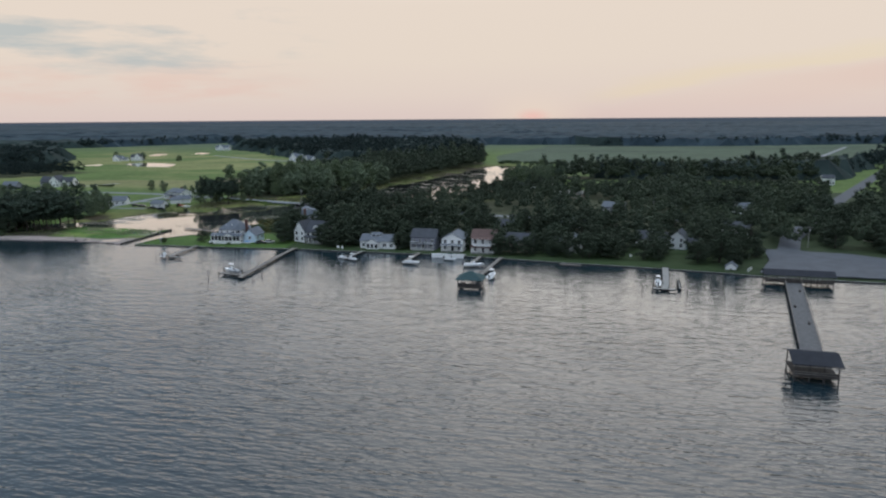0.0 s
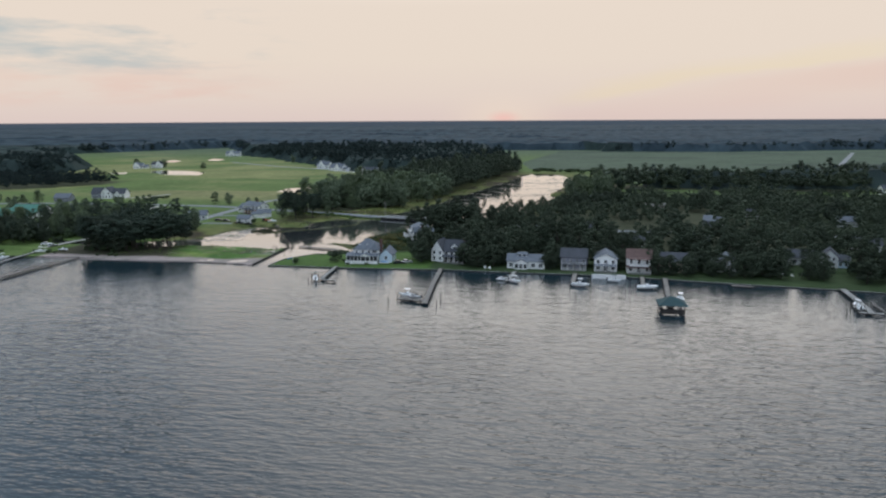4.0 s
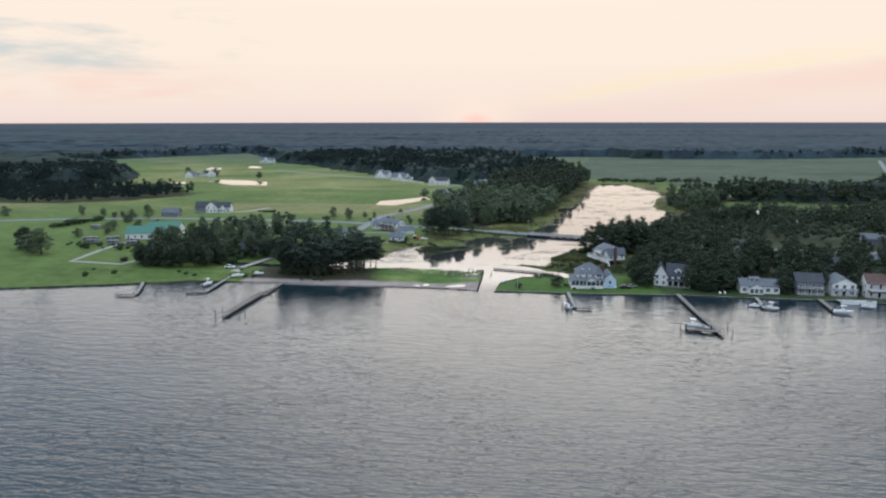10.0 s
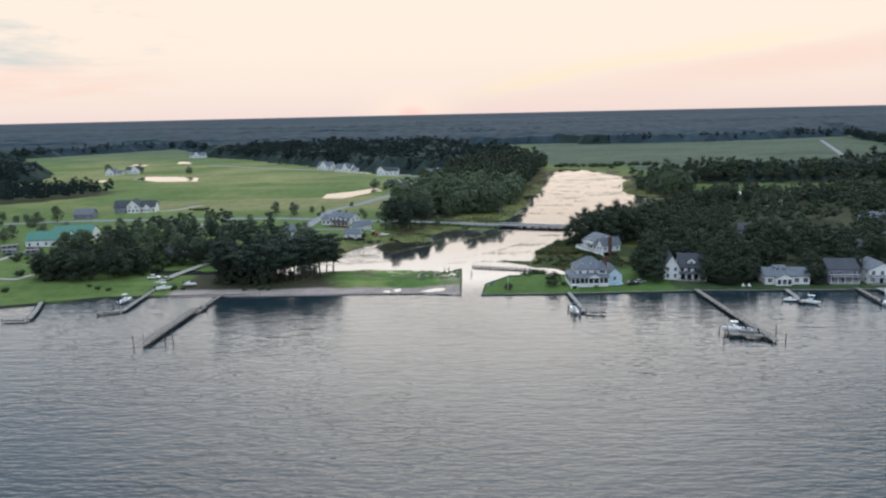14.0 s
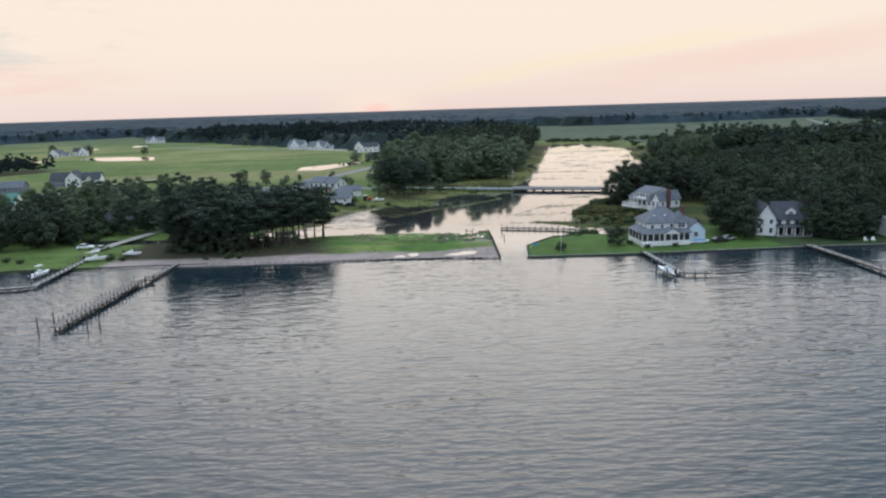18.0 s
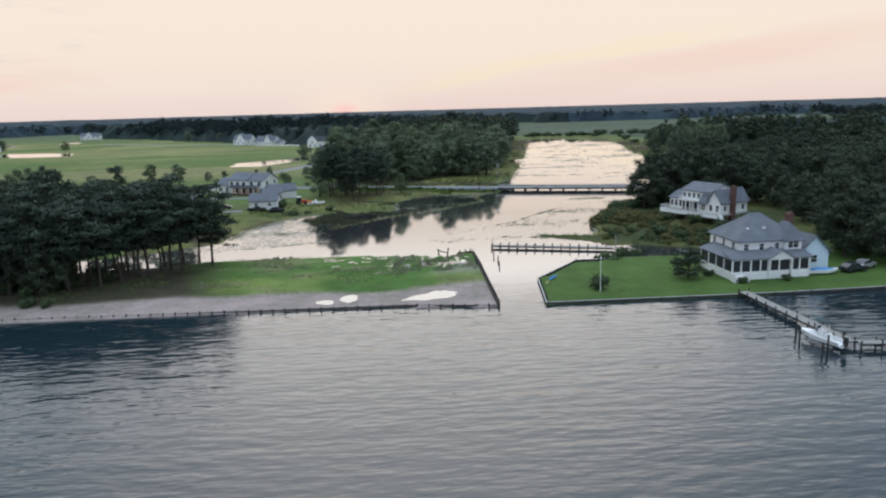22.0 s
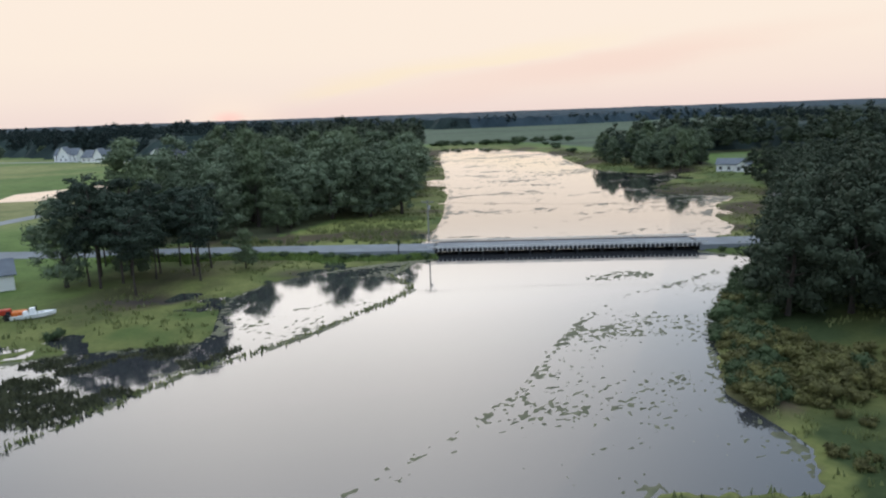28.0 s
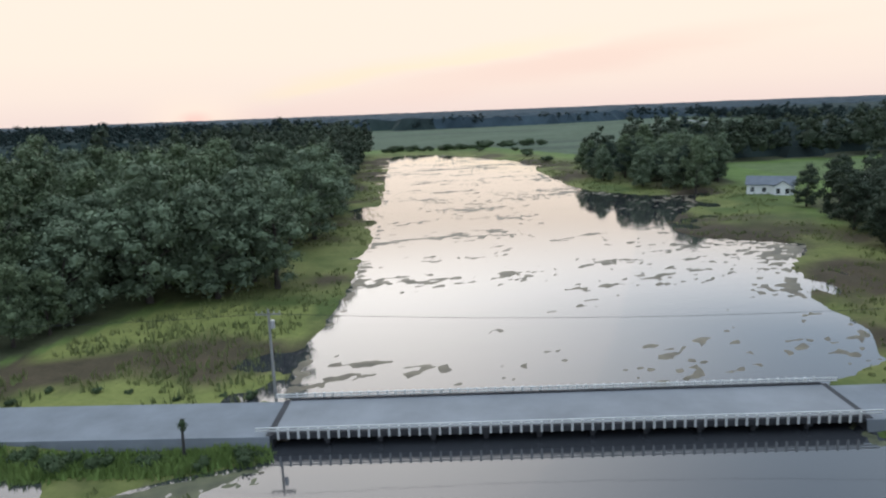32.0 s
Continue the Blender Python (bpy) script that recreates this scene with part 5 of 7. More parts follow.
def bulkhead(pts, top_z, pile_gap, pile_z, label, cap=None, cap_w=0.22, pile_r=0.13, side=0.22, sheet=M_DARKWOOD):
    pts = [plan(x, y) for x, y in pts]
    t = tagged(new("bulkhead"), label, "bulkhead", kind="structure")
    part("sheet_wall", wall_strip(pts, 0.14, -1.6, top_z - 0.02), sheet, t)
    if cap:
        part("cap", wall_strip(pts, cap_w, top_z - 0.018, top_z + 0.06), cap, t, "pale flat cap board")
    me = None
    for x, y, a in along(pts, pile_gap):
        if me is None:
            bm = tubed((0, 0, -1.8), (0, 0, pile_z), pile_r, pile_r * 0.9, sides=7)
            me = bpy.data.meshes.new("pile")
            bm.to_mesh(me)
            bm.free()
            me.materials.append(M_DARKWOOD)
        ob = new("pile", me)
        ob.parent = t
        ob.location = (x + math.sin(a) * side, y - math.cos(a) * side, rnd.uniform(-0.07, 0.07))
        ob.rotation_euler = (rnd.uniform(-0.03, 0.03), rnd.uniform(-0.03, 0.03), rnd.uniform(0, 6))
    return t


bulkhead([(-62, 200.2), (-45, 199.8), (3, 198.9), (16.7, 196.8)], 0.34, 1.85, 0.56, "low weathered timber bulkhead along the sandy beach")
bulkhead([(16.9, 197), (17.0, 224), (16.8, 236.8), (13.6, 235.4)], 0.55, 1.25, 0.95, "dark timber bulkhead on the inlet side of the spit")
bulkhead([(42, 225.2), (36, 225.0), (26, 212), (24.4, 196.9)], 0.36, 1.5, 0.62, "timber bulkhead with grey cap round the lawn", cap=M_CONC, side=-0.3)
bulkhead([(24.4, 196.8), (61, 196.8), (103, 198.8), (129, 197.8), (160, 196.8), (187, 192.8), (213, 187.8), (239, 183.8), (268, 177.8), (280, 173.8), (314, 169.8), (420, 159.8)], 0.40, 3.0, 0.45, "timber bulkhead with grey cap along the bay", cap=M_CONC)
bulkhead([(-300, 149.8), (-186, 175.8), (-150, 185.8), (-113, 198.8), (-78, 199.8), (-62, 200.2)], 0.55, 3.0, 0.6, "dark low seawall along the bay lawn")


# ---------------------------------------------------------------- docks
def decking(pts, width, z, board=0.28):
    bm = bmesh.new()
    for (x0, y0), (x1, y1) in zip(pts, pts[1:]):
        l = math.hypot(x1 - x0, y1 - y0)
        ux, uy = (x1 - x0) / l, (y1 - y0) / l
        n = max(1, int(l / board))
        for k in range(n):
            a, b = l * k / n + 0.012, l * (k + 1) / n - 0.012
            e = width / 2 + rnd.uniform(-0.015, 0.015)
            q = [(x0 + ux * a + uy * e, y0 + uy * a - ux * e), (x0 + ux * b + uy * e, y0 + uy * b - ux * e), (x0 + ux * b - uy * e, y0 + uy * b + ux * e), (x0 + ux * a - uy * e, y0 + uy * a + ux * e)]
            dz = rnd.uniform(-0.006, 0.006)
            vs = [bm.verts.new((px, py, zz + dz)) for zz in (z - 0.045, z) for px, py in q]
            for f in ((4, 5, 6, 7), (0, 1, 5, 4), (1, 2, 6, 5), (2, 3, 7, 6), (3, 0, 4, 7)):
                bm.faces.new([vs[i] for i in f])
    return bm


def dock(pts, width, label, z=0.85, gap=2.4, post_z=1.3, deck=M_WOOD, rails=False, extra=()):
    """extra: further platforms as (points, width)."""
    pts = [plan(x, y) for x, y in pts]
    extra = [([plan(x, y) for x, y in line], w) for line, w in extra]
    t = tagged(new("dock"), label, "dock")
    for line, w in [(pts, width)] + list(extra):
        ob = part("decking", decking(line, w, z), deck, t)
        for s in (-0.42, 0.42):
            off = []
            for k, (x, y) in enumerate(line):
                (xa, ya), (xb, yb) = line[max(k - 1, 0)], line[min(k + 1, len(line) - 1)]
                l = math.hypot(xb - xa, yb - ya)
                off.append((x + (yb - ya) / l * s * w, y - (xb - xa) / l * s * w))
            part("stringer", wall_strip(off, 0.1, z - 0.30, z - 0.05), M_DARKWOOD, t)
        for x, y, a in along(line, gap):
            for s in (-1, 1):
                px, py = x + math.sin(a) * s * (w / 2 + 0.08), y - math.cos(a) * s * (w / 2 + 0.08)
                part("post", tubed((px, py, -1.8), (px + rnd.uniform(-0.04, 0.04), py, post_z + rnd.uniform(-0.12, 0.15)), 0.11, 0.10), M_DARKWOOD, t)
    if rails:
        for s in (-1, 1):
            off = [(x + (pts[-1][1] - pts[0][1]) / math.dist(pts[0], pts[-1]) * s * width / 2, y - (pts[-1][0] - pts[0][0]) / math.dist(pts[0], pts[-1]) * s * width / 2) for x, y in pts]
            part("rail", wall_strip(off, 0.09, z + 0.88, z + 0.98), M_WOOD, t)
            part("rail", wall_strip(off, 0.06, z + 0.42, z + 0.50), M_WOOD, t)
    return t


def mooring_post(x, y, z=1.6, lean=0.0):
    ob = part("mooring_post", tubed((0, 0, -2), (lean, 0, z), 0.13, 0.11), M_DARKWOOD, None)
    ob.location = (*plan(x, y), 0)
    return tagged(ob, "dark wooden mooring post standing in the water", "post", "mooring posts")


dock([(21.7, 241.5), (33, 238.2), (46.2, 234.2)], 1.5, "narrow grey jetty with short posts in the creek mouth", 0.6, 1.85, 1.1, M_PALEWOOD)
dock([(55.3, 196.6), (56.6, 177.2), (56.9, 173.0)], 1.5, "pale wooden dock in front of the white house", 0.85, 2.4, 1.25, M_PALEWOOD, extra=[([(57.6, 172.6), (63.5, 171.8)], 1.3)])
dock([(100.4, 198.5), (102, 170), (104.2, 143.2)], 1.9, "long weathered pier with a boat lift at its end", 0.9, 3.0, 1.5, extra=[([(93.8, 149.0), (103, 147.0)], 2.6)])
dock([(131.2, 197.6), (129.6, 183), (129.2, 180.5)], 1.6, "short grey dock with two small boats", 0.85, 2.6, 1.2, M_PALEWOOD, extra=[([(126.6, 186.5), (129, 186.0)], 1.4)])
dock([(155.2, 197.0), (153.8, 179.5)], 1.8, "weathered dock in front of the grey house", 0.9, 2.6, 1.4)
dock([(180.4, 193.8), (179.2, 179.5)], 1.6, "weathered dock in front of the tall white house", 0.9, 2.6, 1.3)
dock([(188.6, 192.0), (186.2, 168), (184.6, 149.5)], 1.7, "long dock leading to a roofed boat slip", 0.95, 2.8, 1.4)
dock([(247.6, 182), (246.2, 165), (244.6, 150.5)], 2.2, "grey dock with boat lift rails", 0.9, 2.4, 1.6, M_PALEWOOD, extra=[([(240.8, 150.6), (247.8, 149.4)], 1.6), ([(242.2, 152), (243.4, 163)], 0.5), ([(249.0, 151), (249.8, 163)], 0.5)])
dock([(211, 184.5), (218.5, 183.0)], 1.8, "low floating platform beside the seawall", 0.6, 2.4, 0.95)
dock([(-70.2, 199.6), (-70.9, 183)], 1.3, "narrow gangway joining the fishing pier to the shore", 0.75, 2.4, 1.1)
dock([(-69.6, 182.6), (-72.2, 181.4), (-73.4, 145.2)], 2.5, "long dark fishing pier with many short posts", 0.95, 1.7, 1.75, M_WOOD)
dock([(-99.4, 213), (-98.4, 196), (-97.3, 179.8)], 1.7, "grey dock at the landing with a side float", 0.75, 2.4, 1.6, M_PALEWOOD, extra=[([(-105.2, 177.8), (-98.4, 179.6)], 1.5)])
dock([(-133.2, 192), (-128.5, 182), (-124.4, 171.4)], 1.6, "short grey dock beside the lawn", 0.75, 2.4, 1.4, M_PALEWOOD, extra=[([(-132.6, 170.4), (-125.2, 170.6)], 1.6)])
for x, y, z in ((91, 145, 1.9), (108, 145, 2.0), (108.3, 152, 1.9), (92.5, 153, 1.8), (-77.4, 146.2, 2.6), (-75.6, 148.8, 2.8), (-68.6, 147.4, 2.3), (-67.6, 150.2, 2.3), (237.8, 151, 1.8), (250.6, 147, 1.8),
                (21, 232.4, 1.0), (21.2, 228.8, 1.0), (20.8, 223.8, 1.0), (52.2, 171.2, 1.5), (52.6, 177.4, 1.5), (-103.2, 184.5, 1.9), (-101.8, 188.6, 1.9)):
    mooring_post(x, y, z, rnd.uniform(-0.12, 0.12))
t = tagged(new("broken_pier"), "two leaning old piles joined by a cross beam", "pier ruin")
part("pile", tubed((10, 236.6, -1.5), (9.8, 236.6, 1.3), 0.14), M_DARKWOOD, t)
part("pile", tubed((11.4, 236.8, -1.5), (11.9, 236.8, 1.4), 0.14), M_DARKWOOD, t)
part("beam", tubed((9.6, 236.7, 1.0), (11.9, 236.7, 0.35), 0.1), M_DARKWOOD, t)

# the long public pier
def roofed(t, x0, y0, x1, y1, z, eave, rise):
    part("deck", boxed(x0, y0, z - 0.2, x1, y1, z), M_DARKWOOD, t)
    # boards added to make the side below the eaves dark
    for zz in np.arange(z + 0.12, z + 1.0, 0.22):
        part("side_board", boxed(x0 + 0.14, y0 + 0.16, zz, x1 - 0.14, y0 + 0.20, zz + 0.17), M_DARKWOOD, t, "dark side board added to darken the shelter's side")
    n = max(3, round((x1 - x0) / 3.4) + 1)
    for k in range(n):
        for y in (y0 + 0.25, y1 - 0.25):
            x = x0 + 0.25 + (x1 - x0 - 0.5) * k / (n - 1)
            part("post", boxed(x - 0.11, y - 0.11, -1.8, x + 0.11, y + 0.11, eave), M_DARKWOOD, t)
    part("roof", roof_mesh(x0, y0, x1, y1, eave, rise, "x", 0.5, 0.16), M_PIERROOF, t, "dark shingled gable roof")
    part("fascia", boxed(x0 - 0.5, y0 - 0.58, eave - 0.42, x1 + 0.5, y0 - 0.51, eave - 0.30), M_WOOD, t, "pale eaves board")
    for zz in (z + 0.5, z + 1.0):
        part("rail", boxed(x0, y0 + 0.02, zz - 0.05, x1, y0 + 0.10, zz + 0.05), M_WOOD, t)


def pier():
    t = thing("public_pier", Matrix.Translation((285.6, 168.5, 0)) @ Matrix.Rotation(math.atan2(-77.8, -16.0) + math.pi / 2, 4, "Z"), "long grey public pier with roofed shelters at both ends", "pier")
    bm = decking([(0, 2), (0, -80)], 4.8, 1.2, 0.4)
    part("decking", bm, M_PIER, t)
    for k in range(20):
        y = 0 - 4.0 * k
        part("pile_bent", boxed(-2.5, y - 0.12, 0.72, 2.5, y + 0.12, 0.95), M_DARKWOOD, t)
        for x in (-2.3, 2.3):
            part("pile", tubed((x, y, -2), (x, y, 0.72), 0.17), M_DARKWOOD, t)
            part("rail_post", boxed(x + 0.12 * (1 if x > 0 else -1) - 0.05, y - 0.05, 1.2, x + 0.12 * (1 if x > 0 else -1) + 0.05, y + 0.05, 2.2), M_WOOD, t)
    for x in (-2.42, 2.42):
        for z in (1.65, 2.15):
            part("rail", boxed(x - 0.05, -76, z, x + 0.05, 0, z + 0.09), M_WOOD, t)
    for y, s in ((-18, 1), (-38, -1), (-55, 1)):
        part("bench", boxed(1.2 * s - 0.25, y - 0.8, 1.21, 1.2 * s + 0.25, y + 0.8, 1.68, bevel=0.03), M_DARKWOOD, t)


pier()
t = thing("pier_shelter", Matrix.Translation((262.4, 76.6, 0)) @ Matrix.Rotation(radians(-4), 4, "Z"), "dark roofed fishing shelter at the pier's end", "shelter", "pier shelters")
roofed(t, 0, 0, 8.8, 9.4, 1.3, 4.0, 1.3)
t = thing("pier_shelter", Matrix.Translation((276.4, 163.6, 0)) @ Matrix.Rotation(radians(-4), 4, "Z"), "long dark roofed shelter over the water by the landing", "shelter", "pier shelters")
roofed(t, 0, 0, 20.6, 6.4, 1.3, 3.6, 1.2)

# covered slip with a teal hip roof
t = tagged(new("boathouse"), "small roofed boat slip with teal hip roof", "boathouse")
t.location = (1.2, 1.5, 0)
for x in (180.6, 184.4, 188.0):
    for y in (143.2, 149.4):
        part("post", boxed(x - 0.12, y - 0.12, -1.8, x + 0.12, y + 0.12, 3.3), M_DARKWOOD, t)
part("roof", roof_mesh(180.2, 142.8, 188.4, 149.8, 3.3, 2.0, "h", 0.5, 0.15), M_TEAL, t)
part("deck", boxed(180.4, 143.0, 0.75, 182.0, 149.6, 0.95), M_WOOD, t)
part("deck", boxed(186.8, 143.0, 0.75, 188.2, 149.6, 0.95), M_WOOD, t)
part("skirt", boxed(180.5, 142.95, 0.3, 188.1, 143.05, 1.9), M_DARKWOOD, t)
t = tagged(new("sun_deck"), "white-railed deck on the seawall", "deck")
t.location = (0.8, 1.4, 0)
part("deck", boxed(161.2, 191.2, 0.7, 174.2, 196.6, 0.9), M_PALEWOOD, t)
part("skirt", boxed(161.2, 191.1, 0.1, 174.2, 191.19, 1.9), M_TRIM, t, "white board railing")
for x in np.arange(161.5, 174, 3.0):
    part("post", tubed((x, 191.5, -1.8), (x, 191.5, 0.7), 0.12), M_DARKWOOD, t)


# ---------------------------------------------------------------- boats
def hull_mesh(length, beam, depth):
    """A planing hull lofted from sections, bow at +x, with an open cockpit."""
    bm = bmesh.new()
    rings = []
    n = 9
    for k in range(n):
        f = k / (n - 1)
        x = -length / 2 + length * f
        w = beam / 2 * (1 - max(0, (f - 0.45) / 0.55) ** 2.2 * 0.96)
        sheer = depth * (0.88 + 0.32 * f * f)
        keel = -depth * 0.15 + depth * 0.75 * max(0, (f - 0.6) / 0.4) ** 2
        chine = keel + (sheer - keel) * 0.42
        wi, floor = w * 0.82, max(keel + 0.12, depth * 0.35)
        pts = [(0, keel), (w * 0.86, chine), (w, sheer), (wi, sheer + 0.02), (wi * 0.94, floor if f < 0.72 else sheer - 0.02), (0, floor if f < 0.72 else sheer + 0.03)]
        ring = [bm.verts.new((x, y, z)) for y, z in pts] + [bm.verts.new((x, -y, z)) for y, z in pts[-2:0:-1]]
        rings.append(ring)
    m = len(rings[0])
    for a, b in zip(rings, rings[1:]):
        for k in range(m):
            bm.faces.new((a[k], b[k], b[(k + 1) % m], a[(k + 1) % m]))
    bm.faces.new(rings[0])
    bm.faces.new(rings[-1][::-1])
    return bm


def boat(x, y, turn, length, label, z=0.15, top="", mat=M_BOATWHITE, lift=False):
    beam, depth = length * 0.34, length * 0.15
    t = thing("motor_boat", Matrix.Translation((x, y, z)) @ Matrix.Rotation(radians(turn), 4, "Z"), label, "boat")
    part("hull", hull_mesh(length, beam, depth), mat, t)
    part("outboard", boxed(-length / 2 - 0.55, -0.2, depth * 0.3, -length / 2 - 0.02, 0.2, depth + 0.55, bevel=0.06), M_CARDARK, t, "black outboard motor")
    if top == "cover":
        bm = bmesh.new()
        vs, fs = blob((0, 0, depth * 0.9), 1, rnd, 0.3, 0.1, 2)
        bv = [bm.verts.new((v[0] * length * 0.42, v[1] * beam * 0.46, v[2] + 0.05)) for v in vs]
        for f in fs:
            bm.faces.new([bv[i] for i in f])
        part("cover", bm, M_BLUECOVER, t, "blue fitted cover")
        return t
    part("console", boxed(-0.5, -beam * 0.18, depth * 0.36, 0.35, beam * 0.18, depth + 0.75, bevel=0.08), mat, t)
    part("windscreen", boxed(0.36, -beam * 0.17, depth + 0.2, 0.40, beam * 0.17, depth + 1.0), M_GLASS, t)
    part("seat", boxed(-1.3, -beam * 0.2, depth * 0.36, -0.8, beam * 0.2, depth + 0.35, bevel=0.06), M_TRIM, t)
    if top:
        for px, py in ((-0.7, -beam * 0.24), (-0.7, beam * 0.24), (0.5, -beam * 0.24), (0.5, beam * 0.24)):
            part("top_pole", tubed((px, py, depth * 0.4), (px, py, depth + 1.75), 0.03, sides=6), M_STEEL, t)
        part("canopy", boxed(-1.1, -beam * 0.3, depth + 1.75, 0.9, beam * 0.3, depth + 1.85, bevel=0.03), M_TEAL if top == "dark" else M_BOATWHITE, t, "dark canvas top" if top == "dark" else "white hard top")
    if lift:
        for s in (-1, 1):
            part("lift_beam", boxed(-length * 0.35, s * beam * 0.36 - 0.08, -0.22, length * 0.35, s * beam * 0.36 + 0.08, -0.03), M_STEEL, t)
            for q in (-0.33, 0.33):
                part("lift_pile", tubed((length * q, s * (beam * 0.5 + 0.35), -2 - z), (length * q, s * (beam * 0.5 + 0.35), 1.6), 0.12), M_DARKWOOD, t)
    return t


boat(54.0, 174.4, 112, 5.8, "white centre-console motor boat with dark top on a lift", 0.5, "dark", lift=True)
boat(96.2, 152.0, 172, 6.2, "white motor boat with a white hard top on the pier's lift", 0.8, "white", lift=True)
boat(99.2, 149.4, 175, 5.0, "small open grey boat resting on the platform", 0.95, mat=M_CARGREY)
boat(132.2, 181.4, -35, 5.6, "small white open boat beside the short dock", 0.2, "white")
boat(127.0, 184.6, -20, 4.2, "white skiff beside the short dock", 0.12)
boat(156.6, 178.0, -12, 6.8, "white cabin boat at the dock's end", 0.3, "white")
boat(169.6, 187.4, -16, 5.2, "teal and white runabout below the deck", 0.15, "dark")
boat(180.4, 177.0, 4, 7.6, "long white motor boat lying across the dock's end", 0.25)
boat(189.2, 160.4, 84, 7.0, "white cabin cruiser beside the long dock", 0.25, "white")
boat(243.0, 157, 86, 6.2, "grey covered boat on a lift", 0.7, "white", lift=True)
boat(74.0, 206.6, -4, 5.2, "boat under a bright blue cover on the grass", 0.52, "cover")
boat(-25.2, 316.8, 6, 5.6, "white skiff lying on the lawn", 0.80)
boat(-103.0, 193, 75, 6.0, "white boat on the landing slip", 0.25, "white")


# ---------------------------------------------------------------- vehicles
def car(x, y, turn, mat, label, z=None, tall=False, length=4.7):
    t = thing("pickup_truck" if tall else "car", Matrix.Translation((x, y, (ground_z(x, y) if z is None else z) + 0.12)) @ Matrix.Rotation(radians(turn), 4, "Z"), label, "truck" if tall else "car")
    l, w = length / 2, 0.92
    prof = [(-l, 0.35), (l, 0.35), (l, 0.75), (l * 0.92, 0.88), (l * 0.45, 1.0), (-l * 0.95, 1.02), (-l, 0.8)]
    cab = [(l * 0.46, 0.98), (l * 0.12, 1.52), (-l * (0.15 if tall else 0.55), 1.55), (-l * (0.22 if tall else 0.86), 1.0)]
    for name, pr, ww, m in (("body", prof, w, mat), ("cabin", cab, w * 0.88, M_GLASS)):
        bm = bmesh.new()
        a = [bm.verts.new((px, -ww, pz)) for px, pz in pr]
        b = [bm.verts.new((px, ww, pz)) for px, pz in pr]
        bm.faces.new(a[::-1] if name == "cabin" else a)
        bm.faces.new(b if name == "cabin" else b[::-1])
        for k in range(len(pr)):
            j = (k + 1) % len(pr)
            bm.faces.new((a[k], a[j], b[j], b[k]) if name == "cabin" else (a[k], b[k], b[j], a[j]))
        bmesh.ops.recalc_face_normals(bm, faces=bm.faces)
        bmesh.ops.bevel(bm, geom=list(bm.edges), offset=0.06, segments=1, affect="EDGES")
        part(name, bm, m, t)
    part("roof_panel", boxed(-l * (0.14 if tall else 0.54), -w * 0.8, 1.53, l * 0.11, w * 0.8, 1.58, bevel=0.02), mat, t)
    for px in (-l * 0.62, l * 0.62):
        for s in (-1, 1):
            part("wheel", tubed((px, s * 0.72, 0.32), (px, s * 0.93, 0.32), 0.33, sides=12), M_BLACK, t)
    for s in (-1, 1):
        part("headlight", boxed(l - 0.05, s * 0.62 - 0.18, 0.62, l + 0.02, s * 0.62 + 0.18, 0.76), M_TRIM, t)
    return t


car(-59.0, 313.8, 8, M_CARDARK, "dark car parked on the drive by the garage")
car(-53.0, 312.2, 6, M_CARDARK, "dark saloon car parked on the drive")
car(-41.6, 305.6, 2, M_CARDARK, "dark pickup parked in front of the garage", tall=True, length=5.6)
car(-35.8, 306.4, 2, M_CARDARK, "dark car parked in front of the garage")
car(80.2, 207.6, 12, M_CARDARK, "dark car parked beside the blue wing", 0.34)
car(83.4, 209.4, 30, M_CARGREY, "silver car parked on the grass", 0.34)
car(-236, 330, 40, M_CARGREY, "silver car on the grass near the hall")


def tractor():
    t = thing("tractor", Matrix.Translation((-30.0, 316.6, ground_z(-30, 316.6))) @ Matrix.Rotation(radians(10), 4, "Z"), "red tractor with pale cab on the lawn", "tractor")
    part("bonnet", boxed(0.2, -0.45, 0.7, 2.0, 0.45, 1.5, bevel=0.1), M_RED, t)
    part("cab", boxed(-1.1, -0.7, 0.9, 0.18, 0.7, 2.4, bevel=0.1), M_GLASS, t)
    part("cab_roof", boxed(-1.25, -0.8, 2.41, 0.3, 0.8, 2.58, bevel=0.05), M_TRIM, t)
    part("loader", boxed(2.1, -0.8, 0.3, 2.8, 0.8, 1.0, bevel=0.08), M_ORANGE, t)
    for x, r in ((-0.7, 0.8), (1.5, 0.48)):
        for s in (-1, 1):
            part("wheel", tubed((x, s * 0.62, r), (x, s * 1.0, r), r, sides=14), M_BLACK, t)


tractor()
t = thing("utility_trailer", Matrix.Translation((-27.4, 317.4, ground_z(-27.4, 317.4))), "low orange trailer beside the tractor", "trailer")
part("bed", boxed(-0.9, -0.8, 0.5, 1.0, 0.8, 0.95, bevel=0.04), M_ORANGE, t)
for s in (-1, 1):
    part("wheel", tubed((0, s * 0.82, 0.32), (0, s * 1.0, 0.32), 0.32, sides=12), M_BLACK, t)


def camper(x, y, turn, length, label):
    t = thing("camper_trailer", Matrix.Translation((x, y, ground_z(x, y))) @ Matrix.Rotation(radians(turn), 4, "Z"), label, "camper", "campers by the hall")
    part("body", boxed(0, 0, 0.55, length, 2.4, 2.8, bevel=0.15), M_CAMPER, t)
    part("stripe", boxed(0.2, -0.012, 1.0, length - 0.2, -0.002, 1.25), M_GREYSIDE, t)
    for k in range(max(2, int(length / 2.4))):
        part("window", boxed(0.8 + 2.3 * k, -0.03, 1.6, 1.9 + 2.3 * k, -0.004, 2.3), M_GLASS, t)
    for px in (length * 0.45, length * 0.58):
        part("wheel", tubed((px, -0.05, 0.34), (px, 0.2, 0.34), 0.34, sides=10), M_BLACK, t)


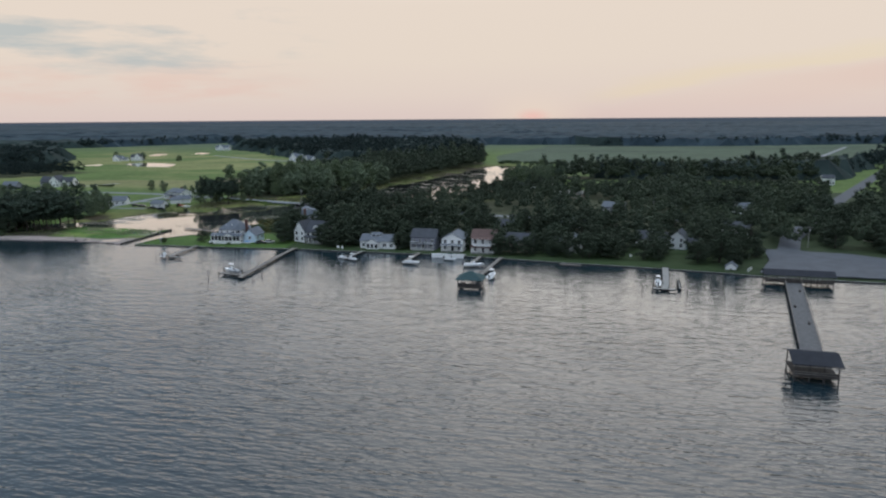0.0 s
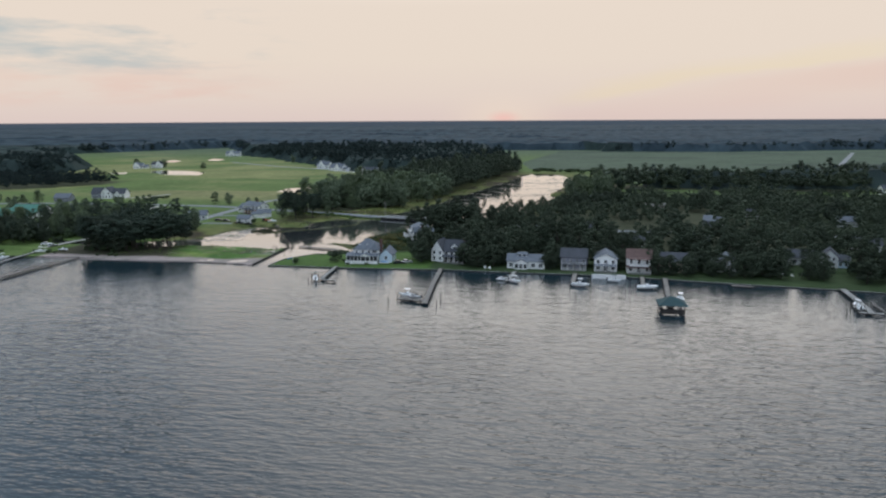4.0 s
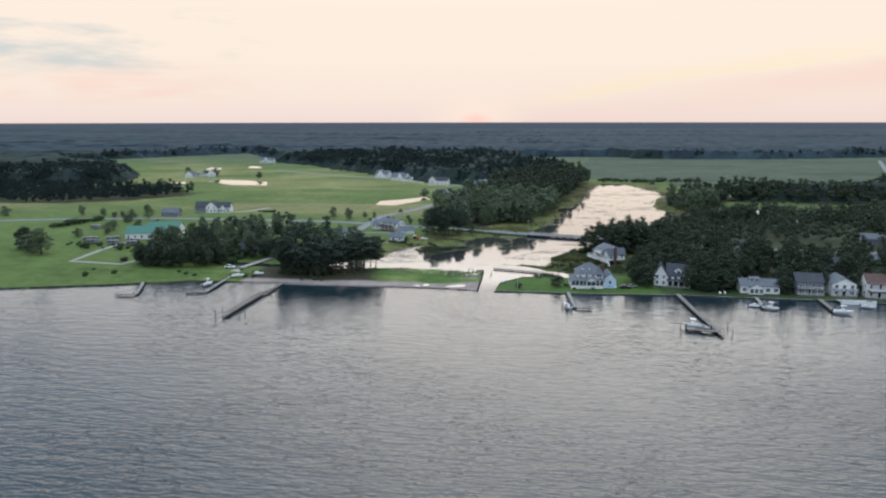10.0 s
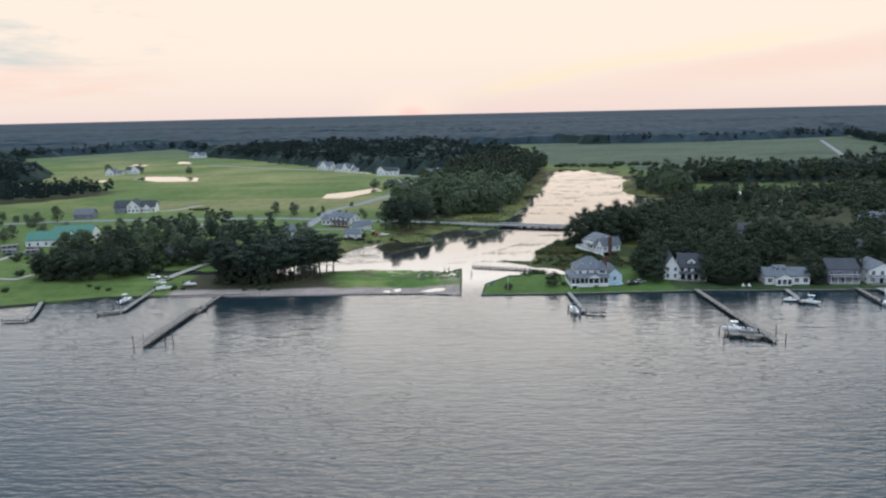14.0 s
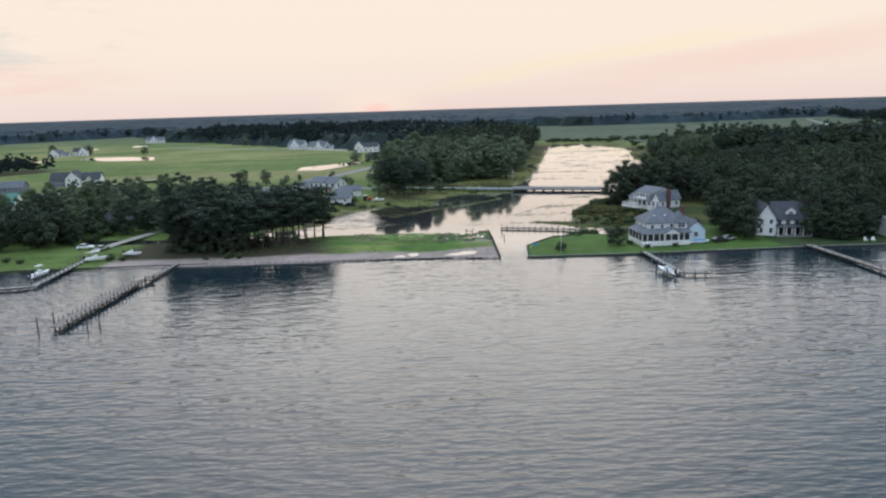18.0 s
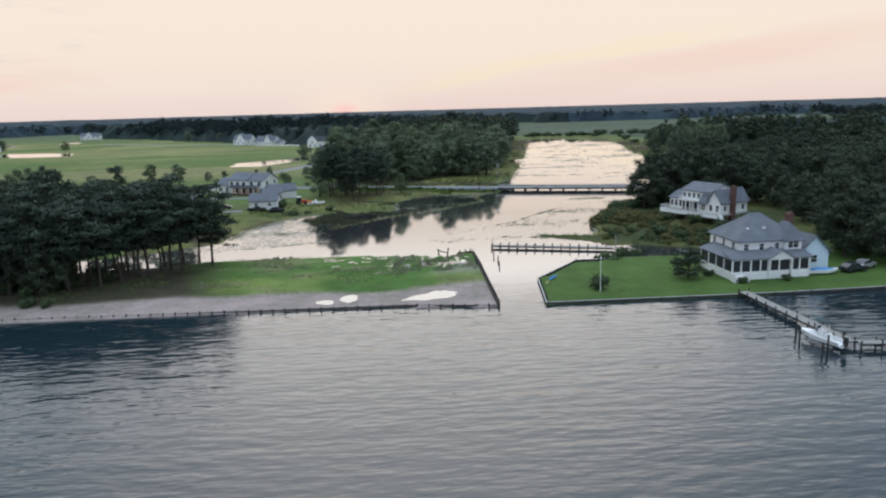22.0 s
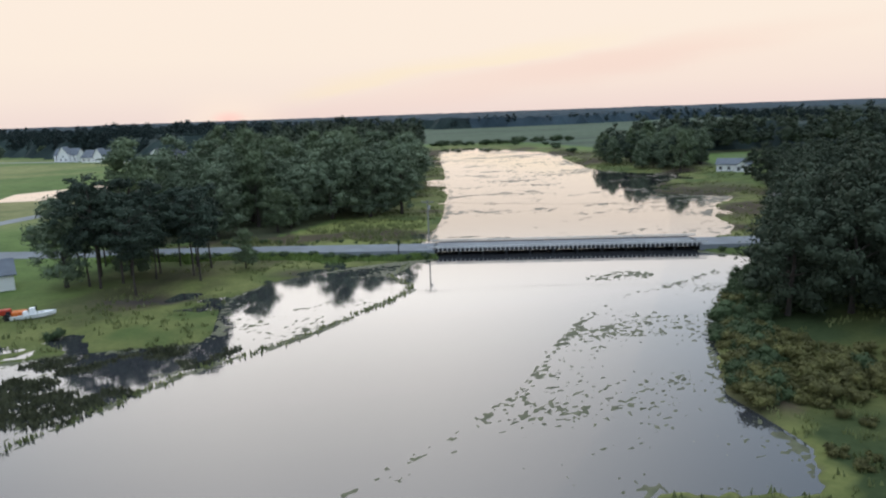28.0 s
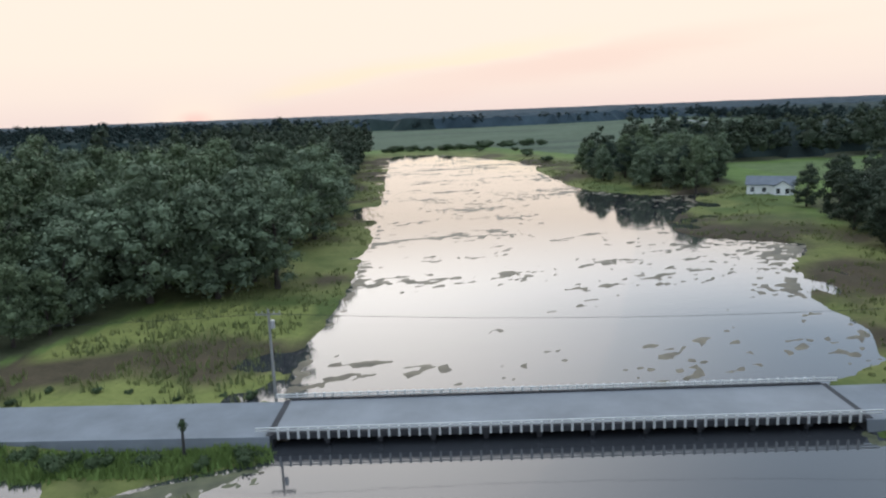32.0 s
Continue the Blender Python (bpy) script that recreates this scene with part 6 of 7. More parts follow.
for x, y, a, l in ((-226, 284, 25, 8), (-219, 277, 15, 7), (-212, 286, 40, 8), (-205, 276, 10, 6.5), (-198, 284, -10, 7), (-192, 274, 30, 6), (-252, 330, 5, 7)):
    camper(x, y, a, l, "pale camper trailer parked near the green-roofed hall")


# ---------------------------------------------------------------- poles and small things
def power_pole(x, y, h, label, arm=True, turn=0.0):
    t = thing("power_pole", Matrix.Translation((x, y, max(ground_z(x, y), 0.7) - 0.3)) @ Matrix.Rotation(radians(turn), 4, "Z"), label, "pole")
    part("mast", tubed((0, 0, -1.6), (0, 0, h), 0.17, 0.11, sides=8), M_PALEWOOD, t)
    if arm:
        part("cross_arm", boxed(-1.2, -0.18, h - 0.55, 1.2, -0.08, h - 0.40), M_PALEWOOD, t)
        for px in (-1.1, -0.55, 0.55, 1.1):
            part("insulator", tubed((px, -0.13, h - 0.40), (px, -0.13, h - 0.15), 0.05, sides=6), M_CONC, t)
        part("transformer", tubed((0.32, 0.05, h - 1.9), (0.32, 0.05, h - 1.1), 0.2, sides=9), M_STEEL, t)
    return t


power_pole(37.7, 350.7, 9.3, "pale wooden power pole with cross arm by the bridge", turn=-15)
power_pole(102.4, 330.6, 9.2, "pale wooden power pole at the bridge's far end", turn=-15)
power_pole(44.4, 227.0, 4.4, "thin grey pole beside the bush at the lawn's edge", False)
power_pole(307, 229, 9.0, "pale utility pole beside the car park")
power_pole(-22, 371, 9.4, "wooden power pole beside the road", turn=-15)
for a, b in (((37.7, 350.7, 9.4), (102.4, 330.6, 8.9)), ((-22, 371, 9.2), (37.7, 350.7, 9.4))):
    bm = bmesh.new()
    rings = []
    for k in range(15):
        f = k / 14
        p = Vector(a).lerp(Vector(b), f) - Vector((0, 0, 3.6 * f * (1 - f)))
        rings.append([bm.verts.new(p + Vector((0, 0.018 * math.cos(q), 0.018 * math.sin(q)))) for q in (0, 1.571, 3.142, 4.712)])
    for p, q in zip(rings, rings[1:]):
        for c in range(4):
            bm.faces.new((p[c], q[c], q[(c + 1) % 4], p[(c + 1) % 4]))
    tagged(part("power_line", bm, M_BLACK, None), "thin sagging black power line between poles", "cable")
t = thing("old_pole", Matrix.Translation((30, 342, ground_z(30, 342) - 0.2)), "short leaning pole with a vine clump on top", "pole")
part("mast", tubed((0, 0, 0), (0.15, 0, 3.9), 0.13, 0.10), M_DARKWOOD, t)
v, f = leaf_cloud([(0.15, 0, 3.5, 0.4, 1.3), (0.1, 0.1, 3.0, 0.3, 1.2)], 50, 0.2, rnd)
mesh_object("vine", v, f, M_SHRUB, t, "dark vine leaves")
t = thing("flagpole", Matrix.Translation((34.1, 201.6, 0.36)), "white flagpole without a flag on the lawn", "flagpole")
part("mast", tubed((0, 0, -0.3), (0, 0, 5.6), 0.06, 0.045, sides=8), M_TRIM, t)
part("finial", tubed((0, 0, 5.6), (0, 0, 5.8), 0.09, 0.05, sides=8), M_TRIM, t)
part("collar", tubed((0, 0, 0), (0, 0, 0.25), 0.14, 0.1, sides=8), M_CONC, t)


def lawn_chair(x, y, turn):
    t = thing("lawn_chair", Matrix.Translation((x, y, ground_z(x, y) + 0.02)) @ Matrix.Rotation(radians(turn), 4, "Z"), "white garden chair on the grass near the shore", "chair", "garden chairs")
    part("seat", boxed(-0.35, -0.35, 0.36, 0.35, 0.35, 0.42), M_TRIM, t)
    part("backrest", boxed(-0.35, 0.33, 0.43, 0.35, 0.39, 1.15), M_TRIM, t)
    for s in (-1, 1):
        part("armrest", boxed(s * 0.42 - 0.07, -0.4, 0.62, s * 0.42 + 0.07, 0.36, 0.66), M_TRIM, t)
        part("leg", boxed(s * 0.38 - 0.04, -0.36, 0, s * 0.38 + 0.04, -0.28, 0.61), M_TRIM, t)
        part("leg", boxed(s * 0.38 - 0.04, 0.26, 0, s * 0.38 + 0.04, 0.325, 0.61), M_TRIM, t)


for x, y, a in ((118.5, 202.5, 20), (120.4, 202.2, -15), (234, 203, 10), (237, 202, 30), (241, 203.5, -10)):
    lawn_chair(x, y, a)
t = thing("kayak", Matrix.Translation((28.6, 211.4, 0.42)) @ Matrix.Rotation(radians(52), 4, "Z"), "small blue kayak lying at the edge of the lawn", "kayak")
part("hull", hull_mesh(2.6, 0.65, 0.28), M_BLUECOVER, t)
t = thing("kayak", Matrix.Translation((27.0, 208.6, 0.40)) @ Matrix.Rotation(radians(70), 4, "Z"), "small yellow-green kayak lying at the edge of the lawn", "kayak")
part("hull", hull_mesh(2.2, 0.6, 0.26), M_LIME, t)
boat(-95.2, 207.6, 15, 6.0, "white boat parked on the grass by the landing", 0.85, "white")
boat(-87.6, 213.4, -10, 5.4, "white boat on the grass under the pines", 0.85)
car(-100.5, 222.0, 80, M_CARGREY, "silver car parked beside the landing drive")
car(-107.5, 226.0, 10, M_BOATWHITE, "white car parked by the landing house")
t = thing("fence_panel", Matrix.Translation((274.5, 180.5, 0.45)) @ Matrix.Rotation(radians(62), 4, "Z"), "short run of white picket fence by the landing", "fence")
for k in range(12):
    part("picket", boxed(k * 0.5, 0, -0.3, k * 0.5 + 0.12, 0.05, 1.1), M_TRIM, t)
part("rail", boxed(0, 0.051, 0.7, 5.7, 0.1, 0.8), M_TRIM, t)
t = thing("long_white_fence", Matrix.Translation((-128, 727, 1.0)) @ Matrix.Rotation(radians(-38), 4, "Z"), "long low white fence between the far houses", "fence")
for k in range(13):
    part("post", boxed(k * 4.5 - 0.1, -0.1, -0.3, k * 4.5 + 0.1, 0.1, 1.7), M_TRIM, t)
for z in (0.5, 1.1):
    part("rail", boxed(0, -0.05, z, 54, 0.05, z + 0.4), M_TRIM, t)


# ---------------------------------------------------------------- shrubs and trees
def shrub(size, rnd, mat=M_SHRUB, label="rounded dark green shrub"):
    ob = new("shrub")
    clumps = [(rnd.uniform(-0.35, 0.35) * size, rnd.uniform(-0.35, 0.35) * size, size * rnd.uniform(0.15, 0.5), size * rnd.uniform(0.2, 0.32), 0.8) for _ in range(9)]
    v, f = leaf_cloud(clumps, 60, 0.16 * size ** 0.5 + 0.1, rnd, 0.75)
    mesh_object("foliage", v, f, mat, ob)
    part("stem", tubed((0, 0, -0.3), (0, 0, size * 0.3), 0.05 * size), M_BARK, ob)
    FIRST[ob] = True
    return tagged(ob, label, "shrub", "shrubs")


SHRUBS = [shrub(2.0 + 0.4 * k, rnd) for k in range(4)]
rng = random.Random(5)


def clear(x, y):
    return all((x - a - 4) ** 2 + (y - b - 4) ** 2 > r * r for a, b, r in HOUSE_SPOTS)


for x, y, s in ((34.6, 203.6, 1.25), (48.2, 230.6, 1.9), (46.6, 229.6, 1.5), (43.6, 226.0, 1.4), (42.4, 227.4, 1.7), (44.0, 228.6, 1.6), (45.2, 227.6, 1.5), (50, 232.4, 1.3), (58.4, 203.2, 0.6), (66.5, 204, 0.5), (55, 209, 0.8), (-35, 312, 1.2),
                (-173, 427, 1.2), (-170, 426.6, 1.2), (-167, 426.2, 1.3), (-164, 425.8, 1.2), (-161, 425.4, 1.2), (-167, 232, 1.5), (-168, 202, 1.4), (-157, 208, 0.9), (-150, 222, 1.2), (-172, 214, 0.9),
                (-128, 214, 0.8), (-122, 210, 0.7), (-117, 208, 0.8), (-92, 209, 1.2), (-88, 208, 1.0), (-64, 206, 0.9), (-58, 207, 1.1), (-55, 206.6, 0.9), (-62, 240, 1.6), (-45, 252, 1.5), (-38, 257, 1.3),
                (-30, 300, 1.1), (-26, 303, 0.9), (-20, 308, 1.0), (65, 268, 1.1), (68, 262, 1.3), (72, 256, 1.2), (76, 249, 1.2), (63, 258, 0.9), (82, 246, 1.2), (60, 246, 1.1), (55, 250, 1.0), (64, 242, 1.2), (70, 240, 1.1), (50, 247, 1.0)):
    stand(rng.choice(SHRUBS), x, y, s)


def bush_bed(spots, mat, label):
    """Low bushes grown into one another, too many to count."""
    models = []
    for k in range(4):
        size = 1.5 + 0.35 * k
        clumps = [(rnd.uniform(-0.4, 0.4) * size, rnd.uniform(-0.4, 0.4) * size, size * rnd.uniform(0.12, 0.48), size * rnd.uniform(0.2, 0.32), 0.8) for _ in range(9)]
        v, f = leaf_cloud(clumps, 60, 0.3, rnd, 0.72)
        tri = []
        for q in f:
            tri += [q] if len(q) == 3 else [(q[0], q[1], q[2]), (q[0], q[2], q[3])]
        models.append((np.array(v), np.array(tri)))
    vs, fs, n = [], [], 0
    for x, y, s in spots:
        v, f = models[rng.randrange(4)]
        a = rng.uniform(0, 6.28)
        c, q = math.cos(a) * s, math.sin(a) * s
        vs.append(np.stack([x + v[:, 0] * c - v[:, 1] * q, y + v[:, 0] * q + v[:, 1] * c, ground_z(x, y) - 0.08 + v[:, 2] * s], 1))
        fs.append(f + n)
        n += len(v)
    return tagged(mesh_object("marsh_bushes", np.concatenate(vs), np.concatenate(fs), mat), label, "bushes", kind="stuff")


BANK_E = [(49.8, 266), (50.5, 270), (53.5, 275), (61.5, 288), (69.5, 298.5), (80.5, 309.5), (90.5, 318)]
rim = []
for x, y, a in along(BANK_E, 0.6):
    d = rng.uniform(0.2, 4.5)
    rim.append((x + math.sin(a) * d, y - math.cos(a) * d, rng.uniform(0.65, 1.05) + 0.14 * d))
bush_bed([p for k, p in enumerate(rim) if k % 3 or p[1] > 293], M_SHRUB, "dark green bushes overhanging the creek's east bank")
bush_bed([p for k, p in enumerate(rim) if not k % 3 and p[1] <= 293]
         + [(x, y, rng.uniform(0.7, 1.3)) for x, y in scatter([(50.5, 267), (58, 282), (66, 280), (66, 262), (58, 262)], 46, 1.3, rng)]
         + [(x, y, rng.uniform(0.4, 0.9)) for x, y in scatter([(47, 246), (57, 273), (66, 287), (72, 268), (84, 246), (98, 238), (66, 234.5), (51, 241)], 110, 1.5, rng)],
         M_BROWN, "brown-yellow bushes on the marsh edge below the house")
tongue = random.Random(41)
bush_bed([(x, y, tongue.uniform(0.35, 0.75)) for x, y in scatter([(53, 243), (60, 239), (67, 235), (84, 238), (80, 248), (64, 252)], 90, 1.2, tongue)], M_SHRUB, "low dark bushes on the marsh tongue")
for x, y in scatter([(62, 286), (72, 299), (84, 311), (90, 318), (97, 314), (82, 296), (70, 282)], 30, 2.0, rng):
    stand(rng.choice(SHRUBS), x, y, rng.uniform(0.7, 1.4))
for x, y in scatter([(-165, 240), (-112, 238), (-110, 262), (-165, 262)], 26, 4.0, rng, clear):
    stand(rng.choice(SHRUBS), x, y, rng.uniform(1.5, 2.4))
for x, y in scatter([(-232, 266), (-180, 258), (-176, 290), (-228, 294)], 26, 4.0, rng, clear):
    stand(rng.choice(SHRUBS), x, y, rng.uniform(0.6, 1.5))
for k in range(24):
    x = -22 + 60 * (k + 0.5) / 24
    stand(rng.choice(SHRUBS), x + rng.uniform(-0.8, 0.8), 345.2 - 0.276 * (x - 38) - rng.uniform(5.0, 7.5), rng.uniform(0.45, 0.95))
for k in range(12):
    x = -10 + 48 * (k + 0.5) / 12
    stand(rng.choice(SHRUBS), x + rng.uniform(-0.8, 0.8), 345.2 - 0.276 * (x - 38) + rng.uniform(5.5, 9), rng.uniform(0.3, 0.7))
for k in range(6):
    stand(rng.choice(SHRUBS), 88 + 2.6 * k, 331.4 - 0.276 * (2.6 * k) - 5.6 - rng.uniform(0, 1.5), rng.uniform(0.4, 0.8))

def wood_template(rnd, height, width):
    """A tree that stays far off: a crown of leaf clumps to near the ground."""
    lumps = [(0, 0, height * 0.40, width * 0.40, 1.1)]
    for k in range(11):
        a, z = 2.4 * k + rnd.uniform(-0.4, 0.4), rnd.uniform(0.30, 0.92)
        q = width * 0.36 * math.sin(math.pi * (z * 0.75 + 0.2)) ** 0.6
        lumps.append((q * math.cos(a), q * math.sin(a), height * z, width * rnd.uniform(0.14, 0.22), rnd.uniform(0.75, 0.95)))
    vs, fs = leaf_cloud(lumps, 26, 1.35, rnd, 0.62, 0)
    tri = []
    for q in fs:
        tri += [q] if len(q) == 3 else [(q[0], q[1], q[2]), (q[0], q[2], q[3])]
    return np.array(vs), np.array(tri)


TEMPLATES = [wood_template(rnd, rnd.uniform(15, 20), rnd.uniform(9, 12)) for _ in range(7)]


def woods(spots, label, mat=M_LEAF, lo=0.8, hi=1.2):
    vs, fs, n = [], [], 0
    for x, y in spots:
        x, y = plan(x, y) if y < 480 else (x, y)
        v, f = TEMPLATES[rng.randrange(7)]
        a, s = rng.uniform(0, 6.28), rng.uniform(lo, hi) * (0.74 + 0.5 * float(value_noise(np.array(x * 0.035), np.array(y * 0.035))))
        c, q = math.cos(a) * s, math.sin(a) * s
        vs.append(np.stack([x + v[:, 0] * c - v[:, 1] * q, y + v[:, 0] * q + v[:, 1] * c, 0.9 + v[:, 2] * s], 1))
        fs.append(f + n)
        n += len(v)
    ob = mesh_object("woods", np.concatenate(vs), np.concatenate(fs), mat)
    return tagged(ob, label, "woods", kind="stuff")


def jittered(poly, gap, keep=None):
    """A loose lattice inside a polygon."""
    xs, ys = [p[0] for p in poly], [p[1] for p in poly]
    gx, gy = np.meshgrid(np.arange(min(xs), max(xs), gap), np.arange(min(ys), max(ys), gap), indexing="ij")
    r = np.random.RandomState(3)
    gx, gy = gx + r.uniform(-0.45, 0.45, gx.shape) * gap, gy + r.uniform(-0.45, 0.45, gy.shape) * gap
    ok = inside(gx, gy, poly)
    if keep is not None:
        ok &= keep(gx, gy)
    return list(zip(gx[ok].tolist(), gy[ok].tolist()))


# pines on the spit and round the lagoon
for x, y, s in ((-45, 233, 0.92), (-43, 230.5, 0.98), (-42, 235.5, 0.9), (-39, 235.5, 0.95), (-35.5, 232.5, 0.88), (-36.5, 236, 0.85), (-47, 229.5, 0.98), (-51, 230, 0.95), (-40, 228, 0.9), (-45, 224, 0.95), (-51, 224, 0.95), (-56, 228, 0.95)):
    stand(rng.choice(PINES), x, y, s * 0.95, wide=1.4)
for x, y in scatter([(-79, 217), (-60, 214), (-46, 220), (-44, 232), (-50, 231), (-79, 231)], 34, 3.4, rng):
    if x < -56 and rng.random() < 0.45:
        stand(rng.choice(SHADY), x, y, rng.uniform(0.50, 0.68), wide=1.15)
    else:
        stand(rng.choice(PINES), x, y, rng.uniform(0.68, 0.86), wide=1.45)
for x, y in scatter([(-80, 214), (-60, 214), (-50, 220), (-52, 231), (-80, 231)], 30, 2.6, rng):
    stand(rng.choice(SHRUBS), x, y, rng.uniform(0.6, 1.4))
for x, y in scatter([(-172, 262), (-140, 238), (-116, 247), (-60, 254), (-48, 268), (-52, 292), (-90, 312), (-96, 335), (-135, 340), (-168, 300)], 66, 6.0, rng, clear):
    stand(rng.choice(PINES if rng.random() < 0.45 else OAKS), x, y, rng.uniform(0.52, 0.82))
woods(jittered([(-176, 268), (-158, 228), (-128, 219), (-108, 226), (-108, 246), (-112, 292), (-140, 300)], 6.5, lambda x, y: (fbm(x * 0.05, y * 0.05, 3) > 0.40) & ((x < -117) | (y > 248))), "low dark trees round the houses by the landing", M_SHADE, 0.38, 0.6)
for x, y in scatter([(-78, 215), (-62, 212), (-54, 217), (-58, 228), (-78, 228)], 16, 3.0, rng):
    stand(rng.choice(PINES), x, y, rng.uniform(0.55, 0.95), wide=1.4)
for x, y in scatter([(312, 224), (334, 214), (352, 250), (366, 300), (346, 306), (322, 262)], 24, 5.0, rng, clear):
    stand(rng.choice(SHADY), x, y, rng.uniform(0.5, 0.8), wide=1.15)
for x, y in scatter([(-160, 226), (-140, 220), (-118, 226), (-114, 240), (-150, 246)], 24, 4.4, rng, clear):
    stand(rng.choice(SHADY if rng.random() < 0.7 else PINES), x, y, rng.uniform(0.52, 0.82), wide=1.1)
for x, y, s in ((-100, 254, 0.6), (-94, 257, 0.7), (-88, 252, 0.75), (-82, 249, 0.8), (-76, 252, 0.85), (-70, 249, 0.8), (-106, 252, 0.7), (-90, 264, 0.8), (-80, 262, 0.9), (-68, 260, 0.95)):
    stand(rng.choice(PINES if s > 0.72 else SHADY), x, y, s, wide=1.25)
for x, y, s in ((115, 206, 0.5), (121.5, 209, 0.6), (144.5, 205.5, 0.5), (146.5, 211, 0.62), (160.5, 214, 0.7), (173.6, 210, 0.55), (187, 199.5, 0.5), (192, 201, 0.55), (197.5, 199, 0.5), (219, 200, 0.6),
                (226, 202, 0.62), (232, 198.5, 0.5), (260, 193, 0.6), (207, 200, 0.45), (126, 214, 0.6), (184, 208, 0.7)):
    stand(rng.choice(SHADY), x, y, s, wide=1.25)

for x, y, s in ((108.5, 210.5, 0.62), (112, 207.5, 0.5), (89.5, 212, 0.66), (91, 222, 0.8), (105, 226, 0.8), (98, 228, 0.8), (120, 216, 0.6), (-242, 258, 0.85), (-247, 263, 0.75)):
    stand(rng.choice(SHADY), x, y, s, wide=1.2)
for x, y in scatter([(196, 200), (262, 191), (290, 202), (280, 222), (200, 216)], 20, 5.0, rng, clear):
    stand(rng.choice(SHADY), x, y, rng.uniform(0.42, 0.66), wide=1.2)
for k in range(12):
    stand(rng.choice(SHRUBS), -281 + 1.0 * k + rng.uniform(-1, 1), 332 + 3.4 * k, rng.uniform(1.4, 2.4))
stand(SHADY[1], 51.3, 208.2, 0.34, 2.0, wide=1.5)
# the wood beyond the road, and the pines before it
for x, y in scatter([(-27, 368), (8, 372), (22, 393), (46, 386), (57, 412), (66, 450), (74, 480), (-12, 480), (-18, 440)], 80, 5.2, rng, lambda x, y: clear(x, y) and distance(np.array([x]), np.array([y]), RIVER_L)[0] > 11):
    stand(rng.choice(OAKS), x, y, rng.uniform(0.88, 1.16), wide=1.12)
for x, y in scatter([(-27, 334), (-14, 327), (-3, 332), (-2, 347), (-26, 352)], 20, 3.0, rng):
    stand(rng.choice(PINES if rng.random() < 0.9 else OAKS), x, y, rng.uniform(0.78, 0.95))
for x, y, s in ((2, 340, 0.42), (7, 377, 0.6), (10, 381, 0.5)):
    stand(OAKS[2], x, y, s)
# the east bank of the creek and the shade trees round the houses
for x, y, s in ((71, 286.5, 0.86), (77, 294, 0.95), (83.5, 300, 0.92), (91.5, 307, 0.92), (100, 311.5, 0.95), (78, 284, 1.0), (85, 292, 1.05), (92, 300, 1.1), (100, 306, 1.0), (86, 281, 1.1), (94, 288, 1.1), (101, 296, 1.0),
                (108, 336, 0.7), (116, 343, 0.75), (124, 350, 0.7), (131, 360, 0.75), (138, 370, 0.75), (145, 382, 0.7), (152, 396, 0.75), (160, 408, 0.75), (148, 376, 0.8), (188, 437, 0.75), (166, 424, 0.6),
                (89, 226, 0.9), (86, 219, 0.75), (110, 216, 0.72), (113, 222, 0.9), (117, 214, 0.7), (123, 218, 0.9), (146, 213, 0.7), (186, 201.5, 0.55), (200, 204, 0.6), (206, 206, 0.5), (224, 210, 0.8), (230, 207, 0.7), (268, 196, 0.85), (262, 206, 0.9), (275, 205, 0.9), (272, 190, 0.6)):
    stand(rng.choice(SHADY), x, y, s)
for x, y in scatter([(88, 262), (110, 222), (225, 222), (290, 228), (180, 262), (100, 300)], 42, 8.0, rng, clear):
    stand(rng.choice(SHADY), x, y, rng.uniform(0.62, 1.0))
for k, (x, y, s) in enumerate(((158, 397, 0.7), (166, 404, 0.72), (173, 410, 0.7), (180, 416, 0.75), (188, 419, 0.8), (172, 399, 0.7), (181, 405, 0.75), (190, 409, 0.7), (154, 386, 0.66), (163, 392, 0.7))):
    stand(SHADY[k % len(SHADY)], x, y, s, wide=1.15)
# single trees in the fields
for x, y, s in ((-105, 398, 0.52), (-92, 394, 0.56), (-84, 409, 0.3), (-76, 406, 0.26), (-62, 436, 0.25), (-49, 398, 0.25), (-75, 389, 0.22), (-60, 380, 0.3), (-44, 378, 0.3), (-245, 363, 0.5), (-242, 384, 0.6), (-252, 380, 0.5), (-282, 391, 0.4), (-270, 386, 0.35),
                (-262, 384, 0.35), (-301, 393, 0.5), (-223, 245, 0.85), (-232, 250, 0.8), (-240, 300, 0.4), (-228, 312, 0.5), (-215, 326, 0.5), (-205, 331, 0.5), (-232, 325, 0.45), (-180, 285, 0.5), (-358, 384, 0.5), (-300, 740, 0.6), (-190, 850, 0.8), (-230, 868, 0.7), (-60, 545, 0.6), (-50, 540, 0.5), (-45, 548, 0.5), (-40, 543, 0.55), (-400, 752, 0.7), (-366, 760, 0.7)):
    stand(rng.choice(OAKS), x, y, s * 0.82, wide=1.55)


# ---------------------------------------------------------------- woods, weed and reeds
# the creek wood's deeper part takes the darkened leaf colour
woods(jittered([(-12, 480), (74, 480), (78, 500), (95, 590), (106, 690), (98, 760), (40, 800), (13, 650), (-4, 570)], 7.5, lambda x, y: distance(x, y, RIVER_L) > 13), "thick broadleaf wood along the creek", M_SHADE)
woods(jittered(F_NORTH, 10), "dark woods beyond the west fields", M_DUSK)
woods(jittered([(-369, 463), (-323, 492), (-283, 541), (-300, 565), (-440, 600), (-700, 570), (-700, 430)], 8), "low dark thicket at the edge of the west fields", M_DUSK, 0.4, 0.7)
woods(jittered([(-440, 650), (-462, 725), (-560, 760), (-760, 760), (-760, 600), (-600, 605)], 10), "tall dark wood beyond the west fields", M_DUSK, 1.0, 1.3)
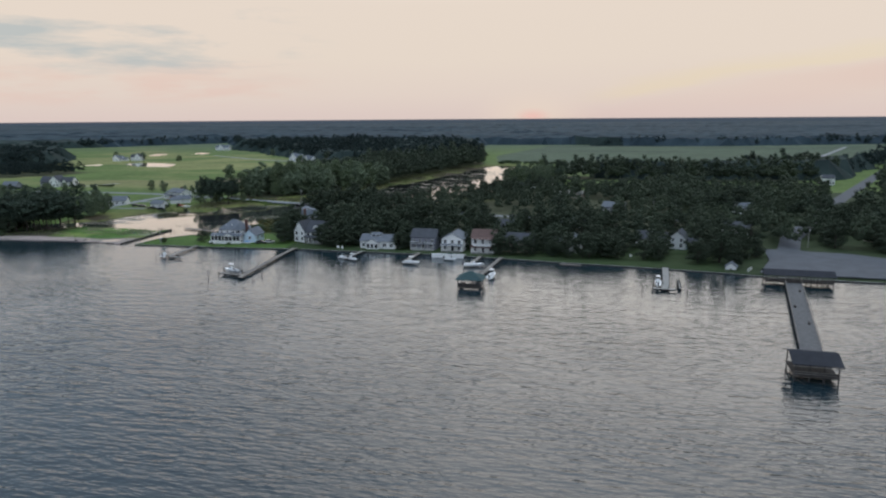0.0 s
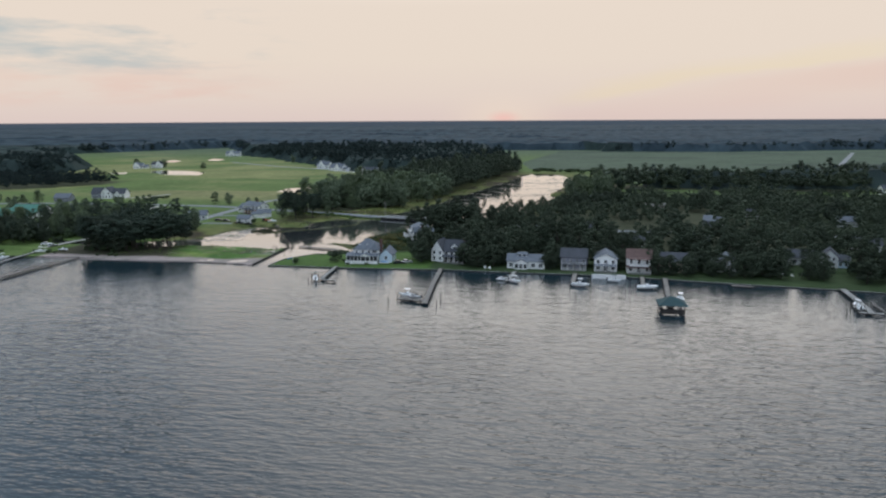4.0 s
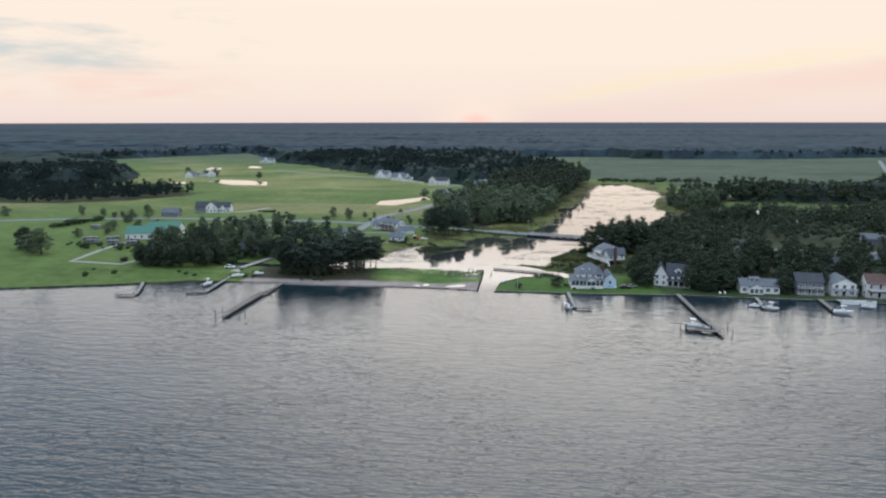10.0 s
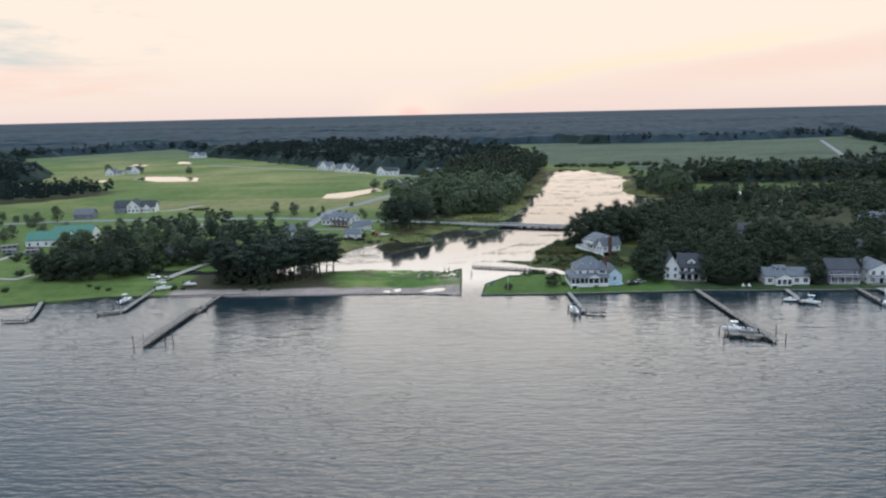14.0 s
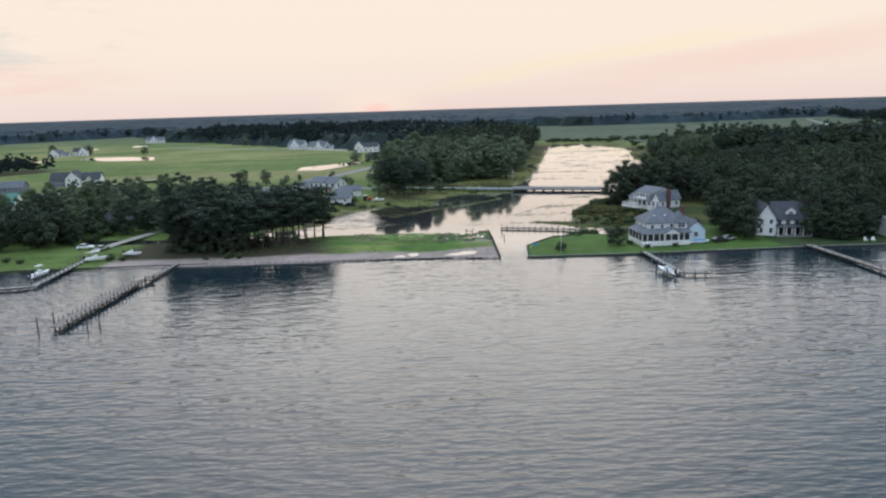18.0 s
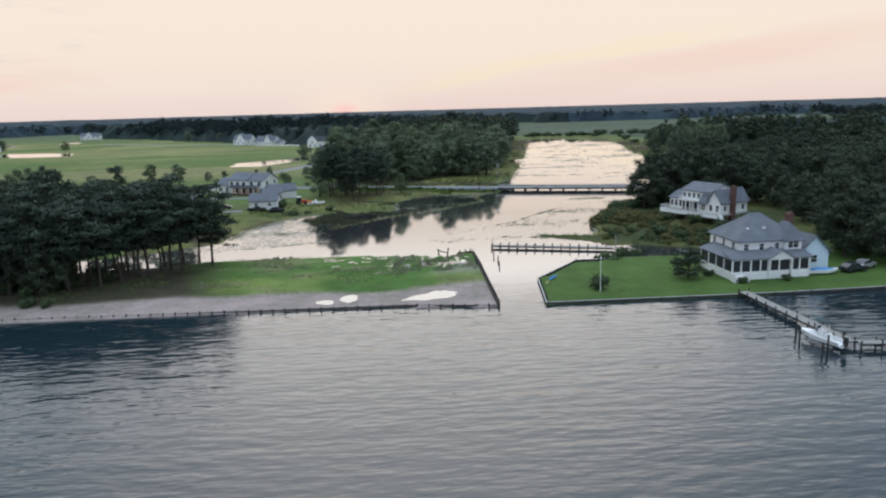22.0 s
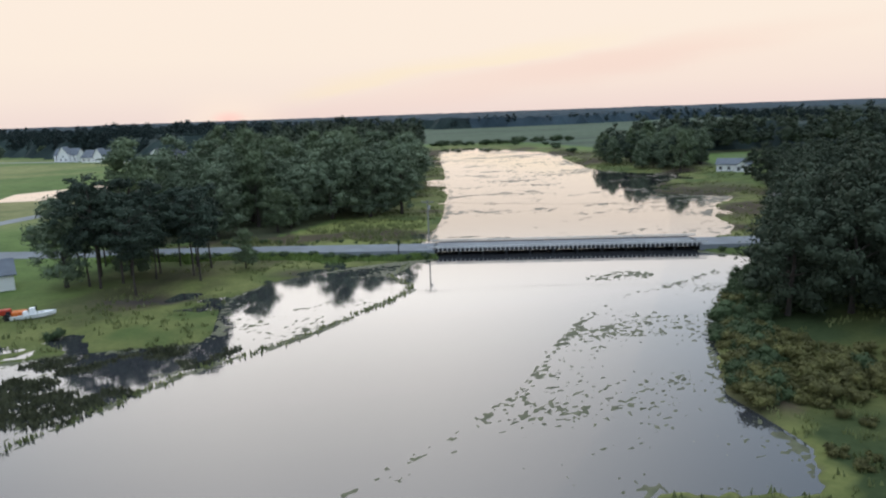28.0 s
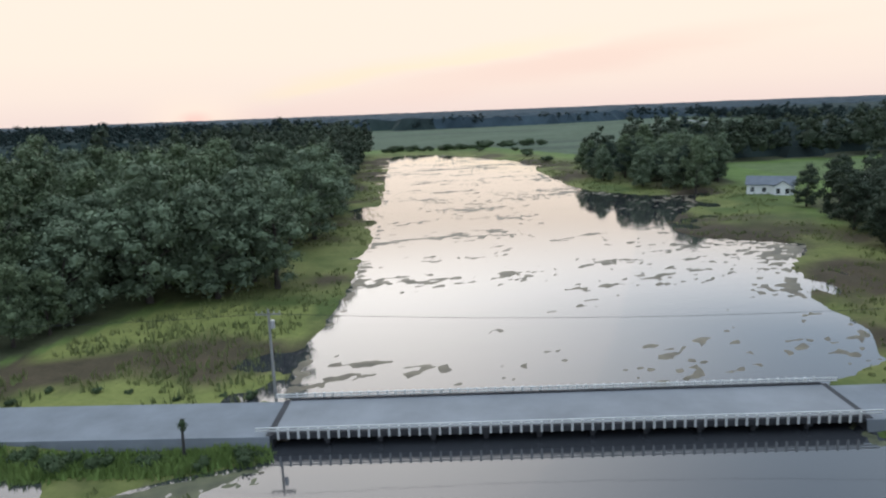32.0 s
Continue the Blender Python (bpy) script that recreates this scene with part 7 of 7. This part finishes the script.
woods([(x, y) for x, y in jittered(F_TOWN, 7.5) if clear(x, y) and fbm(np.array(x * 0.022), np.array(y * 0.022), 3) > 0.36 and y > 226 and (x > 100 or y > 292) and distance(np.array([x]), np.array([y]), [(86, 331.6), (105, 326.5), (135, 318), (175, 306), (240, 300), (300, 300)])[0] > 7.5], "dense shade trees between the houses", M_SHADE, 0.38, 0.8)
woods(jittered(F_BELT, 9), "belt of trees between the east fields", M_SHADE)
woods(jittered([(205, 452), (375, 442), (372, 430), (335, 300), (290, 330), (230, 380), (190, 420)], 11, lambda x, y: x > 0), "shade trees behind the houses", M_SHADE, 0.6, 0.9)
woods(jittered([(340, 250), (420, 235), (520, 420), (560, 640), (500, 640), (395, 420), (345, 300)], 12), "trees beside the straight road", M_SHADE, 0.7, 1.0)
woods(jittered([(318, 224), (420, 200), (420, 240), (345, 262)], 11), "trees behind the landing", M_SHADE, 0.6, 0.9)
for x, y in jittered(F_EDGE, 6.6):
    stand(rng.choice(PINES if rng.random() < 0.35 else OAKS), x, y, rng.uniform(0.5, 0.9))
for x, y in [(118 + 3.4 * k + rng.uniform(-2, 2), 738 + rng.uniform(-6, 12)) for k in range(34)] + [(172, 705), (178, 640), (174, 600), (180, 580), (186, 660), (190, 690)]:
    stand(rng.choice(SHRUBS), x, y, rng.uniform(1.0, 2.3), wide=1.5)


def canopy():
    """The far woods seen as one rolling canopy."""
    gx = steps([(-4300, 130), (-1500, 22), (-700, 14), (700, 22), (1500, 130), (4300, 0)])
    gy = steps([(430, 14), (1500, 30), (2300, 110), (4780, 0)])
    x, y = np.meshgrid(gx, gy, indexing="ij")
    r = np.random.RandomState(9)
    x, y = x + r.uniform(-4, 4, x.shape), y + r.uniform(-4, 4, y.shape)
    open_w = [(-900, 100), (40, 100), (40, 330), (15, 640), (-6, 668), (-49, 690), (-106, 745), (-150, 810), (-208, 862), (-293, 976), (-371, 1047), (-577, 1393), (-735, 1135), (-800, 1058), (-520, 800), (-466, 730), (-440, 650), (-600, 605), (-800, 600), (-900, 440)]
    bare = inside(x, y, open_w) | inside(x, y, FIELD_E) | inside(x, y, THIN) | inside(x, y, WATER_POLY) | (distance(x, y, WATER_POLY, True) < 45)
    bare |= (y < 560) & (x > -300) & (x < 480) | inside(x, y, F_MIDWOOD)
    bare |= distance(x, y, [(378, 416), (496, 674), (600, 900), (765, 1357), (1000, 1900)]) < 16
    patch = fbm(x * 0.0016 + 3, y * 0.0030 + 8, 3)
    bare |= (patch > 0.64) & (y > 1400)
    bare |= (x > 20) & (x < 230) & (y < 1300)
    edge = [(px, py) for px, py in jittered([(-900, 560), (700, 560), (760, 1380), (-900, 1400)], 10)]
    ex, ey = np.array(edge).T
    free = inside(ex, ey, open_w) | inside(ex, ey, FIELD_E)
    rim = np.minimum(distance(ex, ey, open_w, True), distance(ex, ey, FIELD_E, True))
    ok = ~free & (rim < 16) & ~((ex > 20) & (ex < 230)) & (distance(ex, ey, WATER_POLY, True) > 45) & ~inside(ex, ey, THIN) & ~inside(ex, ey, F_MIDWOOD)
    woods(list(zip(ex[ok].tolist(), ey[ok].tolist())), "trees at the edge of the far woods", M_DUSK, 0.7, 1.05)
    z = np.where(bare, 0.5, 11.5 + 6 * fbm(x * 0.02, y * 0.02, 3) + r.uniform(-2.2, 2.2, x.shape) )
    f = grid_faces(*x.shape)
    keep = ~(bare.ravel()[f].all(1))
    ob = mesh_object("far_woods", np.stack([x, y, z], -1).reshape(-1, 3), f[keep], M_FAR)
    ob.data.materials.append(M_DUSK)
    # beyond about y = 1200 the canopy takes the hazier, bluer M_FAR
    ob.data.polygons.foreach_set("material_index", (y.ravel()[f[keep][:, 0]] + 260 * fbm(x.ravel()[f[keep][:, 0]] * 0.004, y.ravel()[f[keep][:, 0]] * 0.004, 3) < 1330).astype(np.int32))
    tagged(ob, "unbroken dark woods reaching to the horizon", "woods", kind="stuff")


canopy()


def weed_beds():
    """Mats of weed and mud that break the creek's surface, finer than the ground sheet."""
    for name, mat, (x0, x1, y0, y1), cell, label in (("mud_bank", M_MARSHWEED, (-56, 36, 240, 342), 0.38, "wet mud and marsh grass along the creek's west side"),
                                                     ("mud_flat", M_SILT, (-48, 32, 248, 332), 0.45, "pale wet silt flat in the creek shallows"),
                                                     ("weed_bed", M_MARSHWEED, (8, 92, 244, 334), 0.3, "floating weed in the shallows below the bridge"),
                                                     ("weed_bed", M_WEED, (36, 180, 338, 700), 0.8, "streaks of weed and mud in the upper creek")):
        x, y = np.meshgrid(np.arange(x0, x1, cell), np.arange(y0, y1, cell), indexing="ij")
        big = fbm(x * 0.07, y * 0.10, 4, 0.6)
        fine = fbm(x * (0.5 if y0 > 300 else 2.0) + 9, y * (0.9 if y0 > 300 else 2.3), 4, 0.75)
        n = 0.42 * big + 0.58 * fine
        wet = inside(x, y, WATER_POLY)
        d = distance(x, y, WATER_POLY, True)
        if name == "mud_bank":
            e = distance(x, y, MUD_EDGE) + 1.2 * (big - 0.5)
            west = np.interp(y, [p[1] for p in MUD_EDGE], [p[0] for p in MUD_EDGE]) > x
            thr = np.where(west & wet, 0.60, 0.95)
            thr = np.where(wet & (e < 1.0), np.where(x > 6, 0.45, 0.50) + 0.10 * np.maximum(e, 0), thr)
            thr = np.where(wet & (d < 2.5), np.minimum(thr, 0.44 + 0.06 * d), thr)
        elif y1 < 340:
            e = distance(x, y, WEED_EDGE) + 2.0 * (big - 0.5)
            east = np.interp(x, [p[0] for p in WEED_EDGE], [p[1] for p in WEED_EDGE]) > y
            thr = np.where(east & wet & (y > 250), 0.655, 0.97)
            thr = np.where(wet & east & (np.abs(e - 4.6) < 1.0), 0.63, thr)
            thr = np.where(wet & (e < 1.3), 0.545 + 0.07 * np.maximum(e, 0), thr)
            thr = np.where(wet & east & (y < 270) & (y > 251) & (x < 36), 0.63, thr)
            thr = np.where(wet & (np.hypot((x - 62) / 6, (y - 315) / 3) < 1), 0.55, thr)
            thr = np.where(wet & (d < 1.2), np.minimum(thr, 0.5 + 0.08 * d), thr)
        else:
            l = distance(x, y, RIVER_L)
            r = distance(x, y, RIVER_R)
            streak = fbm(x * 0.05, y * 0.16 + 3, 3, 0.5)
            thr = 0.66 - 0.20 * (streak - 0.5) - np.clip((y - 380) / 900, 0, 0.05)
            thr = np.where(r < 20, np.minimum(thr, 0.56 + 0.005 * r), thr)
            thr = np.where((l < 1.5) | (r < 2.5), 0.54, thr)
            thr = np.where(wet, thr, 0.97)
        if mat == M_SILT:
            flat = inside(x, y, [(-50, 250), (-39, 259), (-38, 274), (-32, 286), (-26, 291), (-22, 284), (-21, 272), (-17, 264), (-12, 258), (-20, 254), (-34, 250)])
            thr = np.where(flat & wet, 0.485, 0.97)
        h = n - thr
        z = (0.004 if mat == M_SILT else 0.012) + np.clip(h, -0.1, 0.10) * (0.12 if mat == M_SILT else 1.1)
        f = grid_faces(*x.shape)
        keep = (h.ravel()[f] > 0).any(1)
        used = np.unique(f[keep])
        back = np.zeros(x.size, int)
        back[used] = np.arange(len(used))
        ob = mesh_object(name, np.stack([x, y, z], -1).reshape(-1, 3)[used], back[f[keep]], mat, smooth=True)
        tagged(ob, label, "weed" if name == "weed_bed" else "mud", kind="stuff")


weed_beds()


def tufts(name, spots, lo, hi, mat, label, blades=5, z0=None):
    r = np.random.RandomState(4)
    vs, fs = [], []
    for x, y in spots:
        z = ground_z(x, y) - 0.05 if z0 is None else z0
        for _ in range(blades):
            a, l = r.uniform(0, 6.28), r.uniform(lo, hi)
            px, py = x + r.uniform(-0.5, 0.5), y + r.uniform(-0.5, 0.5)
            w = 0.10 + 0.10 * r.rand()
            i = len(vs)
            vs += [(px - w * math.cos(a), py - w * math.sin(a), z), (px + w * math.cos(a), py + w * math.sin(a), z), (px + r.uniform(-0.3, 0.3) * l, py + r.uniform(-0.3, 0.3) * l, z + l)]
            fs.append((i, i + 1, i + 2))
    tagged(mesh_object(name, vs, fs, mat), label, "reeds" if "reed" in name else "grass", kind="stuff")


rr = np.random.RandomState(12)
px, py = rr.uniform(-45, 180, 60000), rr.uniform(236, 640, 60000)
dd = distance(px, py, WATER_POLY, True)
ok = ~inside(px, py, WATER_POLY) & (dd < 20) & ~inside(px, py, LAWN) & ~inside(px, py, SPIT) & (fbm(px * 0.09, py * 0.09, 3) > 0.44) & ~((px > 60) & (py < 280) & (px + py > 332))
ok &= distance(px, py, [(-5, 358), (38, 345), (86, 331.6), (105, 326.5)]) > 4.4
tufts("reed_bed", list(zip(px[ok], py[ok]))[:4200], 0.3, 0.85, M_REED, "yellow-green marsh reeds along the creek")
vx = rr.uniform(-26, 37, 5200)
vy = 345.2 - 0.276 * (vx - 38) - rr.uniform(3.9, 8.2, 5200)
tufts("verge_grass", list(zip(vx, vy)), 0.4, 1.0, M_TUFT, "tall green grass on the road embankment", 4)
vx, vy = rr.uniform(-18, 44, 1900), rr.uniform(350, 390, 1900)
ok = inside(vx, vy, [(-12, 363), (35, 352), (40, 366), (43, 383), (24, 389), (8, 370), (-18, 368)]) & (fbm(vx * 0.12, vy * 0.16, 3) > 0.46)
tufts("wetland_reeds", list(zip(vx[ok], vy[ok])), 0.5, 1.2, M_REED, "patchy brown-green reeds between road and wood", 4)
POOLS = [(-14, 275), (-10, 281), (-2, 290), (4, 297), (0, 301), (-8, 301), (-16, 301), (-24, 299), (-26, 290), (-22, 282), (-17, 276)]
px, py = rr.uniform(-30, 6, 7000), rr.uniform(272, 303, 7000)
ok = inside(px, py, POOLS) & (np.hypot((px + 8) / 7, (py - 292) / 4.5) + 0.9 * (fbm(px * 0.3, py * 0.3, 3) - 0.5) > 1.0) & (fbm(px * 0.22 + 3, py * 0.4, 3) > 0.47)
tufts("marsh_grass", list(zip(px[ok], py[ok]))[:1700], 0.2, 0.5, M_MARSHWEED, "green marsh grass standing in shallow pools", 5, -0.03)
line = [p for p in along(MUD_EDGE, 0.45) if p[0] > -16]
tufts("edge_reeds", [(x + rr.uniform(-0.5, 0.5), y + rr.uniform(-0.5, 0.5)) for x, y, a in line if rr.rand() < 0.75], 0.25, 0.6, M_REED, "thin line of reeds along the open water", 4, -0.02)
px, py = rr.uniform(-34, 16, 2600), rr.uniform(214, 237, 2600)
ok = inside(px, py, SPIT) & (fbm(px * 0.12 + 40, py * 0.3, 3) > 0.56)
tufts("pale_grass", list(zip(px[ok], py[ok])), 0.15, 0.4, M_DEAD, "streaks of pale dry grass on the spit", 3)
vx, vy = rr.uniform(1, 16, 1500), rr.uniform(221, 235, 1500)
ok = fbm(vx * 0.3, vy * 0.4, 3) > 0.47
tufts("dry_grass", list(zip(vx[ok], vy[ok])), 0.3, 0.7, M_DEAD, "pale dry grass in the flooded corner of the spit", 4)
px, py = rr.uniform(-60, 17, 9000), rr.uniform(208, 240, 9000)
ok = inside(px, py, SPIT) & (fbm(px * 0.16, py * 0.16, 3) > 0.5)
tufts("spit_grass", list(zip(px[ok], py[ok]))[:1500], 0.08, 0.2, M_TUFT, "rough tall grass on the sandy spit", 4)



def height_at(x, y):
    """The ground sheet's height between its corners."""
    i = np.clip(np.searchsorted(GX, x) - 1, 0, len(GX) - 2)
    j = np.clip(np.searchsorted(GY, y) - 1, 0, len(GY) - 2)
    u, v = (x - GX[i]) / (GX[i + 1] - GX[i]), (y - GY[j]) / (GY[j + 1] - GY[j])
    return (Z[i, j] * (1 - u) + Z[i + 1, j] * u) * (1 - v) + (Z[i, j + 1] * (1 - u) + Z[i + 1, j + 1] * u) * v


def flooded_tracks():
    """Ruts and hollows on the spit, filled with rain: arcs where a vehicle turned, combs of mown rows, loose patches."""
    x, y = np.meshgrid(np.arange(-16, 16.6, 0.16), np.arange(214, 236.4, 0.16), indexing="ij")
    wob = fbm(x * 0.25, y * 0.25, 3) - 0.5
    fine = fbm(x * 0.9 + 8, y * 1.3, 4, 0.6) - 0.5
    r = np.hypot((x - 3.4) * 0.9, (y - 229.5) * 1.1) + 0.5 * wob
    arcs = (r > 2.2) & (r < 4.6) & (x < 3.6) & (np.abs((r * 1.15) % 1 - 0.5) < 0.16)
    rows = (x > 5) & (x < 16) & (y > 223.5) & (y < 233) & (np.abs(((x + 1.6 * wob) * 0.72) % 1 - 0.5) < 0.20) & (fine > -0.14)
    pan = (x > 6) & (x < 16.3) & (np.abs(y - 227.2 - 2.0 * wob) < 1.5) & (fine > -0.06)
    band = (x > -2) & (x < 11) & (np.abs(y - 225.6 + 0.12 * x - 3 * wob) < 0.75) & (fine > 0.01)
    loose = (x < 6) & (y > 220) & (fbm(x * 0.16 + 30, y * 0.30, 3) + 0.9 * fine > 0.78)
    corner = (x > 13) & (y > 226) & (y < 233.5) & (fine > 0.04)
    h = (arcs | rows | pan | band | loose | corner) & inside(x, y, SPIT) & (x < 16.4) & (distance(x, y, SPIT, True) > 1.0)
    f = grid_faces(*x.shape)
    keep = h.ravel()[f].all(1)
    used = np.unique(f[keep])
    back = np.zeros(x.size, int)
    back[used] = np.arange(len(used))
    z = np.maximum(height_at(x, y), 0.0) + 0.035
    ob = mesh_object("flooded_tracks", np.stack([x, y, z], -1).reshape(-1, 3)[used], back[f[keep]], M_STILL, smooth=True)
    tagged(ob, "rain-filled wheel tracks and mown rows on the grassy spit", "puddle", kind="stuff")


flooded_tracks()
for poly in ([(-8.2, 204), (-7, 206.4), (-5.6, 206.8), (-4.8, 205), (-5.2, 202.6), (-6.6, 201.6)], [(-12, 203), (-10, 204.2), (-8.6, 203.4), (-8.4, 201.4), (-10.2, 201)], [(1.6, 202), (4.6, 204.6), (8.6, 207.4), (11.2, 206), (11.4, 202.8), (6, 201.2)]):
    for _ in range(2):
        poly = [(a[0] * k + b[0] * (1 - k), a[1] * k + b[1] * (1 - k)) for a, b in zip(poly, poly[1:] + poly[:1]) for k in (0.75, 0.25)]
    cx, cy = sum(p[0] for p in poly) / len(poly), sum(p[1] for p in poly) / len(poly)
    ring = []
    for k in range(36):
        f = k / 36 * len(poly)
        (xa, ya), (xb, yb) = poly[int(f) % len(poly)], poly[(int(f) + 1) % len(poly)]
        q = 1 + 0.3 * (value_noise(np.array(f * 1.9 + cx), np.array(cy)) - 0.5)
        ring.append((cx + (xa + (xb - xa) * (f % 1) - cx) * q, cy + (ya + (yb - ya) * (f % 1) - cy) * q))
    ob = mesh_object("puddle", [(x, y, 0.345) for x, y in ring], [tuple(range(36))], M_STILL)
    ob.data.flip_normals() if ob.data.polygons[0].normal.z < 0 else None
    tagged(ob, "shallow rain pool on the sandy beach", "puddle", kind="structure")
